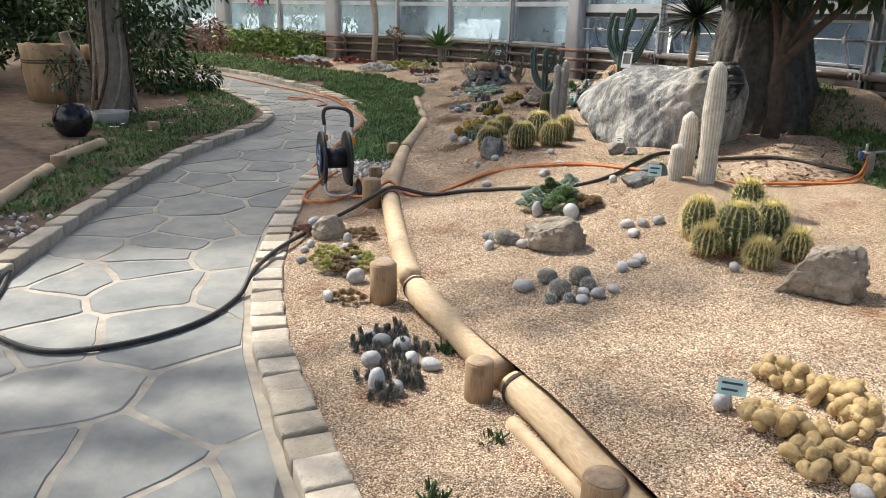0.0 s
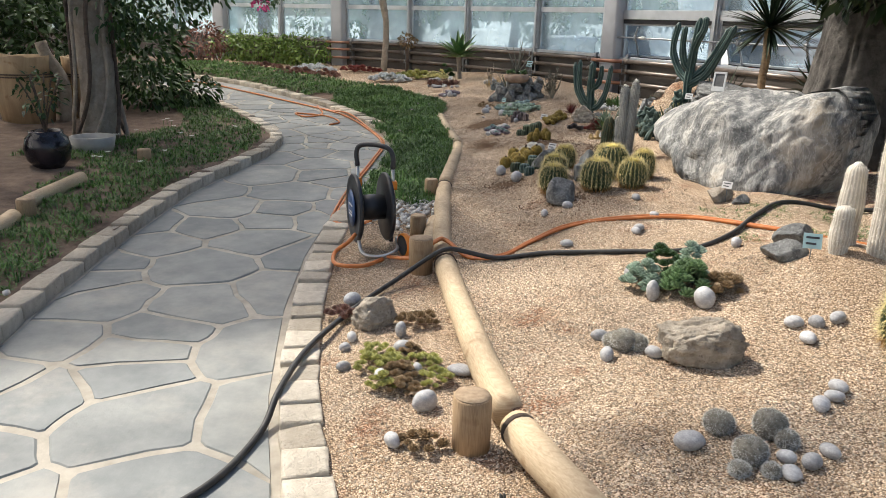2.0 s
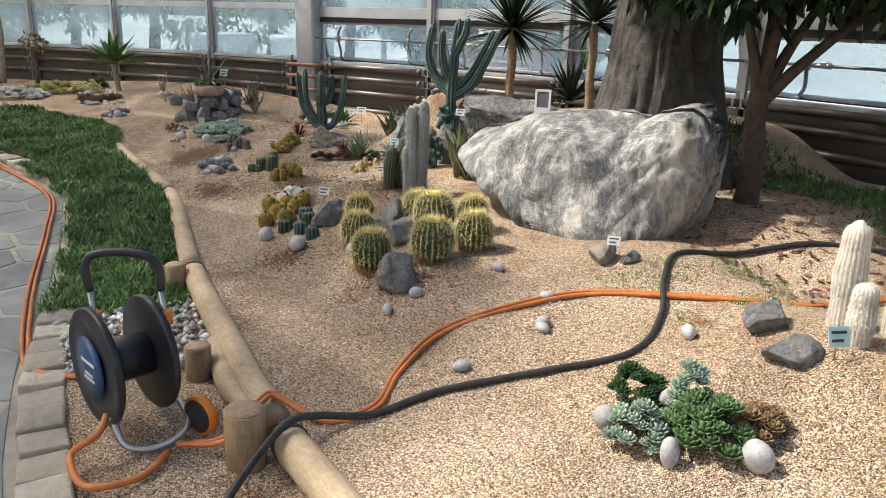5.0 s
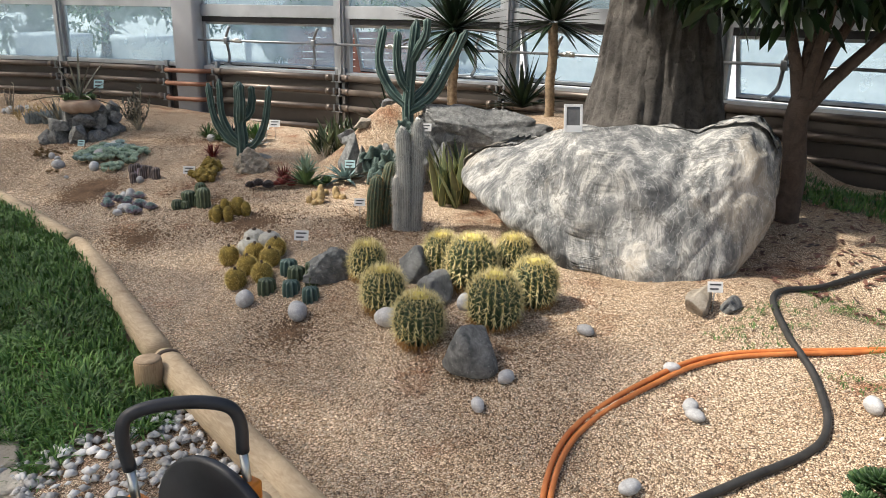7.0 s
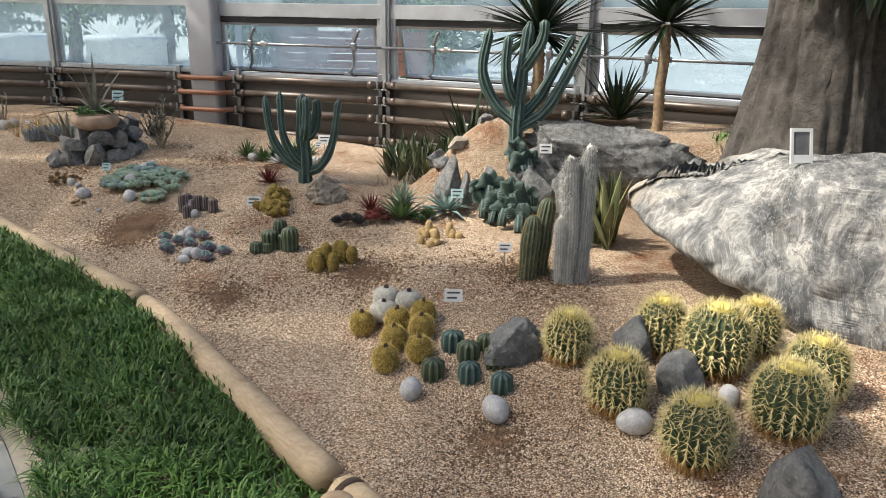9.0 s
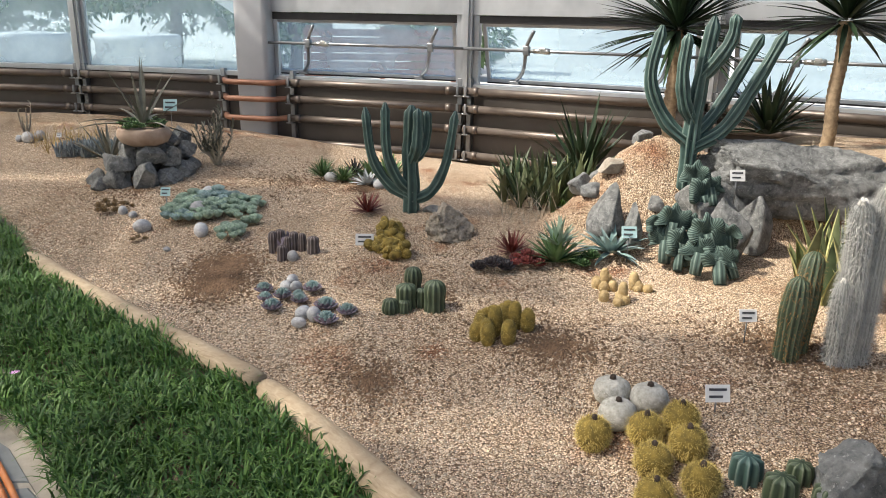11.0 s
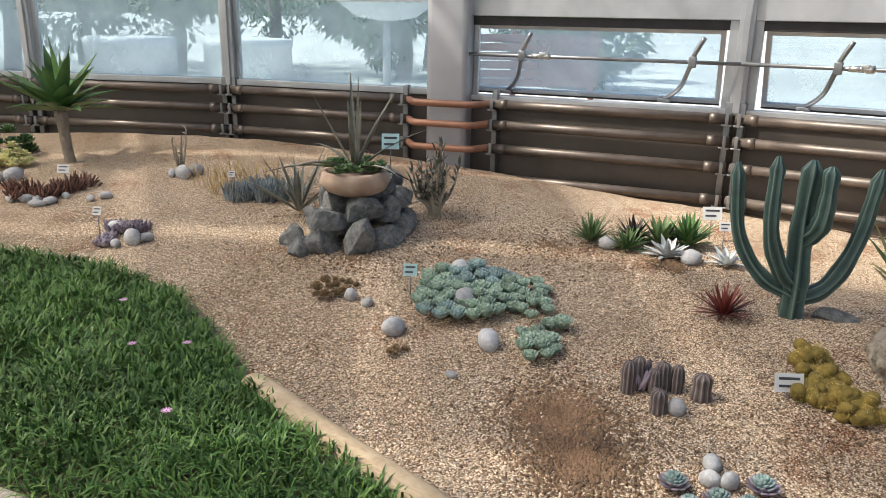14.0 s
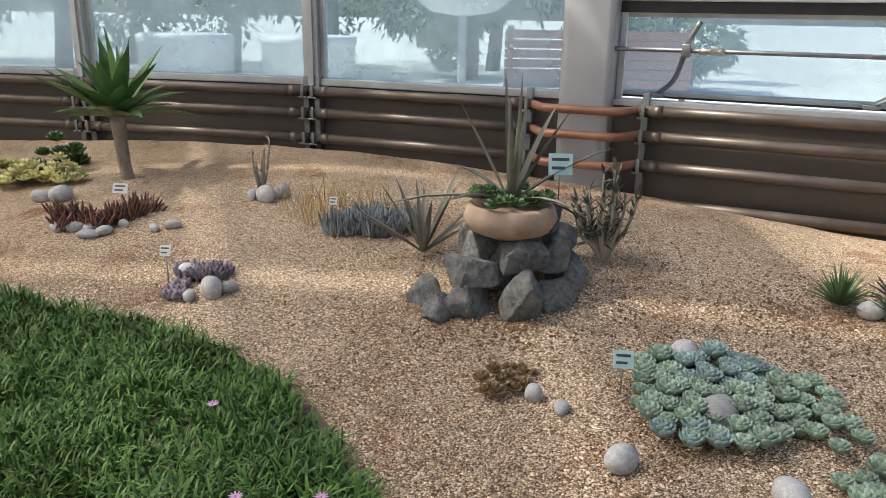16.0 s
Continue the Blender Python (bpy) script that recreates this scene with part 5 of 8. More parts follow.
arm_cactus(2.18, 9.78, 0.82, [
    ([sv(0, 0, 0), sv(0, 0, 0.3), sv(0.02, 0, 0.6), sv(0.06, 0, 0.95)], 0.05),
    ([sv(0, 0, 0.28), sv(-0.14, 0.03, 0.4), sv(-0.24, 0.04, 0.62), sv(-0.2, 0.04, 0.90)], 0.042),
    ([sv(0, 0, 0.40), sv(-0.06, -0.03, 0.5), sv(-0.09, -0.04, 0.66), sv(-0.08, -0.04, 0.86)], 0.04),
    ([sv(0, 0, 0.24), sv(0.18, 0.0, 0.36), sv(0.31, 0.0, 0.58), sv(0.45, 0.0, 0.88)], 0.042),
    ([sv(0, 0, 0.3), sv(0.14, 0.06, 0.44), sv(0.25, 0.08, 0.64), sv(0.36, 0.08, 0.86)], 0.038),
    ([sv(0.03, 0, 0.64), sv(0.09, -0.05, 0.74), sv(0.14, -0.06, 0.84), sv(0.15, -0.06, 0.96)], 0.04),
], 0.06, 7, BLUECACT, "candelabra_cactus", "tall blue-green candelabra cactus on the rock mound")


def crest(x, y, z, fans, seed, label="grey-green crested cactus with crinkled fan-like folds"):
    """A crested cactus: upright fans with radiating ridges and a rolled, wavy rim; rows of place, radius, turn and tilt."""
    t = thing("crested_cactus", label, "cactus", "crested cacti", at=pose(x, y, z))
    rnd = random.Random(seed)
    for f, (fx, fb, fz, r, yaw, tilt) in enumerate(fans):
        bm = bmesh.new()
        lay = bm.verts.layers.float.new("rib")
        nx, nz = 168, 12
        ph, k1 = rnd.uniform(0, 6.28), rnd.uniform(5, 8)
        rings = []
        for i in range(nx + 1):
            u = i / nx * 2 - 1
            fan = u * 1.75
            ridge = 0.5 + 0.5 * math.cos(i * 2 * math.pi / 6)
            edge = r * (1 + 0.09 * math.sin(u * k1 * 1.7 + ph) + 0.05 * math.sin(u * 17 + ph))
            ring = []
            for j in range(nz * 2):
                side = 1 if j < nz else -1
                v = (j if j < nz else 2 * nz - 1 - j) / (nz - 1)
                rr = edge * (0.10 + 0.90 * v)
                thick = r * (0.10 + 0.16 * v) * math.sqrt(max(1 - v ** 5, 0.0)) * (0.86 + 0.2 * ridge) + 0.001
                wave = r * 0.20 * v * v * math.sin(u * k1 + ph)
                q = bm.verts.new((math.sin(fan) * rr * 0.92, wave + side * thick, math.cos(fan) * rr + r * 0.35))
                # rib value falls towards the fan's foot, so the colour darkens there
                q[lay] = ridge * (0.45 + 0.55 * v)
                ring.append(q)
            rings.append(ring)
        n = nz * 2
        for a, b in zip(rings, rings[1:]):
            for k in range(n):
                bm.faces.new((a[k], b[k], b[(k + 1) % n], a[(k + 1) % n]))
        bm.faces.new(rings[0])
        bm.faces.new(rings[-1][::-1])
        tube(bm, [(0, 0, -r * 0.7), (0, 0, -r * 0.1), (0, 0, r * 0.45)], [r * 0.3, r * 0.34, r * 0.3], ribs=7, depth=0.15)
        bmesh.ops.transform(bm, matrix=Matrix.Translation(S * fx + B * fb + Vector((0, 0, fz))) @ pose(0, 0, 0, tilt, rnd.uniform(-18, 18), yaw), verts=bm.verts)
        part("fan", bm, CRESTSKIN, t)


crest(1.72, 9.55, land(1.72, 9.55), [(-0.02, 0.03, 0.17, 0.10, -40, -12), (-0.05, 0.0, 0.08, 0.10, -62, -25), (0.04, -0.02, 0.07, 0.095, -20, -20), (0.09, 0.05, 0.15, 0.075, -70, 0), (-0.09, 0.05, 0.16, 0.07, -10, -8), (0.0, -0.07, 0.04, 0.075, -45, -40)], 1)
crest(1.70, 9.35, land(1.70, 9.35), [(0.0, 0.04, 0.17, 0.10, -45, -8), (0.06, 0.02, 0.10, 0.11, -25, -24), (-0.06, 0.0, 0.08, 0.095, -65, -22), (0.11, 0.06, 0.17, 0.065, -80, 0), (0.03, -0.06, 0.05, 0.10, -40, -38), (0.10, -0.02, 0.06, 0.08, -10, -30)], 2)
crest(2.04, 9.62, land(2.04, 9.62) - 0.02, [(0.0, 0.0, 0.08, 0.075, -50, -10), (0.03, 0.0, 0.21, 0.10, -20, -5), (-0.01, 0.03, 0.30, 0.09, -70, 0), (0.07, 0.0, 0.25, 0.085, -35, -30)], 3, "crested cactus column with stacked crinkled fans")


def brain(x, y, w, h, seed, skin=BRAINSKIN, hairmat=BRAINHAIR, name="brain_cactus", label="golden tan crested cactus curled in thick folds", group="crested brain cacti", n=12):
    t = thing(name, label, "cactus", group, at=at_land(x, y, -0.01))
    rnd = random.Random(seed)
    allp, alln = [], []
    for k in range(n):
        a, rr = rnd.uniform(0, 6.28), rnd.uniform(0.1, 1.0) ** 0.6 * w * 0.40
        zc = max(h * (1 - (rr / (w * 0.5)) ** 2) * rnd.uniform(0.6, 0.9), 0.025)
        c = Vector((math.cos(a) * rr, math.sin(a) * rr, zc))
        bm = bmesh.new()
        a2 = rnd.uniform(0, 6.28)
        turn = rnd.uniform(1.5, 3.2) * rnd.choice((-1, 1))
        pts = []
        rad_ = rnd.uniform(0.022, 0.036)
        for i in range(9):
            th = a2 + turn * i / 8
            q = c + Vector((math.cos(th) * rad_, math.sin(th) * rad_, 0.012 * math.sin(i * 0.9 + k)))
            pts.append(q)
            for _ in range(60):
                d = Vector((rnd.gauss(0, 1), rnd.gauss(0, 1), rnd.gauss(0.6, 1))).normalized()
                allp.append((q + d * 0.0185)[:])
                alln.append(d[:])
        tube(bm, pts, [0.014] + [0.024] * 7 + [0.014], 10)
        part("fold", bm, skin, t)
    part("spine_coat", hair("spines", allp, alln, 0.009, 0.0014, hairmat, np.random.default_rng(seed), 0.4), hairmat, t)


for k, r in enumerate(((1.36, 2.74, 0.2, 0.12), (1.44, 2.62, 0.17, 0.1), (1.17, 2.42, 0.2, 0.12), (1.24, 2.32, 0.18, 0.13), (1.24, 2.16, 0.2, 0.13), (1.34, 2.1, 0.18, 0.12), (1.46, 2.36, 0.2, 0.15), (1.52, 2.52, 0.18, 0.13), (1.5, 2.14, 0.16, 0.12))):
    brain(*r, k + 1)


def ball_cactus(x, y, w, h, seed, skin, hairmat, name, label, group, hl=0.008, n=900, tip=False):
    t = thing(name, label, "cactus", group, at=at_land(x, y, -0.01, seed * 50))
    bm = bmesh.new()
    lathe(bm, [(w * 0.30, 0), (w * 0.45, h * 0.2), (w * 0.5, h * 0.5), (w * 0.44, h * 0.78), (w * 0.26, h * 0.95), (w * 0.06, h * 0.97)], 18, wobble=0.03)
    part("body", bm, skin, t)
    rg = np.random.default_rng(seed)
    d = rg.normal(0, 1, (n, 3))
    d /= np.linalg.norm(d, axis=1, keepdims=True)
    p = d * [w * 0.49, w * 0.49, h * 0.49] + [0, 0, h * 0.49]
    part("spine_coat", hair("spines", p, d, hl, 0.0014 if hl < 0.012 else 0.0022, hairmat, rg, 0.5), hairmat, t)
    if tip:
        bm = bmesh.new()
        lathe(bm, [(w * 0.1, h * 0.93), (w * 0.07, h * 1.08), (0.002, h * 1.12)], 8, wobble=0.05)
        part("dry_flower", bm, BARKTHIN, t)


for k, (x, y) in enumerate(((0.254, 8.993), (0.15, 8.69), (0.263, 8.77), (0.356, 8.857), (0.454, 8.786), (0.378, 8.715), (0.273, 8.609))):
    ball_cactus(x, y, 0.115, 0.115, k + 1, GOLDSKIN, GOLDHAIR, "golden_ball_cactus", "small golden fuzzy ball cactus with dry flower", "golden ball cacti", 0.017, 1500, tip=True)
for k, (x, y) in enumerate(((0.455, 9.06), (0.49, 8.93), (0.375, 8.98))):
    ball_cactus(x, y, 0.135, 0.10, k + 11, MAMWHITE, WHITEHAIR, "white_ball_cactus", "flattened white-spined ball cactus", "white ball cacti", 0.006, tip=True)
for k, (x, y, w) in enumerate(((0.228, 8.471, 0.1), (0.396, 8.53, 0.1), (0.381, 8.417, 0.1), (0.296, 8.326, 0.095), (0.416, 8.29, 0.1), (0.324, 8.17, 0.09), (0.47, 8.40, 0.08))):
    ribbed_column(x, y, w * 0.8, w * 0.52, 9, BLUECACT if k % 2 else DARKCACT, "globe_cactus", "small grey-green ribbed globe cactus", 50 + k, group="globe cacti", bulge=0.0, depth=0.34)
for k, (x, y, w, h) in enumerate(((0.58, 3.95, 0.115, 0.085), (0.75, 3.90, 0.125, 0.105), (0.62, 3.75, 0.12, 0.095), (0.56, 3.68, 0.07, 0.05), (0.66, 3.66, 0.06, 0.05), (0.78, 3.82, 0.08, 0.07), (0.39, 4.68, 0.13, 0.1), (0.45, 4.66, 0.09, 0.08), (0.35, 4.72, 0.1, 0.07))):
    ball_cactus(x, y, w, h, k + 21, MAMGREY, GREYHAIR, "grey_ball_cactus", "grey-brown spiny ball cactus on gravel", "grey ball cacti", 0.013, 1300)
rnd = random.Random(8)
for k in range(17):
    a, rr = rnd.uniform(0, 6.28), 0.13 * math.sqrt(rnd.random())
    ball_cactus(0.6 + rr * math.cos(a), 9.7 + rr * math.sin(a), 0.065, 0.08 + 0.1 * (1 - rr / 0.14), k + 41, GOLDSKIN, GOLDHAIR, "golden_finger_cactus", "golden finger cactus in a tight clump", "golden clump", n=650, hl=0.008)
for k, (x, y, w, h) in enumerate(((0.95, 10.87, 0.17, 0.11), (0.86, 10.79, 0.16, 0.09), (0.88, 10.70, 0.15, 0.08), (1.01, 10.95, 0.14, 0.13), (0.84, 10.88, 0.13, 0.07))):
    brain(x, y, w, h, k + 31, GOLDSKIN, GOLDHAIR, "crested_gold_cactus", "ochre gold cactus curled in folds beside a label", "ochre cactus clump", 9)
for k in range(18):
    cx, cy = ((1.28, 9.66), (1.14, 9.52), (1.31, 9.47))[k % 3]
    a, rr = rnd.uniform(0, 6.28), 0.075 * math.sqrt(rnd.random())
    ball_cactus(cx + rr * math.cos(a), cy + rr * math.sin(a), 0.048, 0.10 if k < 3 else rnd.uniform(0.035, 0.065), k + 91, BRAINSKIN, BRAINHAIR, "tan_finger_cactus", "tan woolly finger cactus", "tan finger cacti", n=300)


# ---- succulents and leafy plants ----
def rosettes(x, y, w, d, n, r, mat, name, label, seed, rings=3, h=0.06, tall=0.6, dz=0.0, fat=0.16, category="succulent", pack=1.14, low=0.28, broad=0.5):
    """A patch of n rosettes, each a part."""
    t = thing(name, label, category, at=at_land(x, y, dz))
    rnd = random.Random(seed)
    spots = []
    for _ in range(n * 30):
        a, q = rnd.uniform(0, 6.28), math.sqrt(rnd.random())
        p = Vector((math.cos(a) * q * w * 0.5, math.sin(a) * q * d * 0.5, 0))
        if all((p - s).length > r * pack for s, _ in spots):
            spots.append((p, q))
        if len(spots) >= n:
            break
    for p, q in spots:
        rr = r * rnd.uniform(0.7, 1.2)
        c = p + Vector((0, 0, h * (1 - q * q) * rnd.uniform(0.6, 1.2) + rnd.uniform(0.003, 0.022)))
        tagged(part("rosette", plump("rosette", rosette_leaves(rnd, c, rr, rings, tall, fat, low, broad), mat), mat, t), kind="stuff")
    return t


def fingers(x, y, w, n, ln, thick, mat, name, label, seed, spread=0.5, dz=0.0, curl=0.0, category="succulent"):
    t = thing(name, label, category, at=at_land(x, y, dz))
    rnd = random.Random(seed)
    per = max(n // 6, 1)
    for g in range(6):
        ga, gr = rnd.uniform(0, 6.28), w * 0.36 * math.sqrt(rnd.random())
        gc = Vector((math.cos(ga) * gr, math.sin(ga) * gr, 0))
        rows = []
        for _ in range(per):
            a, q = rnd.uniform(0, 6.28), w * 0.16 * math.sqrt(rnd.random())
            d = Vector((rnd.gauss(0, spread), rnd.gauss(0, spread), 1)) + gc * 1.5
            rows.append((gc + Vector((math.cos(a) * q, math.sin(a) * q, 0)), d, ln * rnd.uniform(0.6, 1.15), thick, thick, curl))
        tagged(part("shoot_tuft", plump("shoot_tuft", rows, mat), mat, t), kind="stuff")
    return t


def leaf_star(x, y, n, ln, w, mat, name, label, seed, up=0.7, spread=0.6, bend=0.35, dz=0.0, category="plant", z=None, segs=5, cup=0.5, edge=None, parent=None, tipw=0.03):
    """Leaves from one crown: agave, aloe, yucca, sansevieria. Leaves are channelled and pointed."""
    at = at_land(x, y, dz) if z is None else pose(x, y, z)
    t = parent or thing(name, label, category, at=at)
    rg = np.random.default_rng(seed)
    a = np.arange(n) * 2.39996 + rg.uniform(-0.2, 0.2, n)
    el = up + spread * (np.linspace(-1, 1, n)) + rg.normal(0, 0.08, n)
    way = np.stack([np.cos(a) * np.cos(el), np.sin(a) * np.cos(el), np.sin(el)], 1)
    base = way * [0.02, 0.02, 0.0] + [0, 0, 0.01]
    lens = ln * rg.uniform(0.75, 1.1, n)
    b = bend * (1.2 - np.clip(el, 0, 1.2)) * rg.uniform(0.6, 1.3, n)
    if ln < 0.3:
        part("leaves", blades("leaves", base, way, lens, w, mat, b, segs, cup, tipw=tipw), mat, t)
    else:
        for i in range(n):
            part("leaf", blades("leaf", base[i:i + 1], way[i:i + 1], lens[i:i + 1], w, mat, b[i:i + 1], segs, cup, tipw=tipw), mat, t)
    if edge:
        part("pale_margins", blades("pale_margins", base - [0, 0, 0.002], way, lens * 0.99, w * 1.25, edge, b, segs, cup, tipw=tipw), edge, t)
    return t


# strip between kerb and log
def shoot_mesh(seed, h):
    """One upright shoot thickly set with short pointed leaves."""
    rnd = random.Random(seed)
    rows = []
    for k in range(46):
        u = k / 46
        a, el = k * 2.39996, 0.55 + 0.75 * u
        d = Vector((math.cos(a) * math.cos(el), math.sin(a) * math.cos(el), math.sin(el)))
        rows.append(((0.004 * math.cos(a), 0.004 * math.sin(a), h * 0.82 * u), d, rnd.uniform(0.016, 0.022), 0.0045, 0.006, 0.1))
    return plump("shoot", rows, SHOOT, 5)


SHOOTS = [shoot_mesh(k, h) for k, h in enumerate((0.06, 0.075, 0.05, 0.085))]
for c, (cx, cy, w, n) in enumerate(((-0.26, 3.60, 0.2, 12), (-0.38, 3.48, 0.16, 8), (-0.15, 3.43, 0.2, 10), (-0.27, 3.33, 0.18, 10), (-0.19, 3.16, 0.2, 12), (-0.31, 3.10, 0.12, 6), (-0.25, 2.95, 0.13, 7), (-0.12, 3.08, 0.12, 7))):
    t = thing("bottlebrush_succulent", "grey-purple bristly upright succulent shoots among pale stones", "succulent", "bristly succulents in the strip", at=at_land(cx, cy))
    rnd = random.Random(c + 5)
    for k in range(n):
        a, q = k * 2.4, w * 0.5 * math.sqrt((k + 0.5) / n)
        tagged(part("shoot", SHOOTS[(k + c) % 4], SHOOT, t, at=pose(math.cos(a) * q, math.sin(a) * q, -0.004, rnd.uniform(-14, 14), rnd.uniform(-14, 14), rnd.uniform(0, 360))), kind="stuff")
fingers(0.03, 3.43, 0.1, 30, 0.06, 0.012, DARKSUCC, "small_tuft", "tiny dark green succulent tuft", 3)
fingers(-0.02, 2.25, 0.12, 30, 0.05, 0.01, DARKSUCC, "small_tuft", "tiny green weed tuft in gravel", 4)
fingers(0.22, 2.62, 0.14, 24, 0.04, 0.008, DARKSUCC, "small_tuft", "sparse green weeds in gravel", 5)
for k, (x, y, w, mat) in enumerate(((-0.78, 4.90, 0.17, SEDUM), (-0.80, 4.76, 0.16, SEDUM), (-0.66, 4.69, 0.17, BROWNBUD), (-0.55, 4.81, 0.17, SEDUM), (-0.49, 4.64, 0.15, SEDUM), (-0.74, 4.57, 0.12, SEDUM), (-0.64, 4.55, 0.15, BROWNBUD), (-0.62, 4.86, 0.14, BROWNBUD), (-0.70, 4.80, 0.14, SEDUM))):
    rosettes(x, y, w, w * 0.8, 16, 0.03, mat, "sedum_clump", ("yellow-green" if mat is SEDUM else "brownish") + " sedum rosettes among pale stones", 160 + k, h=0.045, pack=0.9, low=0.5, broad=0.6)
rosettes(-0.98, 5.42, 0.26, 0.14, 16, 0.035, PINKSUCC, "red_sedum", "reddish sedum rosettes beside a pale stone", 8, h=0.03)
rosettes(-0.6, 5.3, 0.24, 0.18, 16, 0.035, BROWNBUD, "brown_sedum", "dull olive sedum rosettes beside a rock", 9, h=0.04)
rosettes(-0.54, 4.1, 0.18, 0.14, 14, 0.034, BROWNBUD, "brown_sedum", "dark brown dried rosettes on gravel", 10, h=0.04)
# dark succulents by the porous rock
rosettes(0.82, 5.56, 0.22, 0.2, 26, 0.045, DARKSUCC, "dark_rosettes", "dark green succulent rosettes beside pebbles", 11, h=0.12, pack=0.6)
rosettes(0.65, 5.36, 0.21, 0.2, 24, 0.042, PALESUCC, "pale_rosettes", "pale frosted green succulent rosettes", 12, h=0.11, pack=0.62)
rosettes(0.84, 5.22, 0.22, 0.34, 34, 0.05, MIDSUCC, "green_rosettes", "green leafy succulent rosettes beside pebbles", 13, h=0.15, pack=0.6)
rosettes(0.90, 5.36, 0.18, 0.18, 16, 0.042, PALESUCC, "green_rosettes", "grey-green succulent rosettes beside pebbles", 55, h=0.16, pack=0.6)
rosettes(1.0, 5.13, 0.2, 0.16, 18, 0.042, BROWNBUD, "dark_rosettes", "dull brownish green succulent rosettes beside pebbles", 14, h=0.08, pack=0.65)
# middle bed
for k, (x, y, r) in enumerate(((0.164, 10.933, 0.05), (0.189, 10.80, 0.05), (0.215, 10.69, 0.045), (0.325, 10.74, 0.052), (0.09, 10.74, 0.054), (0.26, 10.535, 0.06), (0.295, 10.415, 0.052), (0.18, 10.42, 0.06), (0.235, 10.73, 0.04), (0.12, 10.85, 0.04))):
    t = thing("mauve_rosette", "blue-green succulent rosette with mauve outer leaves", "succulent", "rosettes among pale pebbles", at=at_land(x, y, 0.005))
    rnd = random.Random(k + 15)
    part("outer_leaves", plump("outer_leaves", rosette_leaves(rnd, (0, 0, 0), r * 1.15, 2, 0.3, 0.14), PURPSUCC), PURPSUCC, t, "mauve-grey outer leaves")
    part("inner_leaves", plump("inner_leaves", rosette_leaves(rnd, (0, 0, 0.014), r * 0.85, 4, 0.6, 0.16), BLUESUCC), BLUESUCC, t)
fingers(0.55, 11.32, 0.12, 30, 0.09, 0.02, PURPSUCC, "purple_fingers", "grey-purple finger succulents on gravel", 17, 0.2)
leaf_star(1.22, 11.42, 70, 0.15, 0.012, REDSUCC, "red_star", "dark red spiky star succulent", 18, 0.7, 0.6, 0.1, dz=0.0, category="succulent", cup=0.3)
leaf_star(1.33, 10.3, 60, 0.14, 0.012, REDSUCC, "red_star", "dark red spiky star succulent", 19, 0.7, 0.6, 0.1, category="succulent", cup=0.3)
leaf_star(1.38, 10.04, 40, 0.2, 0.03, MIDSUCC, "green_aloe", "green stemmed aloe with stacked narrow leaves", 20, 0.8, 0.6, 0.15, category="succulent")
leaf_star(1.37, 10.02, 26, 0.16, 0.028, PALESUCC, "green_aloe", "grey-green aloe rosette on gravel", 21, 0.9, 0.6, 0.15, dz=0.1, category="succulent")
leaf_star(1.62, 9.86, 34, 0.2, 0.035, BLUESUCC, "spotted_aloe", "grey-green aloe beside a pale blue label", 22, 0.5, 0.5, 0.2, category="succulent")
rosettes(1.12, 10.22, 0.24, 0.14, 14, 0.055, BLACKSUCC, "black_rosettes", "blackish rosette succulents on gravel", 23, 3, 0.02)
rosettes(1.28, 10.12, 0.24, 0.16, 14, 0.05, REDSUCC, "maroon_rosettes", "maroon rosette succulents on gravel", 24, 3, 0.03)
rosettes(1.45, 9.9, 0.12, 0.12, 6, 0.055, DARKSUCC, "dark_rosettes", "dark green succulent rosettes on gravel", 25, 3, 0.04)
# row by the far label
leaf_star(1.64, 12.5, 60, 0.16, 0.014, MIDSUCC, "grassy_succulent", "bright green grassy succulent on gravel", 26, 0.8, 0.5, 0.1, category="succulent")
leaf_star(1.68, 12.28, 60, 0.13, 0.016, MIDSUCC, "spiky_haworthia", "dull green spiky rosette on gravel", 27, 0.7, 0.6, 0.05, category="succulent")
leaf_star(1.84, 12.36, 40, 0.15, 0.022, BLACKSUCC, "dark_gasteria", "dark spiky succulent rosette on gravel", 28, 0.7, 0.6, 0.1, category="succulent")
leaf_star(1.9, 12.22, 40, 0.17, 0.03, MIDSUCC, "green_aloe", "green aloe rosette in a row", 29, 0.8, 0.5, 0.1, category="succulent")
leaf_star(1.98, 12.1, 40, 0.19, 0.032, GREENAGAVE, "green_aloe", "fresh green aloe rosette", 30, 0.9, 0.5, 0.1, category="succulent")
leaf_star(1.72, 12.05, 26, 0.13, 0.034, WHITESUCC, "silver_agave", "silver white star-shaped agave rosette", 31, 0.55, 0.5, 0.0, category="succulent")
leaf_star(1.84, 11.78, 20, 0.1, 0.034, WHITESUCC, "silver_agave", "silver white star-shaped agave rosette", 32, 0.6, 0.5, 0.0, category="succulent")
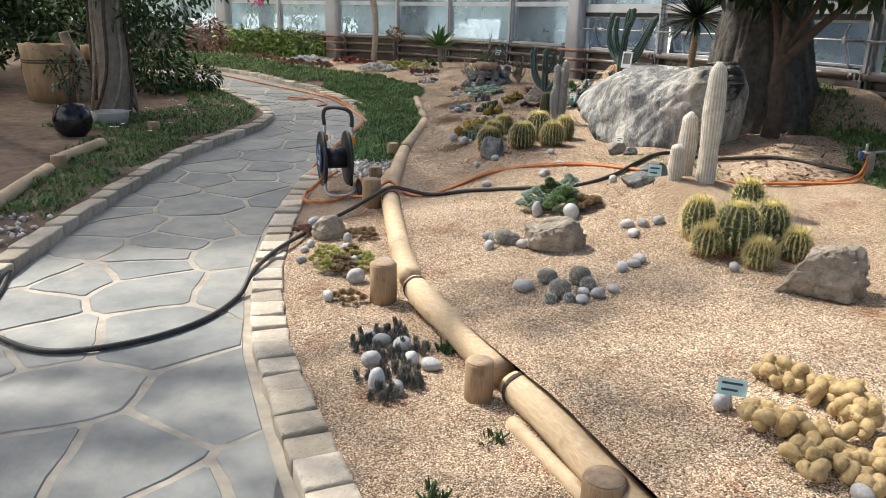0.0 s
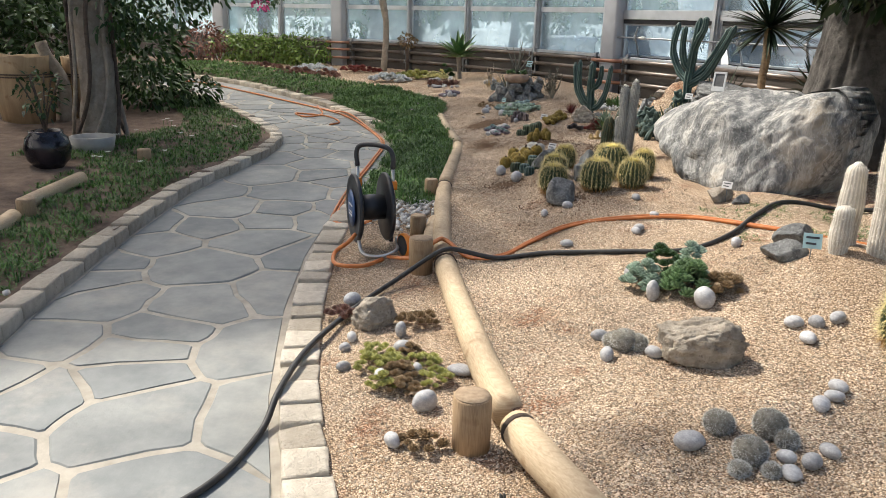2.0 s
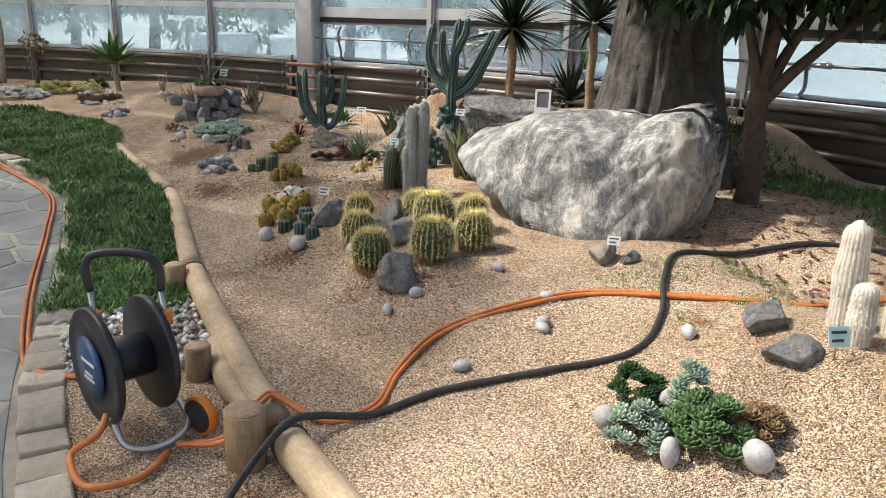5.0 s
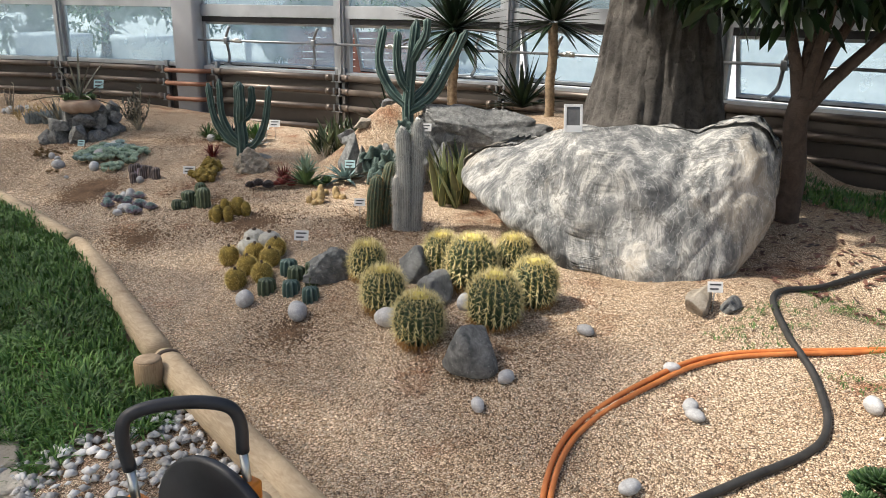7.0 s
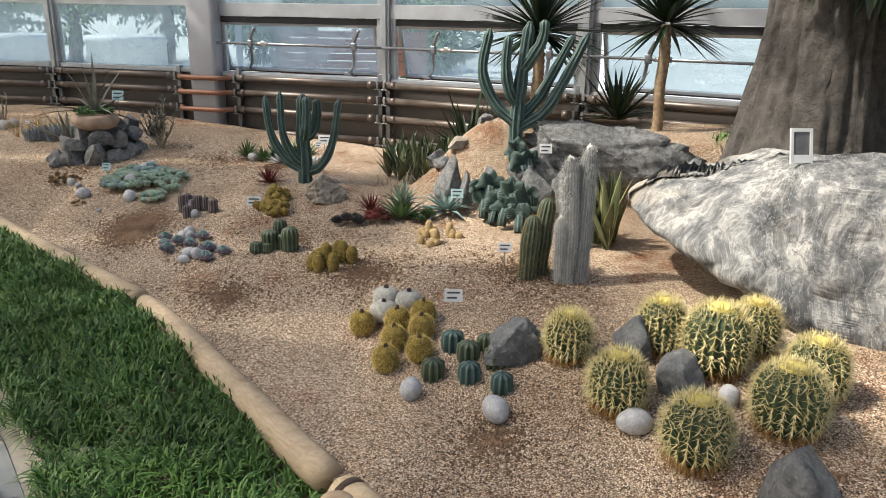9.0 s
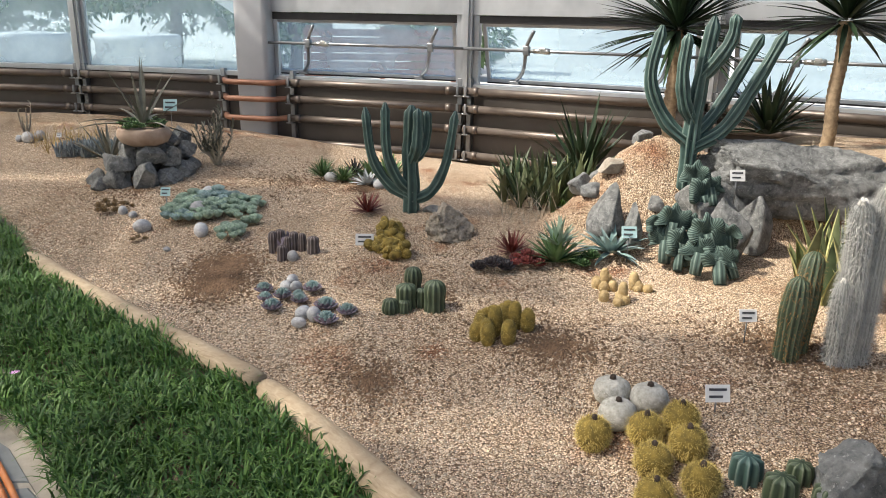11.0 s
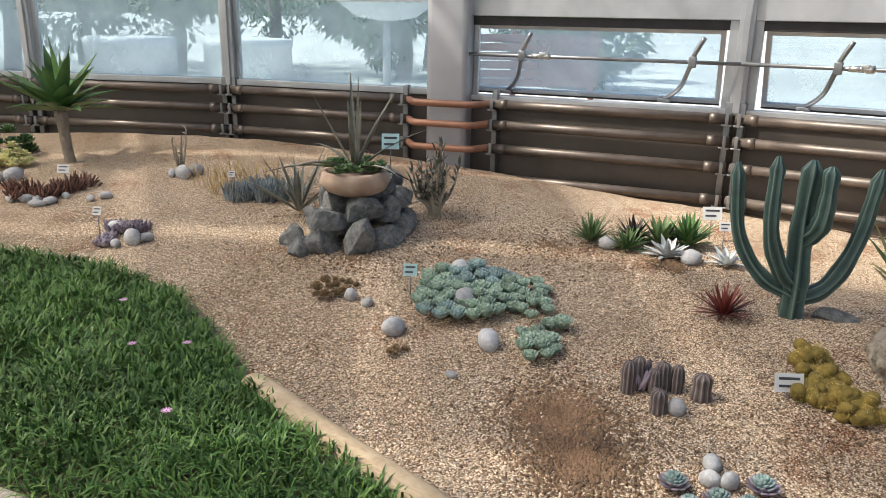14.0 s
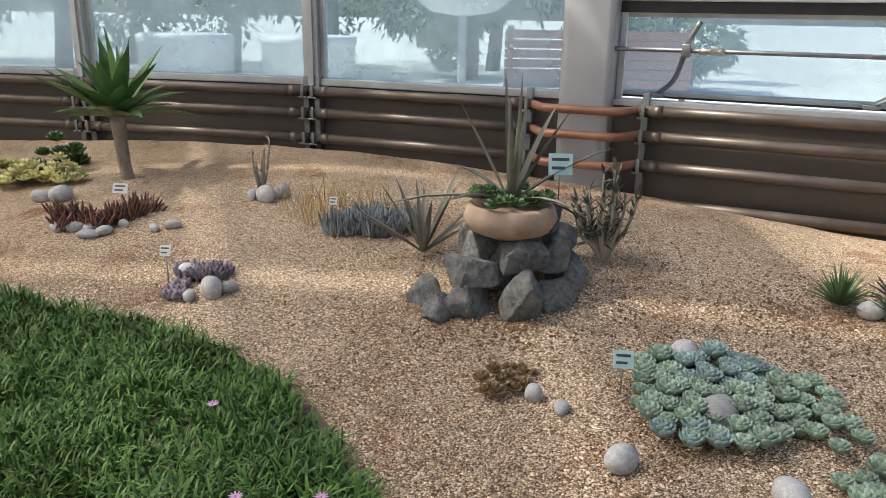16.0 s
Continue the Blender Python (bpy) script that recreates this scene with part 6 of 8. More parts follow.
# large rosette mat and neighbours
for k, (x, y, w, d, n, mat, h) in enumerate(((0.58, 12.34, 0.50, 0.50, 80, PALESUCC, 0.05), (0.72, 12.42, 0.36, 0.36, 34, BLUESUCC, 0.06), (0.42, 12.30, 0.24, 0.24, 22, BLUESUCC, 0.03), (0.78, 12.20, 0.24, 0.26, 24, PALESUCC, 0.04), (0.68, 12.0, 0.17, 0.15, 10, PALESUCC, 0.03), (0.62, 11.85, 0.12, 0.1, 5, PALESUCC, 0.01), (0.50, 11.86, 0.1, 0.08, 3, PALESUCC, 0.01), (0.44, 11.77, 0.19, 0.14, 8, PALESUCC, 0.02), (0.66, 12.58, 0.26, 0.14, 14, PALESUCC, 0.03))):
    rosettes(x, y, w, d, n, 0.054, mat, "rosette_mat", "spreading mat of pale blue-green rosettes" if n > 20 else "few pale green rosettes beside the mat", 170 + k, 3, h, 0.6, fat=0.2, pack=0.92, low=0.66, broad=0.66)
rosettes(0.62, 12.35, 0.42, 0.4, 10, 0.03, PINKSUCC, "withered_rosettes", "withered reddish rosettes within the pale mat", 182, 3, 0.03)
rosettes(0.19, 12.9, 0.26, 0.13, 22, 0.034, BROWNBUD, "bud_succulent", "brown-green bud-like succulents on gravel", 36, 3, 0.04, 1.0)
rosettes(0.06, 12.2, 0.08, 0.05, 5, 0.022, BROWNBUD, "bud_succulent", "tiny brown dried rosettes on gravel", 37, 2, 0.01)
fingers(-0.24, 14.5, 0.34, 240, 0.06, 0.022, PURPSUCC, "purple_succulent", "purple-grey stubby succulent clumps", 38, 0.5)
for k, (x, y) in enumerate(((0.44, 14.48), (0.53, 14.40), (0.61, 14.34), (0.70, 14.30), (0.60, 14.47))):
    fingers(x, y, 0.2, 120, 0.13, 0.011, CHALK, "blue_chalk_sticks", "blue-grey chalk stick succulents", 139 + k, 0.3)
fingers(-0.43, 14.38, 0.2, 120, 0.05, 0.022, PURPSUCC, "purple_succulent", "purple-grey stubby succulent clumps", 138, 0.5)
fingers(-0.46, 15.5, 0.56, 300, 0.12, 0.013, PINKSUCC, "red_brown_succulent", "reddish brown branching succulent", 40, 0.45)
rosettes(-0.69, 16.66, 0.26, 0.2, 12, 0.07, YELLOWLEAF, "yellow_succulent", "pale yellow variegated leafy plant on gravel", 41, 2, 0.10, pack=0.7)
rosettes(-0.47, 16.53, 0.22, 0.18, 10, 0.065, YELLOWLEAF, "yellow_succulent", "pale yellow variegated leafy plant on gravel", 141, 2, 0.12, pack=0.7)
rosettes(-0.42, 16.9, 0.34, 0.3, 14, 0.09, DARKSUCC, "dark_rosettes", "dark green succulent rosettes on gravel", 42, 3, 0.2)
for k, (x, y, w, d, n, mat, lab) in enumerate(((-3.6, 17.75, 0.9, 0.6, 34, PINKSUCC, "rosy succulents in the far bed"), (-2.9, 17.45, 0.6, 0.5, 22, PINKSUCC, "rosy brown succulents in the far bed"), (-3.3, 18.5, 1.0, 0.6, 30, WHITESUCC, "silver succulents in the far bed"), (-1.5, 16.6, 0.8, 0.5, 34, WHITESUCC, "silver grey succulents in the far bed"), (-0.95, 17.0, 0.9, 0.5, 30, SEDUM, "yellow-green sedum in the far bed"), (-2.3, 18.6, 0.9, 0.5, 24, REDSUCC, "dark red succulents in the far bed"), (-4.6, 18.9, 1.0, 0.6, 28, PINKSUCC, "rosy succulents in the far bed"))):
    rosettes(x, y, w, d, n, 0.085, mat, "far_succulents", lab, 50 + k, 3, 0.1)

# agaves, yuccas, sansevierias
sn = thing("snake_plant", "dense clump of dark banded snake plants", "plant", at=at_land(2.33, 10.88))
for k in range(24):
    a, q = k * 2.4, 0.30 * math.sqrt(k / 24)
    ob = part("leaves", blades("leaves", np.tile([math.cos(a) * q, math.sin(a) * q, 0], (8, 1)), np.random.default_rng(k).normal(0, 0.28, (8, 3)) + [0, 0, 1], np.random.default_rng(k + 9).uniform(0.2, 0.46, 8), 0.042, SANSEV, 0.14, 5, 0.5, tipw=0.03), SANSEV, sn)
sn2 = thing("snake_plant", "yellow-edged snake plants beside the boulder", "plant", at=at_land(1.82, 8.82))
for k in range(9):
    rg = np.random.default_rng(k + 70)
    a, q = k * 2.4, 0.14 * math.sqrt(k / 9)
    b, w_ = np.tile([math.cos(a) * q, math.sin(a) * q, 0], (5, 1)), rg.normal(0, 0.26, (5, 3)) + [0, 0, 1]
    ln_ = rg.uniform(0.26, 0.5, 5)
    part("leaves", blades("leaves", b, w_, ln_, 0.05, SANSEV, 0.08, 5, 0.5, tipw=0.03), SANSEV, sn2)
    part("pale_margins", blades("pale_margins", b + [0.004, 0.004, -0.002], w_, ln_, 0.060, SANSEDGE, 0.08, 5, 0.5, tipw=0.03), SANSEDGE, sn2)
leaf_star(3.0, 11.05, 46, 0.62, 0.05, YUCCA, "dark_agave", "dark green spiky agave against the wall", 61, 0.75, 0.6, 0.25, dz=0.05, category="agave")
leaf_star(3.7, 10.0, 40, 0.5, 0.045, YUCCA, "dark_agave", "dark green spiky agave against the wall", 62, 0.75, 0.6, 0.25, dz=0.05, category="agave")


def yucca(x, y, z0, ztop, r, n, ln, seed):
    t = thing("yucca", "tall yucca with dark sword leaves on a fibrous trunk", "yucca", "yuccas by the wall", at=pose(x, y, z0 - 0.04))
    bm = bmesh.new()
    h = ztop - z0
    pts = [Vector((0.006 * math.sin(j * 0.3), 0.006 * math.cos(j * 0.3), h * j / 40)) for j in range(41)]
    tube(bm, pts, [r * (1.5 - 0.5 * min(j / 5, 1)) * (1.0 if j % 2 else 0.88) for j in range(41)], 14)
    part("trunk", bm, FIBRE, t)
    rg = np.random.default_rng(seed)
    a, el = np.arange(n) * 2.39996, rg.uniform(-0.5, 1.5, n)
    way = np.stack([np.cos(a) * np.cos(el), np.sin(a) * np.cos(el), np.sin(el)], 1)
    part("crown", blades("crown", way * 0.04 + [0, 0, h], way, ln * rg.uniform(0.8, 1.1, n), 0.035, YUCCA, 0.12, 4, 0.5, tipw=0.03), YUCCA, t)


yucca(3.3, 10.55, 0.7, 1.72, 0.05, 150, 0.62, 63)
yucca(3.58, 9.55, 0.9, 1.80, 0.045, 120, 0.5, 64)

# agave in the clay bowl on the stones
bowl = thing("clay_bowl", "sandy clay bowl planted with small succulents", "pot", at=pose(0.68, 13.46, 0.76))
bm = bmesh.new()
lathe(bm, [(0.10, 0), (0.17, 0.03), (0.2, 0.08), (0.185, 0.13), (0.165, 0.14), (0.15, 0.12), (0.02, 0.115)], 32, wobble=0.03)
part("bowl", bm, CLAY, bowl)
rnd = random.Random(4)
rows = []
for _ in range(26):
    a, q = rnd.uniform(0, 6.28), 0.16 * math.sqrt(rnd.random())
    rows += rosette_leaves(rnd, (math.cos(a) * q, math.sin(a) * q, 0.14 + 0.03 * rnd.random()), 0.045, 2)
part("planting", plump("planting", rows, MIDSUCC), MIDSUCC, bowl)
ag = thing("agave", "grey agave with long narrow twisted leaves in a bowl", "agave", at=pose(0.68, 13.46, 0.89))
leaf_star(0, 0, 15, 0.54, 0.030, AGAVE, "", "", 65, 0.82, 0.72, 0.42, parent=ag, cup=0.8)
leaf_star(0.60, 13.97, 14, 0.42, 0.03, AGAVE, "spiky_aloe", "slim dark spiky aloe by the stone pile", 66, 0.85, 0.4, 0.05, dz=0.02, category="aloe", cup=0.7)
leaf_star(-0.17, 16.28, 30, 0.52, 0.12, GREENAGAVE, "", "", 67, 0.78, 0.6, 0.18, parent=(tree_ag := thing("green_agave", "fresh green agave rosette on a short stem", "agave", at=pose(-0.17, 16.28, 0.98))), cup=0.5)
bm = bmesh.new()
tube(bm, smooth_line([(0.05, 0.02, -0.5), (0.02, 0.02, -0.25), (0, 0, 0.03)], 5), [0.06, 0.05, 0.045, 0.042, 0.04, 0.04, 0.042, 0.04, 0.045, 0.05, 0.05], 12, True, 0.1)
part("stem", bm, PALEBARK, tree_ag)


def twiggy(x, y, w, h, seed, name, label, mat, leafmat, n=14, leaves=260, leaf=0.05):
    t = thing(name, label, "shrub", at=at_land(x, y, -0.02))
    rnd = random.Random(seed)
    tips = []
    for k in range(n):
        a = k * 2.4
        q = w * 0.5 * rnd.uniform(0.25, 1.0)
        top = Vector((math.cos(a) * q, math.sin(a) * q, h * rnd.uniform(0.55, 1.0)))
        pts = smooth_line([(0, 0, 0), (top.x * 0.3, top.y * 0.3, h * 0.2), (top.x * 0.75, top.y * 0.75, top.z * 0.6), top], 4)
        bm = bmesh.new()
        tube(bm, pts, [0.014 - 0.0008 * i for i in range(len(pts))], 7)
        part("stem", bm, mat, t)
        tips += pts[5:]
    rg = np.random.default_rng(seed)
    pick = rg.integers(0, len(tips), leaves)
    b = np.array([tips[i][:] for i in pick])
    part("leaves", blades("leaves", b, rg.normal(0, 0.6, (leaves, 3)) + [0, 0, 0.9], leaf, leaf * 0.22, leafmat, 0.1, 3, 0.4), leafmat, t)


twiggy(1.24, 13.42, 0.34, 0.46, 1, "grey_shrub", "grey-leaved twiggy shrub in gravel", DRYLEAF, AGAVE, 16, 340, 0.075)
twiggy(0.38, 15.35, 0.14, 0.34, 2, "dry_shrub", "bare pale upright stems among pebbles", PALEBARK, DRYLEAF, 5, 40)
dg = np.random.default_rng(5)
dr = thing("dry_grass", "tuft of dry straw-coloured stalks", "grass", at=at_land(0.55, 14.75))
part("stalks", blades("stalks", np.concatenate([dg.uniform(-0.25, 0.25, (160, 2)), np.zeros((160, 1))], 1), dg.normal(0, 0.4, (160, 3)) + [0, 0, 1.2], dg.uniform(0.15, 0.36, 160), 0.005, DRYGRASS, 0.3, 3), DRYGRASS, dr)
dr = thing("dry_grass", "sparse dry stalks among snake plants", "grass", at=at_land(1.95, 10.7))
part("stalks", blades("stalks", np.concatenate([dg.uniform(-0.25, 0.25, (90, 2)), np.zeros((90, 1))], 1), dg.normal(0, 0.7, (90, 3)) + [0, 0, 1.0], dg.uniform(0.15, 0.36, 90), 0.004, DRYLEAF, 0.3, 3), DRYLEAF, dr)

# ---- pebbles ----
PEBS = []
for k in range(5):
    bm = bmesh.new()
    bmesh.ops.create_icosphere(bm, subdivisions=3, radius=0.5)
    for v in bm.verts:
        v.co *= 1 + 0.12 * noise.noise(v.co * 2 + Vector((k * 5, 0, 0)))
    PEBS.append(finish(bm, "pebble", PEBBLE))


def pebbles(group, rows, label="smooth pale grey river pebble lying on gravel"):
    for k, (x, y, w, h) in enumerate(rows):
        s = (w, w * (0.72 if h < w else 0.9), h)
        ob = part("pebble", PEBS[(k * 3 + int(x * 100)) % 5], PEBBLE, at=at_land(x, y, h * 0.36, (k * 71) % 180, s))
        tagged(ob, label, "pebble", group)


pebbles("pebbles by the pitted rock", [(0.3, 4.79, 0.09, 0.06), (0.29, 4.58, 0.085, 0.07), (0.5, 4.57, 0.08, 0.06), (0.66, 5.21, 0.075, 0.12), (0.87, 5.02, 0.115, 0.12), (0.88, 5.45, 0.1, 0.09), (0.62, 5.51, 0.1, 0.1)])
pebbles("pebbles on the open gravel", [(1.18, 4.7, 0.09, 0.06), (1.19, 4.57, 0.1, 0.055), (1.27, 4.67, 0.075, 0.065), (1.37, 4.68, 0.09, 0.06), (1.14, 4.18, 0.09, 0.055), (1.09, 4.11, 0.08, 0.05), (1.01, 4.05, 0.09, 0.06), (1.62, 4.0, 0.06, 0.06), (1.06, 2.55, 0.085, 0.08), (1.3, 2.0, 0.08, 0.06)])
pebbles("pebbles by the grey ball cacti", [(0.44, 3.85, 0.115, 0.075), (0.72, 3.64, 0.095, 0.045), (0.74, 3.73, 0.07, 0.05), (0.81, 3.69, 0.085, 0.06), (0.9, 3.75, 0.08, 0.05)])
pebbles("pebbles in the strip", [(-0.327, 3.275, 0.1, 0.085), (-0.139, 3.301, 0.095, 0.075), (-0.046, 3.253, 0.105, 0.065), (-0.28, 3.035, 0.08, 0.12), (-0.187, 3.0, 0.085, 0.07), (-0.296, 3.51, 0.1, 0.07), (-0.193, 3.47, 0.12, 0.07), (-0.365, 3.575, 0.08, 0.06), (-0.941, 4.80, 0.075, 0.055), (-0.933, 5.10, 0.07, 0.06), (-0.658, 4.94, 0.1, 0.085), (-0.679, 5.15, 0.065, 0.09), (-0.576, 4.72, 0.055, 0.07), (-0.533, 4.41, 0.12, 0.1), (-0.75, 4.67, 0.08, 0.06), (-0.37, 4.74, 0.13, 0.05), (-0.988, 5.60, 0.12, 0.08), (-0.659, 4.118, 0.08, 0.065), (-0.96, 5.01, 0.06, 0.05)])
pebbles("pebbles by the barrel cacti", [(0.088, 8.45, 0.095, 0.1), (0.2, 8.09, 0.135, 0.1), (0.42, 7.62, 0.13, 0.1), (0.745, 7.44, 0.085, 0.09), (0.965, 6.88, 0.085, 0.05), (0.46, 6.86, 0.08, 0.06), (0.29, 6.84, 0.07, 0.06), (0.986, 6.445, 0.07, 0.05), (0.84, 6.26, 0.08, 0.05), (0.81, 6.22, 0.08, 0.045), (0.35, 6.16, 0.085, 0.05), (1.31, 5.8, 0.085, 0.07)])
pebbles("pebbles in the middle bed", [(0.144, 10.554, 0.085, 0.07), (0.163, 10.492, 0.075, 0.08), (0.085, 10.505, 0.07, 0.055), (0.313, 10.90, 0.08, 0.06), (0.25, 10.867, 0.065, 0.06), (0.282, 10.82, 0.065, 0.06), (0.474, 11.14, 0.07, 0.07), (1.62, 12.37, 0.1, 0.08), (1.74, 11.92, 0.145, 0.085), (0.1, 11.9, 0.05, 0.03)])
pebbles("pebbles in the far bed", [(0.15, 12.35, 0.115, 0.09), (0.35, 11.96, 0.12, 0.095), (0.2, 12.77, 0.06, 0.07), (0.22, 12.66, 0.07, 0.045), (-0.341, 14.25, 0.1, 0.11), (-0.26, 14.24, 0.08, 0.06), (-0.428, 14.28, 0.08, 0.055), (-0.36, 14.5, 0.1, 0.09), (0.65, 14.33, 0.11, 0.09), (0.35, 15.22, 0.13, 0.11), (0.45, 15.21, 0.1, 0.1), (0.3, 15.3, 0.08, 0.07), (-0.676, 16.2, 0.13, 0.09), (-0.573, 16.14, 0.16, 0.11), (-0.715, 15.56, 0.08, 0.06), (-0.63, 15.49, 0.09, 0.06), (-0.57, 15.44, 0.1, 0.05), (-0.60, 15.345, 0.12, 0.05), (-0.52, 15.34, 0.1, 0.055), (-0.30, 15.2, 0.07, 0.05), (-0.21, 15.17, 0.09, 0.06), (-0.466, 15.52, 0.08, 0.08), (-0.41, 15.38, 0.06, 0.05), (0.50, 12.28, 0.13, 0.13), (0.73, 12.58, 0.11, 0.12)])

# white river pebbles beside the reel
def grains(name, pts, size, mat, seed, label, category, squash=0.7):
    rg = np.random.default_rng(seed)
    n = len(pts)
    oct_ = np.array([(1, 0, 0), (-1, 0, 0), (0, 1, 0), (0, -1, 0), (0, 0, 1), (0, 0, -1)], float)
    f = np.array([(0, 2, 4), (2, 1, 4), (1, 3, 4), (3, 0, 4), (2, 0, 5), (1, 2, 5), (3, 1, 5), (0, 3, 5)])
    s = size * rg.uniform(0.55, 1.3, (n, 1, 1)) * rg.uniform(0.7, 1.2, (n, 1, 3)) * [1, 1, squash]
    a = rg.uniform(0, 6.28, n)
    v = oct_[None] * s + rg.normal(0, 0.14, (n, 6, 3)) * s
    c, sn_ = np.cos(a)[:, None], np.sin(a)[:, None]
    v = np.stack([v[..., 0] * c - v[..., 1] * sn_, v[..., 0] * sn_ + v[..., 1] * c, v[..., 2]], -1) + np.asarray(pts)[:, None]
    me = raw(name, v.reshape(-1, 3).tolist(), (np.arange(n)[:, None, None] * 6 + f[None]).reshape(-1, 3).tolist(), mat, squash < 0.9 and size > 0.02)
    return tagged(new(name, me), label, category, kind="stuff")


rg = np.random.default_rng(12)
pts = []
while len(pts) < 420:
    x, y = rg.uniform(-1.22, -0.45), rg.uniform(7.0, 7.85)
    if x > line_x(EDGE_LINE, y) - 0.06 or x < line_x(KERB_RIGHT, y) + 0.1 or (y < 7.2 and x < -0.85):
        continue
    pts.append((x, y, land(x, y) + rg.uniform(0.0, 0.03)))
grains("white_pebbles", pts, 0.026, WHITEPEB, 1, "loose white and grey river pebbles beside the verge", "pebbles")
pts = []
while len(pts) < 160:
    x, y = rg.uniform(-3.6, -3.0), rg.uniform(4.2, 5.6)
    pts.append((x, y, land(x, y) + rg.uniform(0.0, 0.03)))
grains("white_pebbles", pts, 0.026, WHITEPEB, 2, "loose white pebbles beside the kerb", "pebbles")

# ---- hoses ----
def hose(name, pts, r, mat, label, dz=0.0):
    bm = bmesh.new()
    line = smooth_line([(p[0], p[1], (p[2] if len(p) > 2 else land(p[0], p[1]) + r + dz)) for p in pts], 8)
    tube(bm, line, r, 10)
    return tagged(part(name, bm, mat), label, "hose")


hose("black_hose", [(-2.9, 4.9, 0.03), (-2.72, 4.4), (-2.52, 3.85), (-2.24, 3.6), (-1.95, 3.5), (-1.62, 3.63), (-1.36, 3.92), (-1.24, 4.3), (-1.2, 4.55, 0.05), (-1.14, 5.0, 0.06), (-0.95, 5.5, 0.09), (-0.72, 5.86, 0.15), (-0.52, 6.02, 0.25), (-0.42, 6.06, 0.28), (-0.32, 6.08, 0.26), (-0.1, 6.06), (0.19, 6.06), (0.62, 5.94), (1.03, 5.85), (1.36, 6.03), (1.62, 6.3), (1.9, 6.5), (2.3, 6.45), (2.75, 6.3), (3.1, 6.0), (3.35, 5.75)], 0.0155, HOSE, "thick black rubber hose lying across path and bed")
for k, off in enumerate((0.0, 0.03)):
    hose("orange_hose", [(-0.83, 6.3, 0.14), (-0.66, 6.2 + off, 0.17), (-0.5, 6.26 + off, 0.27), (-0.43, 6.28 + off, 0.265), (-0.28, 6.12 + off), (-0.07, 6.1 + off), (0.13, 6.31 + off), (0.41, 6.44 + off), (0.83, 6.43 + off), (1.24, 6.35 + off), (1.75, 6.0 + off), (2.2, 5.75 + off), (2.8, 5.6 + off), (3.12, 5.65 + off, 0.5 + off), (3.25, 5.78, 0.62 + 0.03 * k)], 0.011, ORANGE, "thin orange hose snaking over the gravel")
    hose("orange_hose", [(-1.0, 6.95, 0.22), (-1.18, 7.18 + off), (-1.33, 7.3 + off), (-1.39 + off, 7.7), (-1.36 + off, 8.6), (-1.26 + off, 9.8), (-1.22 + off, 10.9), (-1.5 + off, 11.9), (-1.9 + off, 12.9), (-2.3 + off, 13.5), (-3.1 + off, 14.4), (-4.1 + off, 15.5), (-5.2 + off, 16.6), (-6.6, 17.2 + off)], 0.012, ORANGE, "thin orange hose lying along the path edge")
hose("orange_hose", [(-2.5, 13.9), (-2.3, 13.1), (-2.5, 12.8), (-2.7, 13.1), (-2.2, 12.9), (-1.95, 12.4), (-2.05, 12.15)], 0.012, ORANGE, "loose loop of orange hose on the path")

# standpipe tap
tap = thing("garden_tap", "metal standpipe tap with blue hose fitting", "tap", at=pose(3.28, 5.8, land(3.28, 5.8) - 0.02))
bm = bmesh.new()
lathe(bm, [(0.03, 0), (0.03, 0.2), (0.024, 0.21), (0.024, 0.23)], 14)
part("standpipe", bm, CONCRETE, tap)
bm = bmesh.new()
tube(bm, [(-0.08, 0, 0.22), (0.0, 0, 0.22), (0.09, 0, 0.23), (0.13, 0, 0.25)], 0.014, 10)
tube(bm, [(-0.045, 0, 0.23), (-0.045, 0, 0.29)], 0.011, 8)
part("spout", bm, CHROME, tap)
bm = bmesh.new()
tube(bm, [(-0.085, 0, 0.23), (-0.085, 0, 0.17)], 0.022, 12)
part("hose_fitting", bm, BLUEPL, tap, "blue hose fitting")

# ---- hose reel ----
reel = thing("hose_reel", "black plastic hose reel cart with orange fittings", "hose reel", at=pose(-0.96, 6.58, land(-0.96, 6.58)) @ pose(0, 0, 0, 0, 0, 18))


def disc(xc, r, name):
    bm = bmesh.new()
    lathe(bm, [(r * 0.96, -0.016), (r, -0.008), (r, 0.008), (r * 0.96, 0.016), (r * 0.88, 0.010), (r * 0.5, 0.012), (r * 0.46, 0.022), (0.02, 0.022)], 40)
    bmesh.ops.transform(bm, matrix=pose(xc, 0, 0.30, 0, -90 if xc < 0 else 90, 0), verts=bm.verts)
    return part(name, bm, BLACKPL, reel)


left = disc(-0.12, 0.24, "side_disc")
disc(0.10, 0.24, "side_disc")
bm = bmesh.new()
lathe(bm, [(0.13, 0), (0.05, 0.004), (0.02, 0.004)], 28)
bmesh.ops.transform(bm, matrix=pose(-0.144, 0, 0.30, 0, -90, 0), verts=bm.verts)
part("sticker", bm, BLUEPL, left, "blue and white maker's sticker")
bm = bmesh.new()
for z, w in ((0.02, 0.1), (-0.03, 0.06), (-0.05, 0.08)):
    box(bm, (-0.152, -w * 0.6, 0.30 + z), (-0.1495, w * 0.6, 0.312 + z))
part("sticker_bars", bm, WHITE, left, "white illegible print bars", smooth=False)
bm = bmesh.new()
tube(bm, [(-0.11, 0, 0.30), (0.09, 0, 0.30)], 0.09, 20)
part("drum", bm, BLACKPL, reel)
for x in (0.13, -0.16):
    bm = bmesh.new()
    box(bm, (x - 0.015, -0.05, 0.05), (x + 0.015, 0.09, 0.47), None, 0.012)
    part("side_plate", bm, BLACKPL, reel) if x > 0 else bm.free()
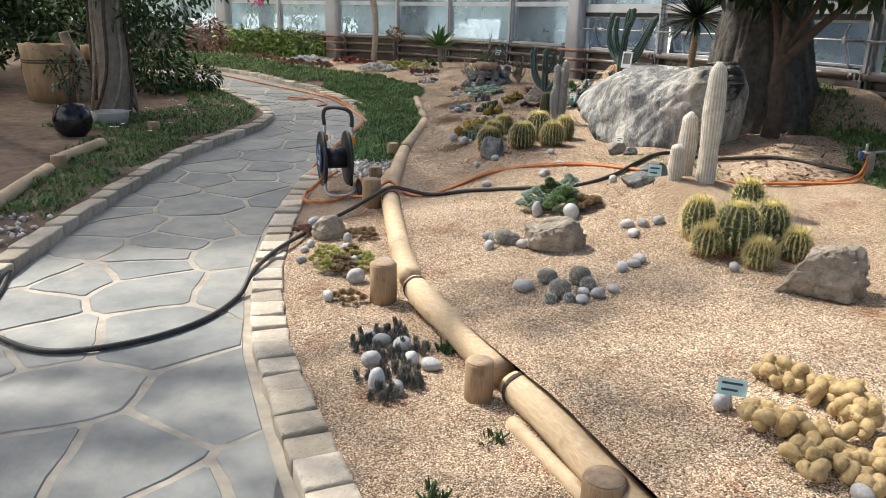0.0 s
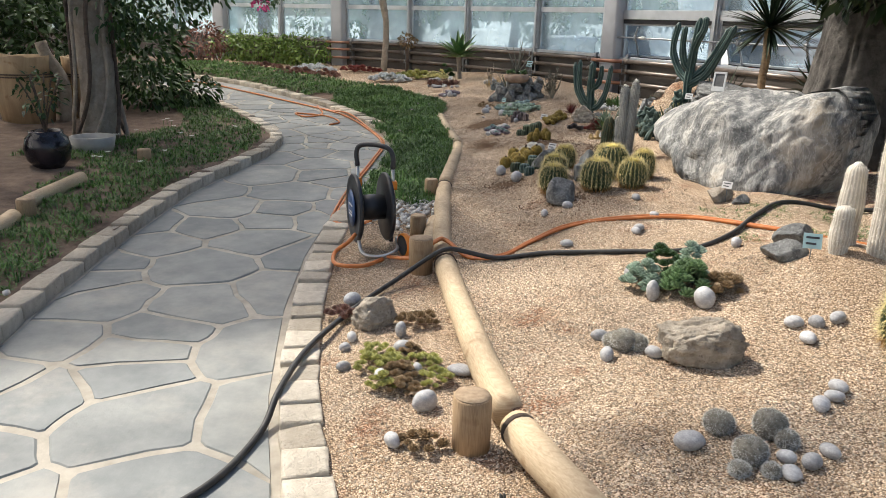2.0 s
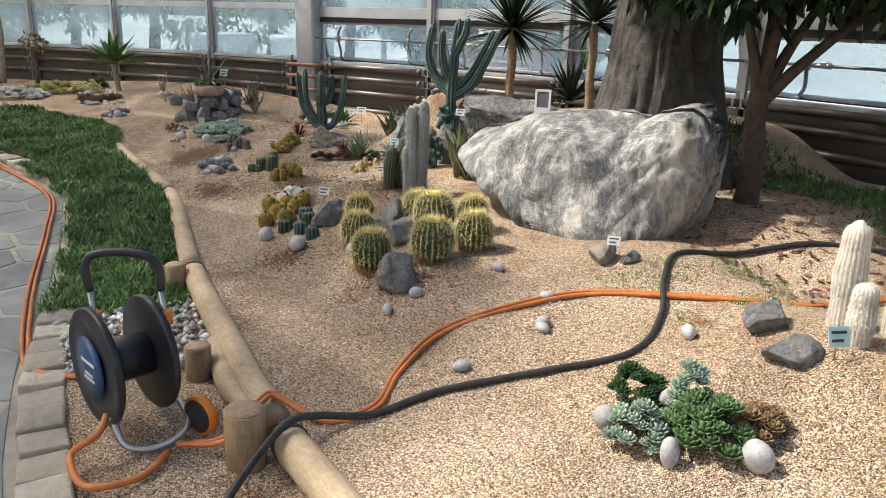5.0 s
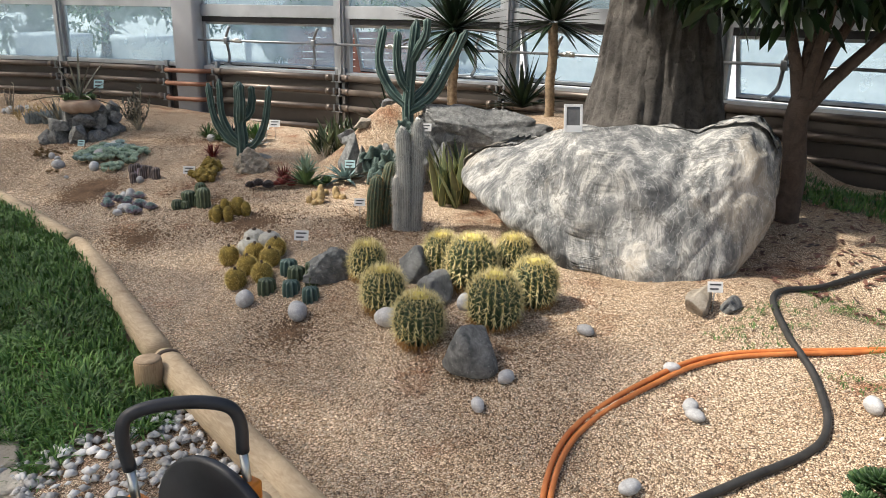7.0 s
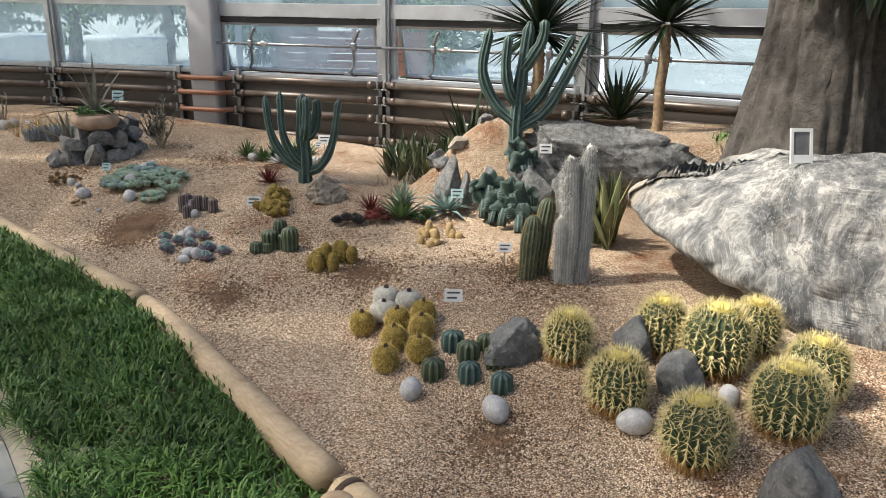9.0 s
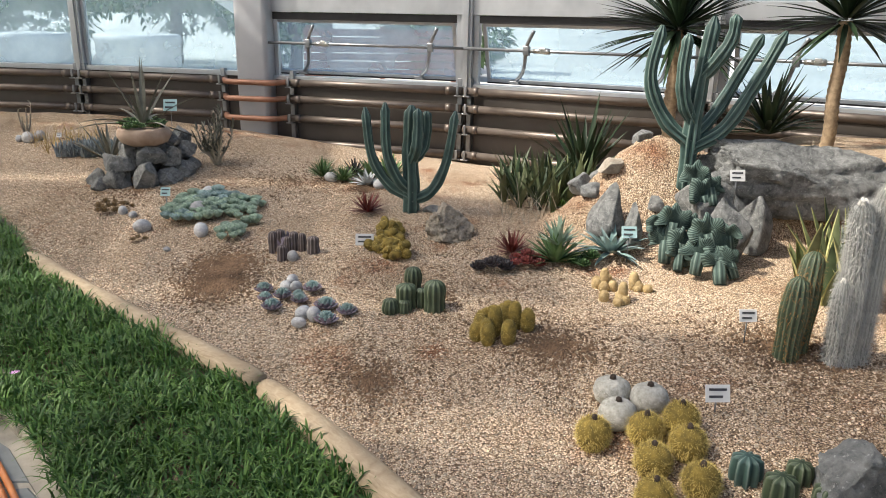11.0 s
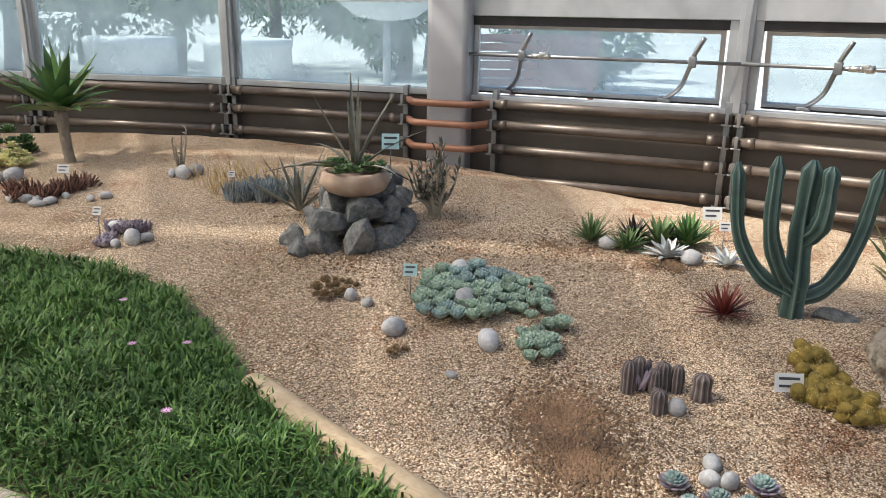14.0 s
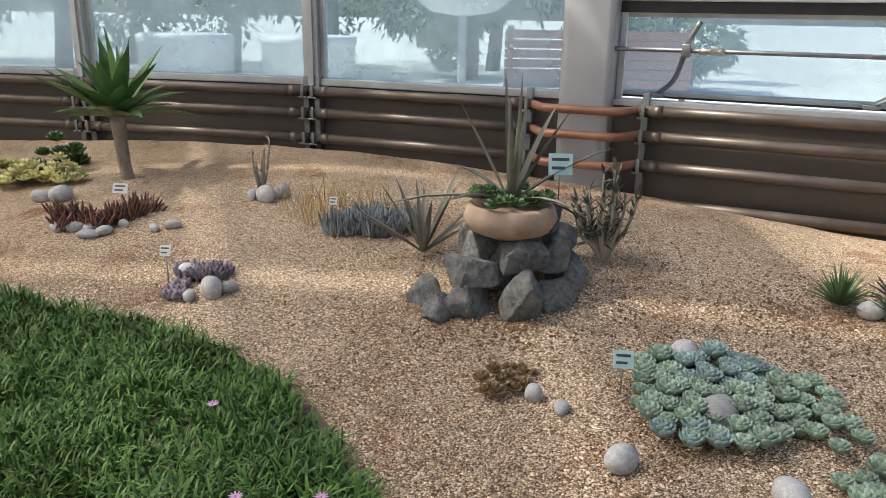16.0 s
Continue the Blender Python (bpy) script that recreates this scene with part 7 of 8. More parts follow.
for x, nm in ((-0.08, "upright"), (0.13, "upright")):
    bm = bmesh.new()
    o_ = 0.0 if x < 0 else -0.17
    tube(bm, [(x, 0.07 + o_, 0.40), (x, 0.08 + o_, 0.50), (x, 0.09 + o_, 0.59)], 0.012, 10)
    part("upright", bm, CHROME, reel)
    bm = box(bmesh.new(), (x - 0.024, 0.05 + o_, 0.44), (x + 0.024, 0.11 + o_, 0.50), None, 0.01)
    part("clamp", bm, ORANGEPL, reel, "orange clamp")
bm = bmesh.new()
tube(bm, smooth_line([(-0.08, 0.09, 0.58), (-0.085, 0.10, 0.67), (-0.06, 0.095, 0.72), (0.02, 0.03, 0.735), (0.1, -0.05, 0.72), (0.13, -0.075, 0.67), (0.13, -0.08, 0.58)], 5), 0.017, 12)
part("handle", bm, BLACKPL, reel)
bm = bmesh.new()
tube(bm, smooth_line([(-0.12, -0.1, 0.13), (-0.11, -0.2, 0.03), (0.0, -0.27, 0.02), (0.12, -0.24, 0.05), (0.15, -0.12, 0.1)], 5), 0.013, 10)
part("foot_tube", bm, CHROME, reel)
for x in (0.17,):
    wheel = new("wheel")
    wheel.parent = reel
    bm = bmesh.new()
    lathe(bm, [(0.06, -0.02), (0.082, -0.018), (0.085, 0), (0.082, 0.018), (0.06, 0.02)], 28)
    bmesh.ops.transform(bm, matrix=pose(x, -0.26, 0.086, 0, 90, 12), verts=bm.verts)
    part("tyre", bm, ORANGEPL, wheel, "orange tyre")
    bm = bmesh.new()
    lathe(bm, [(0.055, -0.024), (0.07, -0.022), (0.07, 0.022), (0.055, 0.026), (0.015, 0.02)], 28)
    bmesh.ops.transform(bm, matrix=pose(x, -0.26, 0.086, 0, 90, 12), verts=bm.verts)
    part("hub", bm, BLACKPL, wheel)
hose("orange_hose", [(-1.06, 6.42, 0.26), (-1.1, 6.36, 0.22), (-1.2, 6.4, 0.13), (-1.16, 6.18, 0.12), (-0.98, 6.16, 0.12), (-0.86, 6.28, 0.13)], 0.014, ORANGE, "orange hose end looped beside the reel")


# ---- labels ----
def label_sign(x, y, w, h, top, mat, rz, name="plant_label", lab="small pale plant label on a thin stake", tilt=-20, z=None, lines=2):
    base = land(x, y) if z is None else z
    t = thing(name, lab, "plant label", "plant labels", at=pose(x, y, base, 0, 0, rz))
    bm = bmesh.new()
    tube(bm, [(0, 0.004, -0.03), (0, 0.004, top - h * 0.2)], 0.003, 6)
    part("stake", bm, STEEL, t)
    m = Matrix.Translation((0, 0, top)) @ Matrix.Rotation(radians(tilt), 4, "X")
    part("plate", box(bmesh.new(), (-w / 2, -0.003, -h / 2), (w / 2, 0.0, h / 2), m, 0.001), mat, t, smooth=False)
    bm = bmesh.new()
    for k in range(lines):
        zz = h * (0.22 - 0.4 * k)
        box(bm, (-w * 0.36, -0.0045, zz - h * 0.07), (w * (0.36 - 0.16 * k), -0.003, zz + h * 0.07), m)
    part("illegible_writing", bm, INK, t, smooth=False)


for x, y, w, h, top, mat in ((1.05, 2.46, 0.10, 0.06, 0.14, MINT), (1.46, 5.2, 0.09, 0.08, 0.1, MINT), (1.52, 6.6, 0.07, 0.05, 0.12, WHITE), (0.60, 8.74, 0.085, 0.06, 0.07, WHITE), (1.11, 8.885, 0.07, 0.05, 0.125, WHITE), (0.8, 10.92, 0.1, 0.065, 0.06, WHITE), (1.6, 9.75, 0.08, 0.06, 0.16, MINT), (0.43, 12.6, 0.065, 0.06, 0.13, MINT), (2.2, 12.1, 0.11, 0.075, 0.16, WHITE), (-0.32, 15.75, 0.09, 0.06, 0.1, WHITE), (-0.45, 14.5, 0.05, 0.05, 0.16, WHITE), (0.38, 14.45, 0.04, 0.04, 0.2, WHITE), (2.0, 11.9, 0.06, 0.05, 0.16, WHITE)):
    label_sign(x, y, w, h, top, mat, -42 if y > 6 else -18)
label_sign(0.86, 13.36, 0.1, 0.09, 0.13, MINT, -38, z=0.93)
label_sign(2.1, 9.45, 0.08, 0.06, 0.12, WHITE, -42, z=0.86)
sg = thing("framed_sign", "small white framed sign standing on the boulder", "sign", at=pose(1.765, 7.71, 1.18, -14, 0, -38) @ Matrix.Diagonal((0.95, 0.95, 0.95, 1)))
bm = bmesh.new()
for lo, hi in (((-0.055, -0.006, 0), (-0.04, 0.006, 0.165)), ((0.04, -0.006, 0), (0.055, 0.006, 0.165)), ((-0.04, -0.006, 0), (0.04, 0.006, 0.04)), ((-0.04, -0.006, 0.148), (0.04, 0.006, 0.165))):
    box(bm, lo, hi, None, 0.002)
part("frame", bm, WHITE, sg, smooth=False)
part("face", box(bmesh.new(), (-0.04, -0.002, 0.04), (0.04, 0.003, 0.148)), GREYFACE, sg, smooth=False)


# ---- verge grass, bank planting ----
def turf(name, n, inside, x0, x1, y0, y1, ln, w, mat, seed, label, ground=land, bend=0.45, clump=5):
    rg = np.random.default_rng(seed)
    base = []
    while len(base) < n:
        x, y = rg.uniform(x0, x1), rg.uniform(y0, y1)
        if not inside(x, y):
            continue
        hh = 0.05 * max(0.0, noise.noise(Vector((x * 3, y * 3, 5))) + 0.5)
        c = (x, y, ground(x, y) + hh)
        base += [(c[0] + q[0], c[1] + q[1], c[2] - 0.02) for q in rg.normal(0, 0.012, (clump, 2))]
    base = np.array(base[:n])
    way = rg.normal(0, 0.62, (n, 3)) + [0, 0, 0.85]
    way[:, 2] = np.abs(way[:, 2]) + 0.15
    me = blades(name, base, way, ln * rg.uniform(0.6, 1.2, n), w * rg.uniform(0.7, 1.2, n), mat, bend, 3, tipw=0.1)
    return tagged(new(name, me), label, "grass", kind="stuff")


def on_verge(x, y):
    over = 0.05 * noise.noise(Vector((x * 4, y * 4, 0)))
    if y < 7.75 + 0.15 * noise.noise(Vector((x * 5, 0, 2))):
        return False
    a = line_x(KERB_RIGHT, y) + (0.0 if 8.0 < y < 12 else 0.22)
    return a + over < x < line_x(EDGE_LINE, y) - (0.075 if y < 8.8 else 0.035 if y < 12.5 else 0.02) + over


turf("verge_grass", 60000, on_verge, -2.3, -0.2, 7.6, 15.2, 0.12, 0.0085, GRASS, 1, "dense green grassy verge along the log")
turf("verge_grass", 16000, on_verge, -6.5, -0.9, 14.8, 19.5, 0.12, 0.014, GRASS, 2, "dense green grassy verge along the far path")


def on_bank(x, y):
    e = line_x(KERB_LEFT, y) - 0.22
    inner = e - (0.75 + 0.3 * math.sin(y * 0.9)) * (1.0 if y < 9 else 1.9)
    return inner < x < e and y > 5.6 + 0.3 * noise.noise(Vector((x * 3, 0, 1))) and x > -6.5


turf("bank_grass", 26000, on_bank, -6.0, -2.6, 5.4, 14.5, 0.09, 0.010, GRASS, 3, "low green ground cover on the bank")
turf("wall_grass", 9000, lambda x, y: x < wall_x(y) - 0.3 and x > 3.35 + 0.2 * math.sin(y * 2), 3.2, 5.0, 4.6, 8.9, 0.10, 0.011, GRASS, 4, "dark green grass under the tree by the wall")
turf("mound_grass", 1500, lambda x, y: (x - 2.5) ** 2 + (y - 10.65) ** 2 < 0.09, 2.1, 2.9, 10.2, 11.0, 0.12, 0.007, GRASS, 5, "tuft of fresh green grass behind the mound")
turf("hose_weeds", 1300, lambda x, y: noise.noise(Vector((x * 4, y * 4, 7))) > 0.0 and x > 1.3, 1.3, 2.3, 5.8, 6.5, 0.03, 0.005, GRASS, 6, "thin green weeds along the hoses")


def flowers(name, spots, mat, r, label, z=0.1):
    for x, y in spots:
        t = thing(name, label, "flower", at=at_land(x, y, z))
        rg = np.random.default_rng(int(abs(x * 1000)))
        a = np.arange(10) * 0.628
        part("petals", blades("petals", np.zeros((10, 3)), np.stack([np.cos(a), np.sin(a), np.full(10, 0.25)], 1), r, r * 0.4, mat, 0.1, 2, tipw=0.4), mat, t)
        bm = bmesh.new()
        tube(bm, [(0, 0, -0.07), (0, 0, 0.002)], 0.0022, 5)
        part("stalk", bm, GRASS, t)


flowers("lilac_flower", ((-0.83, 12.75), (-0.66, 12.62), (-0.72, 13.2), (-0.9, 12.2), (-1.0, 10.9)), LILAC, 0.02, "small lilac flower standing in the verge grass", 0.13)
random.seed(3)
flowers("white_flower", [(-3.0 - random.random() * 1.3, 8.6 + random.random() * 2.6) for _ in range(16)], WHITEFLOWER, 0.035, "white flower in the bank ground cover", 0.11)

# leaf litter under the tree
rg = np.random.default_rng(8)
b = []
while len(b) < 500:
    x, y = rg.uniform(2.1, 3.6), rg.uniform(5.6, 7.6)
    b.append((x, y, land(x, y) + 0.008))
tagged(new("leaf_litter", blades("leaf_litter", b, np.concatenate([rg.normal(0, 1, (500, 2)), rg.normal(0.1, 0.15, (500, 1))], 1), 0.05, 0.025, PINKSUCC, 0.0, 3)), "dry brown leaves fallen under the tree", "leaf litter", kind="stuff")

# loose gravel grains over the beds near the path
rg = np.random.default_rng(9)
pts = []
for n, y0, y1, depth in ((26000, 1.7, 5.5, 1.7), (30000, 5.5, 12.0, 1.8), (16000, 12.0, 15.0, 2.0)):
    ys = rg.uniform(y0, y1, n)
    for y, u in zip(ys, rg.uniform(0, 1, n) ** 1.3):
        x = line_x(EDGE_LINE, y) + 0.05 + u * depth
        z = z_bed(x, y) + 0.012 * (noise.noise(Vector((x * 2.3, y * 2.3, 3))) + 0.6 * noise.noise(Vector((x * 7, y * 7, 9))))
        pts.append((x, y, z + 0.002))
for y, u in zip(rg.uniform(1.7, 7.2, 14000), rg.uniform(0, 1, 14000)):
    a, c = line_x(KERB_RIGHT, y) + 0.22, line_x(EDGE_LINE, y) - 0.04
    x = a + (c - a) * u
    pts.append((x, y, z_strip(x, y) + 0.008 * (noise.noise(Vector((x * 2.3, y * 2.3, 3))) + 0.6 * noise.noise(Vector((x * 7, y * 7, 9)))) + 0.002))
grains("loose_gravel", pts, 0.0057, GRAIN, 3, "loose tan gravel grains", "gravel", 0.75)

# rusty soil spilled on the gravel
pts = []
for cx, cy, r_, n in ((0.2, 11.42, 0.2, 3600), (0.05, 11.2, 0.2, 3000), (0.62, 9.45, 0.26, 1600), (1.15, 8.75, 0.3, 1500), (0.02, 9.9, 0.25, 1200), (1.62, 11.95, 0.12, 500), (0.1, 8.0, 0.2, 700), (0.7, 10.2, 1.3, 1500), (0.5, 13.2, 1.2, 1500), (1.4, 12.6, 0.9, 1200), (0.6, 7.0, 0.9, 700)):
    for a_, q_ in zip(rg.uniform(0, 6.28, n), np.abs(rg.normal(0, 0.6, n))):
        x, y = cx + math.cos(a_) * q_ * r_, cy + math.sin(a_) * q_ * r_ * 1.2
        if x > line_x(EDGE_LINE, y) + 0.08:
            pts.append((x, y, z_bed(x, y) + 0.012 * (noise.noise(Vector((x * 2.3, y * 2.3, 3))) + 0.6 * noise.noise(Vector((x * 7, y * 7, 9)))) + 0.004))
grains("soil_crumbs", pts, 0.007, RUSTSOIL, 4, "rusty brown soil crumbs spilled on gravel", "soil", 0.75)

# ---- the bank: pots, planters, vine-clad column ----
pot = thing("black_pot", "round glossy black pot on the bank", "pot", at=at_land(-4.28, 8.7, -0.01))
bm = bmesh.new()
lathe(bm, [(0.12, 0), (0.19, 0.08), (0.215, 0.19), (0.19, 0.29), (0.15, 0.33), (0.155, 0.36), (0.135, 0.36), (0.13, 0.32), (0.02, 0.31)], 32)
part("pot", bm, GLAZE, pot)
pp = thing("potted_shrub", "sparse leafy shrub growing in the black pot", "shrub", at=at_land(-4.28, 8.7, 0.3))
bm = bmesh.new()
for k in range(7):
    a = k * 2.4
    tube(bm, smooth_line([(0, 0, 0), (math.cos(a) * 0.06, math.sin(a) * 0.06, 0.25), (math.cos(a) * 0.2, math.sin(a) * 0.2, 0.55)], 3), 0.007, 6)
part("stem_tuft", bm, BARKTHIN, pp)
rg = np.random.default_rng(14)
part("leaves", cloud_leaves("leaves", 130, [(0, 0, 0.4, 0.22, 0.22, 0.25)], 0.06, VINELEAF, rng), VINELEAF, pp)
gp = thing("stone_trough", "low grey stone trough on the bank", "planter", at=at_land(-4.2, 9.5, -0.01))
bm = bmesh.new()
lathe(bm, [(0.2, 0), (0.23, 0.16), (0.2, 0.16), (0.19, 0.12), (0.02, 0.12)], 24, wobble=0.03)
part("trough", bm, CONCRETE, gp)


def planter(x, y, r, h, seed):
    t = thing("bark_planter", "large tan bark-clad planter tub", "planter", "bark planters", at=at_land(x, y, -0.02))
    bm = bmesh.new()
    lathe(bm, [(r * 0.8, 0), (r * 0.92, h * 0.4), (r * 0.96, h * 0.8), (r, h), (r * 0.9, h), (r * 0.88, h - 0.05), (0.02, h - 0.06)], 40, wobble=0.03)
    part("tub", bm, BARKPOT, t)
    for z in (0.7, 0.74):
        bm = bmesh.new()
        tube(bm, [(math.cos(a) * r * 0.965, math.sin(a) * r * 0.965, h * z) for a in np.linspace(0, 6.283, 40)], 0.008, 6, False)
        part("twine", bm, BARKTHIN, t)


planter(-5.6, 10.9, 0.36, 0.8, 1)
planter(-5.05, 11.5, 0.34, 0.78, 2)
bm = bmesh.new()
tube(bm, smooth_line([(-5.2, 11.0, 0.3), (-5.15, 10.95, 0.8), (-5.3, 10.9, 1.15), (-5.35, 10.9, 1.3)], 5), 0.07, 12, True, 0.1)
tagged(part("tree_stump", bm, PALEBARK), "bare pale leaning stem behind the planter", "stump")

vine = thing("vine_column", "thick pale stems wrapped in dark leafy vine", "vine", at=at_land(-4.42, 10.2, -0.03))
bm = bmesh.new()
tube(bm, smooth_line([(0, 0, 0), (0.02, 0, 0.6), (-0.02, 0.02, 1.4), (0, 0, 3.2)], 5), [0.21 - 0.003 * i for i in range(16)], 18, True, 0.25)
part("trunk", bm, PALEBARK, vine)
for k in range(8):
    bm = bmesh.new()
    a0_ = k * 0.8
    tube(bm, [(math.cos(a0_ + z * 0.9 + 0.3 * math.sin(z * 3)) * (0.22 + 0.09 * math.exp(-z * 3)), math.sin(a0_ + z * 0.9 + 0.3 * math.sin(z * 3)) * (0.22 + 0.09 * math.exp(-z * 3)), z) for z in np.linspace(0, 3, 34)], 0.022, 8, True, 0.2)
    part("stem", bm, BARKTHIN if k % 2 else PALEBARK, vine)
rng = np.random.default_rng(20)
part("leaves", cloud_leaves("leaves", 3000, [(0.25, 0.1, 1.7, 0.45, 0.45, 0.7), (0.55, 0.5, 1.55, 0.6, 0.6, 0.45), (0.9, 0.9, 1.9, 0.7, 0.7, 0.4), (-0.1, 0.3, 1.9, 0.5, 0.6, 0.4), (0.4, 0.4, 0.9, 0.25, 0.3, 0.4), (0.2, 0.2, 2.6, 1.0, 1.0, 0.5)], 0.08, VINELEAF, rng), VINELEAF, vine)


def bush(x, y, n, blobs, size, mat, seed, name, label, z=None):
    t = thing(name, label, "shrub", at=at_land(x, y) if z is None else pose(x, y, z))
    bm = bmesh.new()
    for k in range(5):
        b = blobs[k % len(blobs)]
        tube(bm, smooth_line([(0.05 * k - 0.1, 0, -0.05), (b[0] * 0.4, b[1] * 0.4, b[2] * 0.5), (b[0], b[1], b[2])], 3), 0.018, 6)
    part("stem_tuft", bm, BARKTHIN, t)
    part("leaves", cloud_leaves("leaves", n, blobs, size, mat, np.random.default_rng(seed)), mat, t)
    return t


bush(-7.5, 11.6, 2200, [(0, 0, 0.7, 0.8, 0.8, 0.6), (-0.6, 0.4, 1.3, 0.8, 0.8, 0.6), (0.3, 0.6, 1.5, 0.7, 0.7, 0.5)], 0.12, VINELEAF, 21, "dark_shrub", "dense dark green shrub behind the planters")
bush(-6.0, 8.6, 1400, [(0, 0, 0.35, 0.6, 0.6, 0.4), (-0.6, 0.3, 0.6, 0.6, 0.6, 0.5)], 0.1, VINELEAF, 22, "dark_shrub", "dense dark green shrub on the bank")
bush(-5.8, 12.6, 2200, [(0, 0, 0.9, 0.9, 0.9, 0.8), (0.6, 0.8, 0.8, 0.8, 0.8, 0.6), (-0.9, 0.3, 1.5, 0.9, 0.9, 0.6)], 0.13, VINELEAF, 23, "dark_shrub", "tall dark green shrub beyond the vine")
bush(-8.2, 12.0, 2600, [(0, 0, 1.2, 1.4, 1.4, 1.2), (-1, 1.2, 1.8, 1.4, 1.4, 1.0), (0.5, 1.5, 2.4, 1.2, 1.2, 0.8)], 0.18, VINELEAF, 24, "dark_shrub", "tall dark foliage in the middle of the glasshouse")
bush(-7.6, 15.0, 1800, [(0, 0, 0.8, 1.0, 1.0, 0.8), (-0.8, 0.3, 1.4, 1.0, 1.0, 0.7)], 0.15, VINELEAF, 25, "dark_shrub", "dark green shrub beside the far path")
bush(-4.6, 12.4, 1000, [(0, 0, 0.35, 0.5, 0.6, 0.35), (0.4, 0.6, 0.25, 0.4, 0.4, 0.25)], 0.09, VINELEAF, 26, "dark_shrub", "low leafy shrub on the bank")
bush(-4.75, 20.6, 3200, [(dx, -dx * 0.55, 0.3, 0.5, 0.4, 0.42) for dx in np.linspace(-1.2, 1.1, 7)], 0.09, BUSHLEAF, 27, "clipped_hedge", "clipped bright green hedge by the far wall", 0.55)
bush(-6.2, 20.0, 700, [(0, 0, 0.5, 0.6, 0.6, 0.5)], 0.1, PINKSUCC, 28, "reddish_shrub", "reddish leafy shrub by the hedge", 0.5)


def bougainvillea(x, y, z, top, seed, blobs, flower):
    t = thing("bougainvillea", "thin-stemmed bougainvillea with magenta flowers", "shrub", at=pose(x, y, z))
    bm = bmesh.new()
    tube(bm, smooth_line([(0, 0, -0.05), (0.06, 0, top * 0.4), (-0.03, 0.03, top * 0.75), (0.03, 0, top)], 5), [0.075 - 0.0015 * i for i in range(16)], 10, True, 0.1)
    tube(bm, smooth_line([(0.03, 0, top * 0.45), (-0.15, 0, top * 0.75), (-0.35, 0.1, top)], 4), 0.03, 8, True, 0.1)
    part("trunk", bm, PALEBARK, t)
    rg_ = np.random.default_rng(seed)
    part("leaves", cloud_leaves("leaves", 300, blobs, 0.09, VINELEAF, rg_), VINELEAF, t)
    part("flowers", cloud_leaves("flowers", 140, flower, 0.06, PINK, rg_, shape=0.9), PINK, t)


bougainvillea(-1.8, 18.9, 0.52, 2.4, 31, [(0, 0, 2.2, 0.7, 0.7, 0.4)], [(-0.3, 0, 1.95, 0.2, 0.2, 0.15)])
twig = thing("bare_shrub", "small dark bare shrub by the far wall", "shrub", at=pose(-1.25, 18.3, 0.5))
bm = bmesh.new()
tube(bm, [(0, 0, -0.05), (0.02, 0, 0.3), (0, 0, 0.62)], 0.035, 8)
part("stem", bm, BARKTHIN, twig)
part("leaves", cloud_leaves("leaves", 160, [(0, 0, 0.72, 0.2, 0.2, 0.16)], 0.07, BROWNBUD, rng), BROWNBUD, twig)
hang = thing("flowering_branch", "hanging bougainvillea branch with magenta flowers", "branch", at=pose(-3.05, 12.6, 0))
bm = bmesh.new()
tube(bm, smooth_line([(-1.2, -2.3, 2.9), (-0.6, -1.2, 2.5), (-0.2, -0.4, 2.1), (0, 0, 1.88)], 5), 0.012, 6)
part("twig", bm, BARKTHIN, hang)
part("flowers", cloud_leaves("flowers", 90, [(0, 0, 1.85, 0.13, 0.13, 0.1), (-0.15, -0.3, 2.05, 0.12, 0.12, 0.1)], 0.05, PINK, rng, shape=0.9), PINK, hang)
part("leaves", cloud_leaves("leaves", 160, [(-0.3, -0.5, 2.2, 0.3, 0.3, 0.15), (0.1, 0.1, 1.95, 0.2, 0.2, 0.12)], 0.07, VINELEAF, rng), VINELEAF, hang)

# ---- outside the windows ----
def tank(x, y, r, h):
    t = thing("water_tank", "large white cylindrical tank outside", "tank", "white tanks outside", at=pose(x, y, 0.28))
    bm = bmesh.new()
    lathe(bm, [(r, 0), (r, h - 0.15), (r * 1.03, h - 0.12), (r * 1.03, h), (r * 0.95, h + 0.02), (0.05, h + 0.05)], 40)
    part("shell", bm, TANKWHITE, t)


tank(5.2, 24.2, 0.85, 0.98)
tank(3.4, 25.6, 0.85, 0.98)
globe = thing("white_globe", "big white round vessel on a post outside", "tank", at=pose(6.2, 20.9, 0.28))
bm = bmesh.new()
lathe(bm, [(0.05, 1.38), (0.5, 1.45), (0.85, 1.7), (0.95, 2.1), (0.8, 2.5), (0.4, 2.8), (0.02, 2.85)], 36)
part("vessel", bm, TANKWHITE, globe)
bm = bmesh.new()
tube(bm, [(0, 0, -0.02), (0, 0, 1.45)], 0.07, 12)
part("post", bm, COLUMN, globe)
deck = thing("timber_screen", "low red-brown board screen outside", "fence", at=pose(8.6, 20.2, 0.28, 0, 0, -36))
for k in range(6):
    part("board", box(bmesh.new(), (-1.6, -0.02, 0.25 + k * 0.16), (1.6, 0.02, 0.39 + k * 0.16), None, 0.006), DECK, deck, smooth=False)
for x in (-1.5, 0, 1.5):
    part("post", box(bmesh.new(), (x - 0.05, 0.02, 0), (x + 0.05, 0.1, 1.25), None, 0.006), DECK, deck, smooth=False)


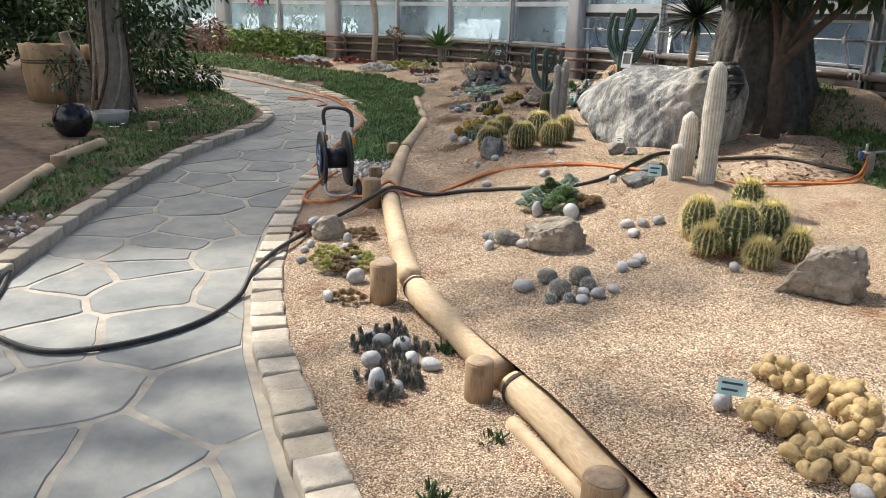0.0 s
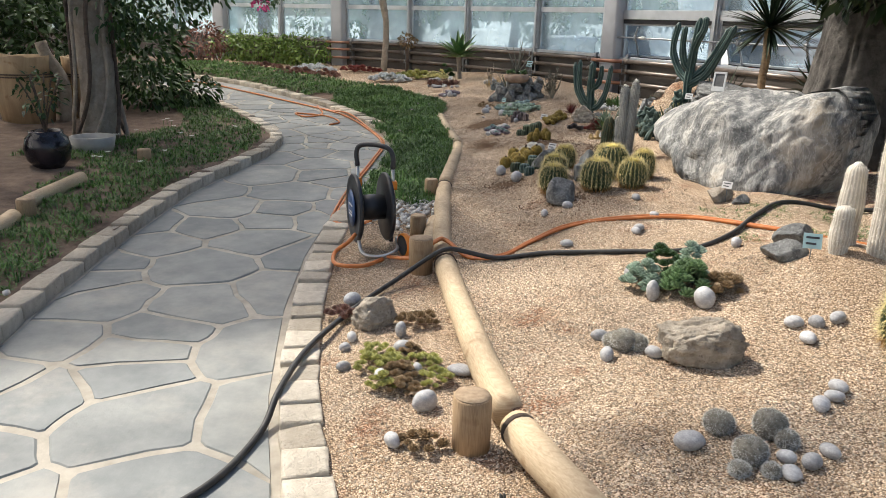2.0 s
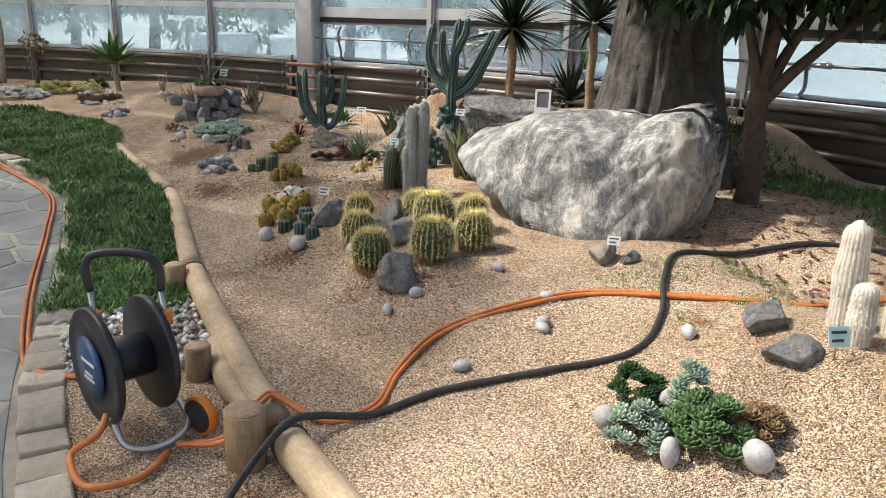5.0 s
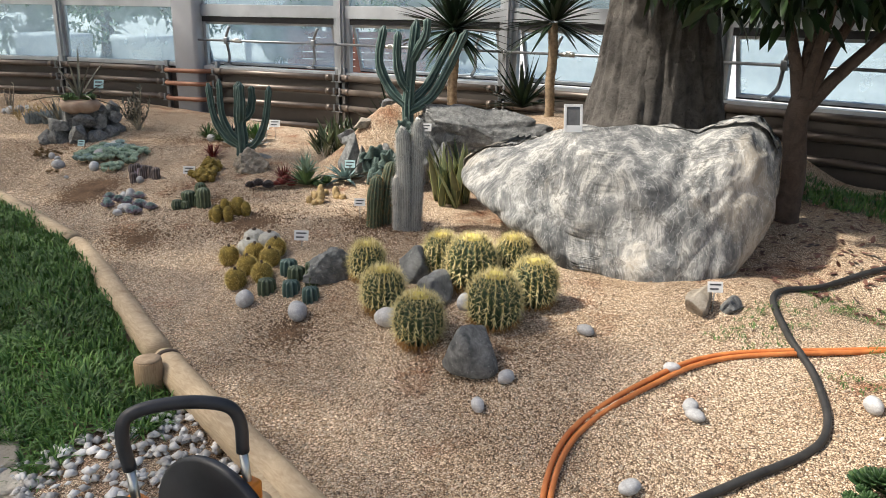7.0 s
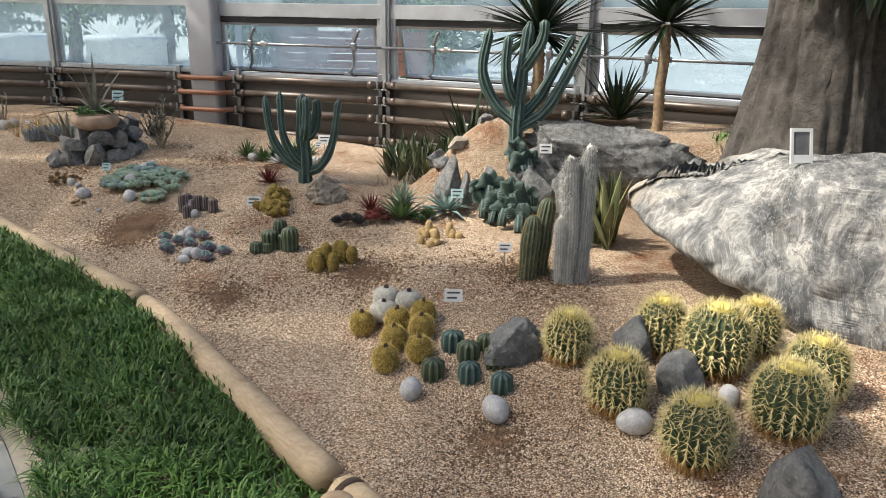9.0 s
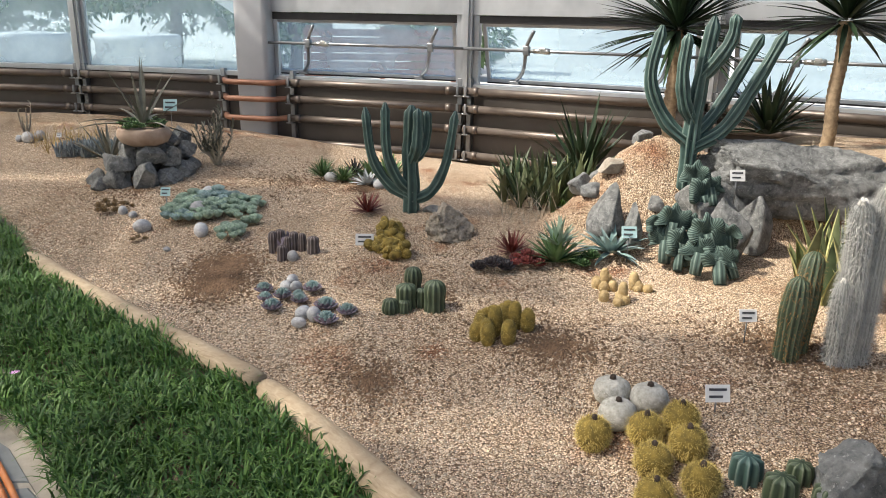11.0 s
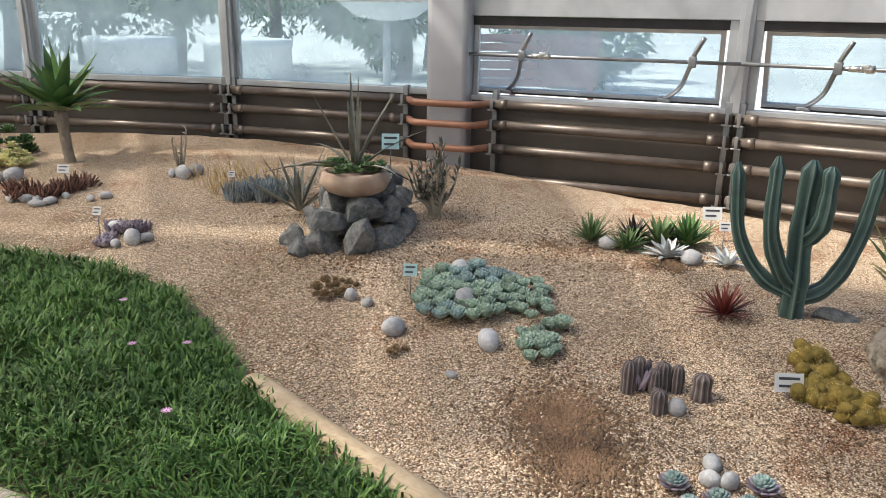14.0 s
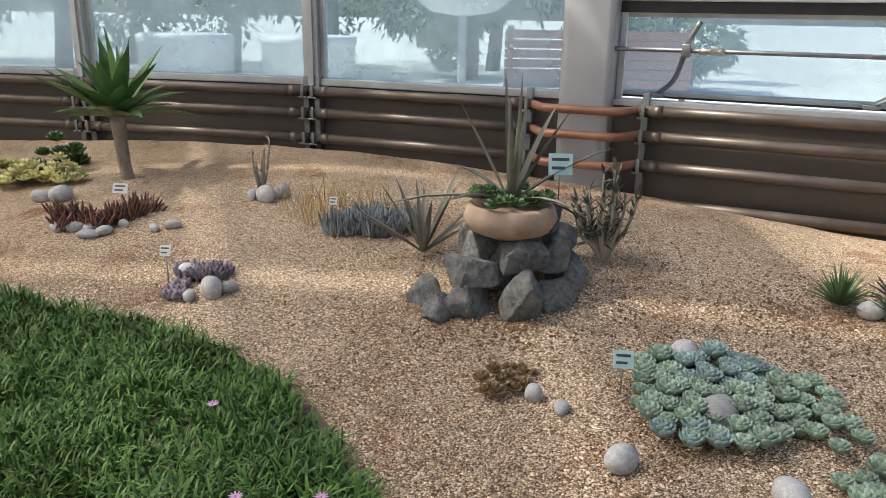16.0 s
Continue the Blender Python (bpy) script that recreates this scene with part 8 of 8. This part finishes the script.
def outdoor_tree(x, y, h, r, seed):
    t = thing("outdoor_tree", "leafy green tree standing outside", "tree", "trees outside", at=pose(x, y, 0.25))
    bm = bmesh.new()
    tube(bm, smooth_line([(0, 0, 0), (0.1, 0, h * 0.3), (-0.05, 0.1, h * 0.6), (0, 0, h * 0.9)], 4), [0.2 - 0.012 * i for i in range(13)], 10, True, 0.15)
    part("trunk", bm, BARKTHIN, t)
    rg_ = np.random.default_rng(seed)
    blobs = [(rg_.normal(0, r * 0.5), rg_.normal(0, r * 0.5), h * rg_.uniform(0.25, 1.0), r * rg_.uniform(0.35, 0.6), r * rg_.uniform(0.35, 0.6), r * 0.35) for _ in range(9)]
    part("crown", cloud_leaves("crown", 3600, blobs, 0.17, FARLEAF, rg_), FARLEAF, t)


for k, (x, y, h, r) in enumerate(((12, 27, 5, 2.6), (9.6, 25.0, 2.4, 1.2), (12.4, 23.4, 3.0, 1.4), (8.5, 29.5, 5.5, 2.8), (4.5, 33, 6, 3), (0, 35, 6, 3), (-4, 36, 6, 3), (11.5, 21.5, 1.6, 1.3), (-8, 35, 6, 3), (-1.5, 31, 3, 2.0), (5.6, 29.0, 4.5, 2.4), (2.0, 29.5, 4.5, 2.6), (-2.8, 27.5, 4.0, 2.4), (-6.4, 27.0, 4.0, 2.4), (-10.0, 28.0, 4.0, 2.4))):
    outdoor_tree(x, y, h, r, 100 + k)

# ---- kerb stones and flagstones ----
def block_mesh(k, ln, wd, ht):
    rnd = random.Random(k)
    bm = bmesh.new()
    box(bm, (-ln / 2, -wd / 2, -0.1), (ln / 2, wd / 2, ht), None, 0.016)
    for v in bm.verts:
        v.co += Vector((noise.noise(v.co * 9 + Vector((k * 7, 0, 0))), noise.noise(v.co * 9 + Vector((0, k * 7, 0))), noise.noise(v.co * 9 + Vector((0, 0, k * 7))))) * 0.012
    return finish(bm, "kerb_stone", KERB)


kerb_r = thing("kerb", "row of rough beige kerb stones beside the path", "kerb", kind="structure")
BL = [block_mesh(k, 0.178 + 0.01 * (k % 3), 0.19, 0.055) for k in range(6)]
for j, (p, a) in enumerate(along(KERB_RIGHT[1:], 0.19, 0.1)):
    sink = -0.02 if 8.2 < p.y < 12.2 else 0.0
    part("kerb_stone", BL[j * 5 % 6], KERB, kerb_r, at=pose(p.x, p.y, z_path(p.y) + 0.012 + sink + 0.006 * math.sin(j * 2.1), math.sin(j * 1.7) * 2, 0, a + math.sin(j * 3.3) * 3))
kerb_l = thing("kerb", "row of rough beige kerb stones beside the bank", "kerb", kind="structure")
BL = [block_mesh(k + 10, 0.25 + 0.012 * (k % 3), 0.15, 0.075) for k in range(6)]
for j, (p, a) in enumerate(along(KERB_LEFT[1:], 0.262, -0.08)):
    part("kerb_stone", BL[j * 5 % 6], KERB, kerb_l, at=pose(p.x, p.y, z_path(p.y) + 0.012 + 0.006 * math.sin(j * 2.1), 0, 0, a + math.sin(j * 3.3) * 3))


def clip_cell(poly, n, d):
    out = []
    for a, b in zip(poly, poly[1:] + poly[:1]):
        da, db = a.dot(n) - d, b.dot(n) - d
        if da <= 0:
            out.append(a)
        if (da <= 0) != (db <= 0):
            out.append(a.lerp(b, da / (da - db)))
    return out


rnd = random.Random(21)
seeds = []
for _ in range(9000):
    y = rnd.uniform(1.0, 18.0)
    a, b = line_x(KERB_LEFT, y), line_x(KERB_RIGHT, y)
    p = Vector((rnd.uniform(a, b), y))
    gap = rnd.choice((0.26, 0.5, 0.62, 0.7))
    if all((p - q).length > max(gap, g * 0.85) for q, g in seeds):
        seeds.append((p, gap))
for p, _ in seeds:
    cell = [p + Vector(c) for c in ((-0.7, -0.7), (0.7, -0.7), (0.7, 0.7), (-0.7, 0.7))]
    for q, _ in seeds:
        d = q - p
        if 0 < d.length < 1.7:
            n = d.normalized()
            cell = clip_cell(cell, n, (p + d * 0.5).dot(n) - 0.019)
    # round the corners, wander the edges, keep inside the kerbs
    if len(cell) < 3:
        continue
    cell = [c for a, b in zip(cell, cell[1:] + cell[:1]) for c in (a.lerp(b, 0.05), a.lerp(b, 0.36), a.lerp(b, 0.64), a.lerp(b, 0.95))]
    cell = [c + Vector((noise.noise(Vector((c.x * 5, c.y * 5, 1))), noise.noise(Vector((c.x * 5, c.y * 5, 9))))) * 0.03 for c in cell]
    cell = [Vector((min(max(c.x, line_x(KERB_LEFT, c.y) + 0.015), line_x(KERB_RIGHT, c.y) - 0.05), c.y)) for c in cell]
    area = abs(sum(a.x * b.y - b.x * a.y for a, b in zip(cell, cell[1:] + cell[:1]))) / 2
    if area < 0.012:
        continue
    mid = sum(cell, Vector((0, 0))) / len(cell)
    bm = bmesh.new()
    tilt = (rnd.uniform(-0.006, 0.006), rnd.uniform(-0.006, 0.006))
    lo = [bm.verts.new((c.x, c.y, z_path(c.y) - 0.03)) for c in cell]
    up = [bm.verts.new((c.x, c.y, z_path(c.y) - 0.009)) for c in cell]
    tp = []
    for c in cell:
        q = mid + (c - mid) * 0.975
        tp.append(bm.verts.new((q.x, q.y, z_path(q.y) - 0.003 + (q.x - mid.x) * tilt[0] + (q.y - mid.y) * tilt[1])))
    k = len(cell)
    for i in range(k):
        bm.faces.new((lo[i], lo[(i + 1) % k], up[(i + 1) % k], up[i]))
        bm.faces.new((up[i], up[(i + 1) % k], tp[(i + 1) % k], tp[i]))
    bm.faces.new(tp)
    part("flagstone", bm, SLATE, path_bed, smooth=False)
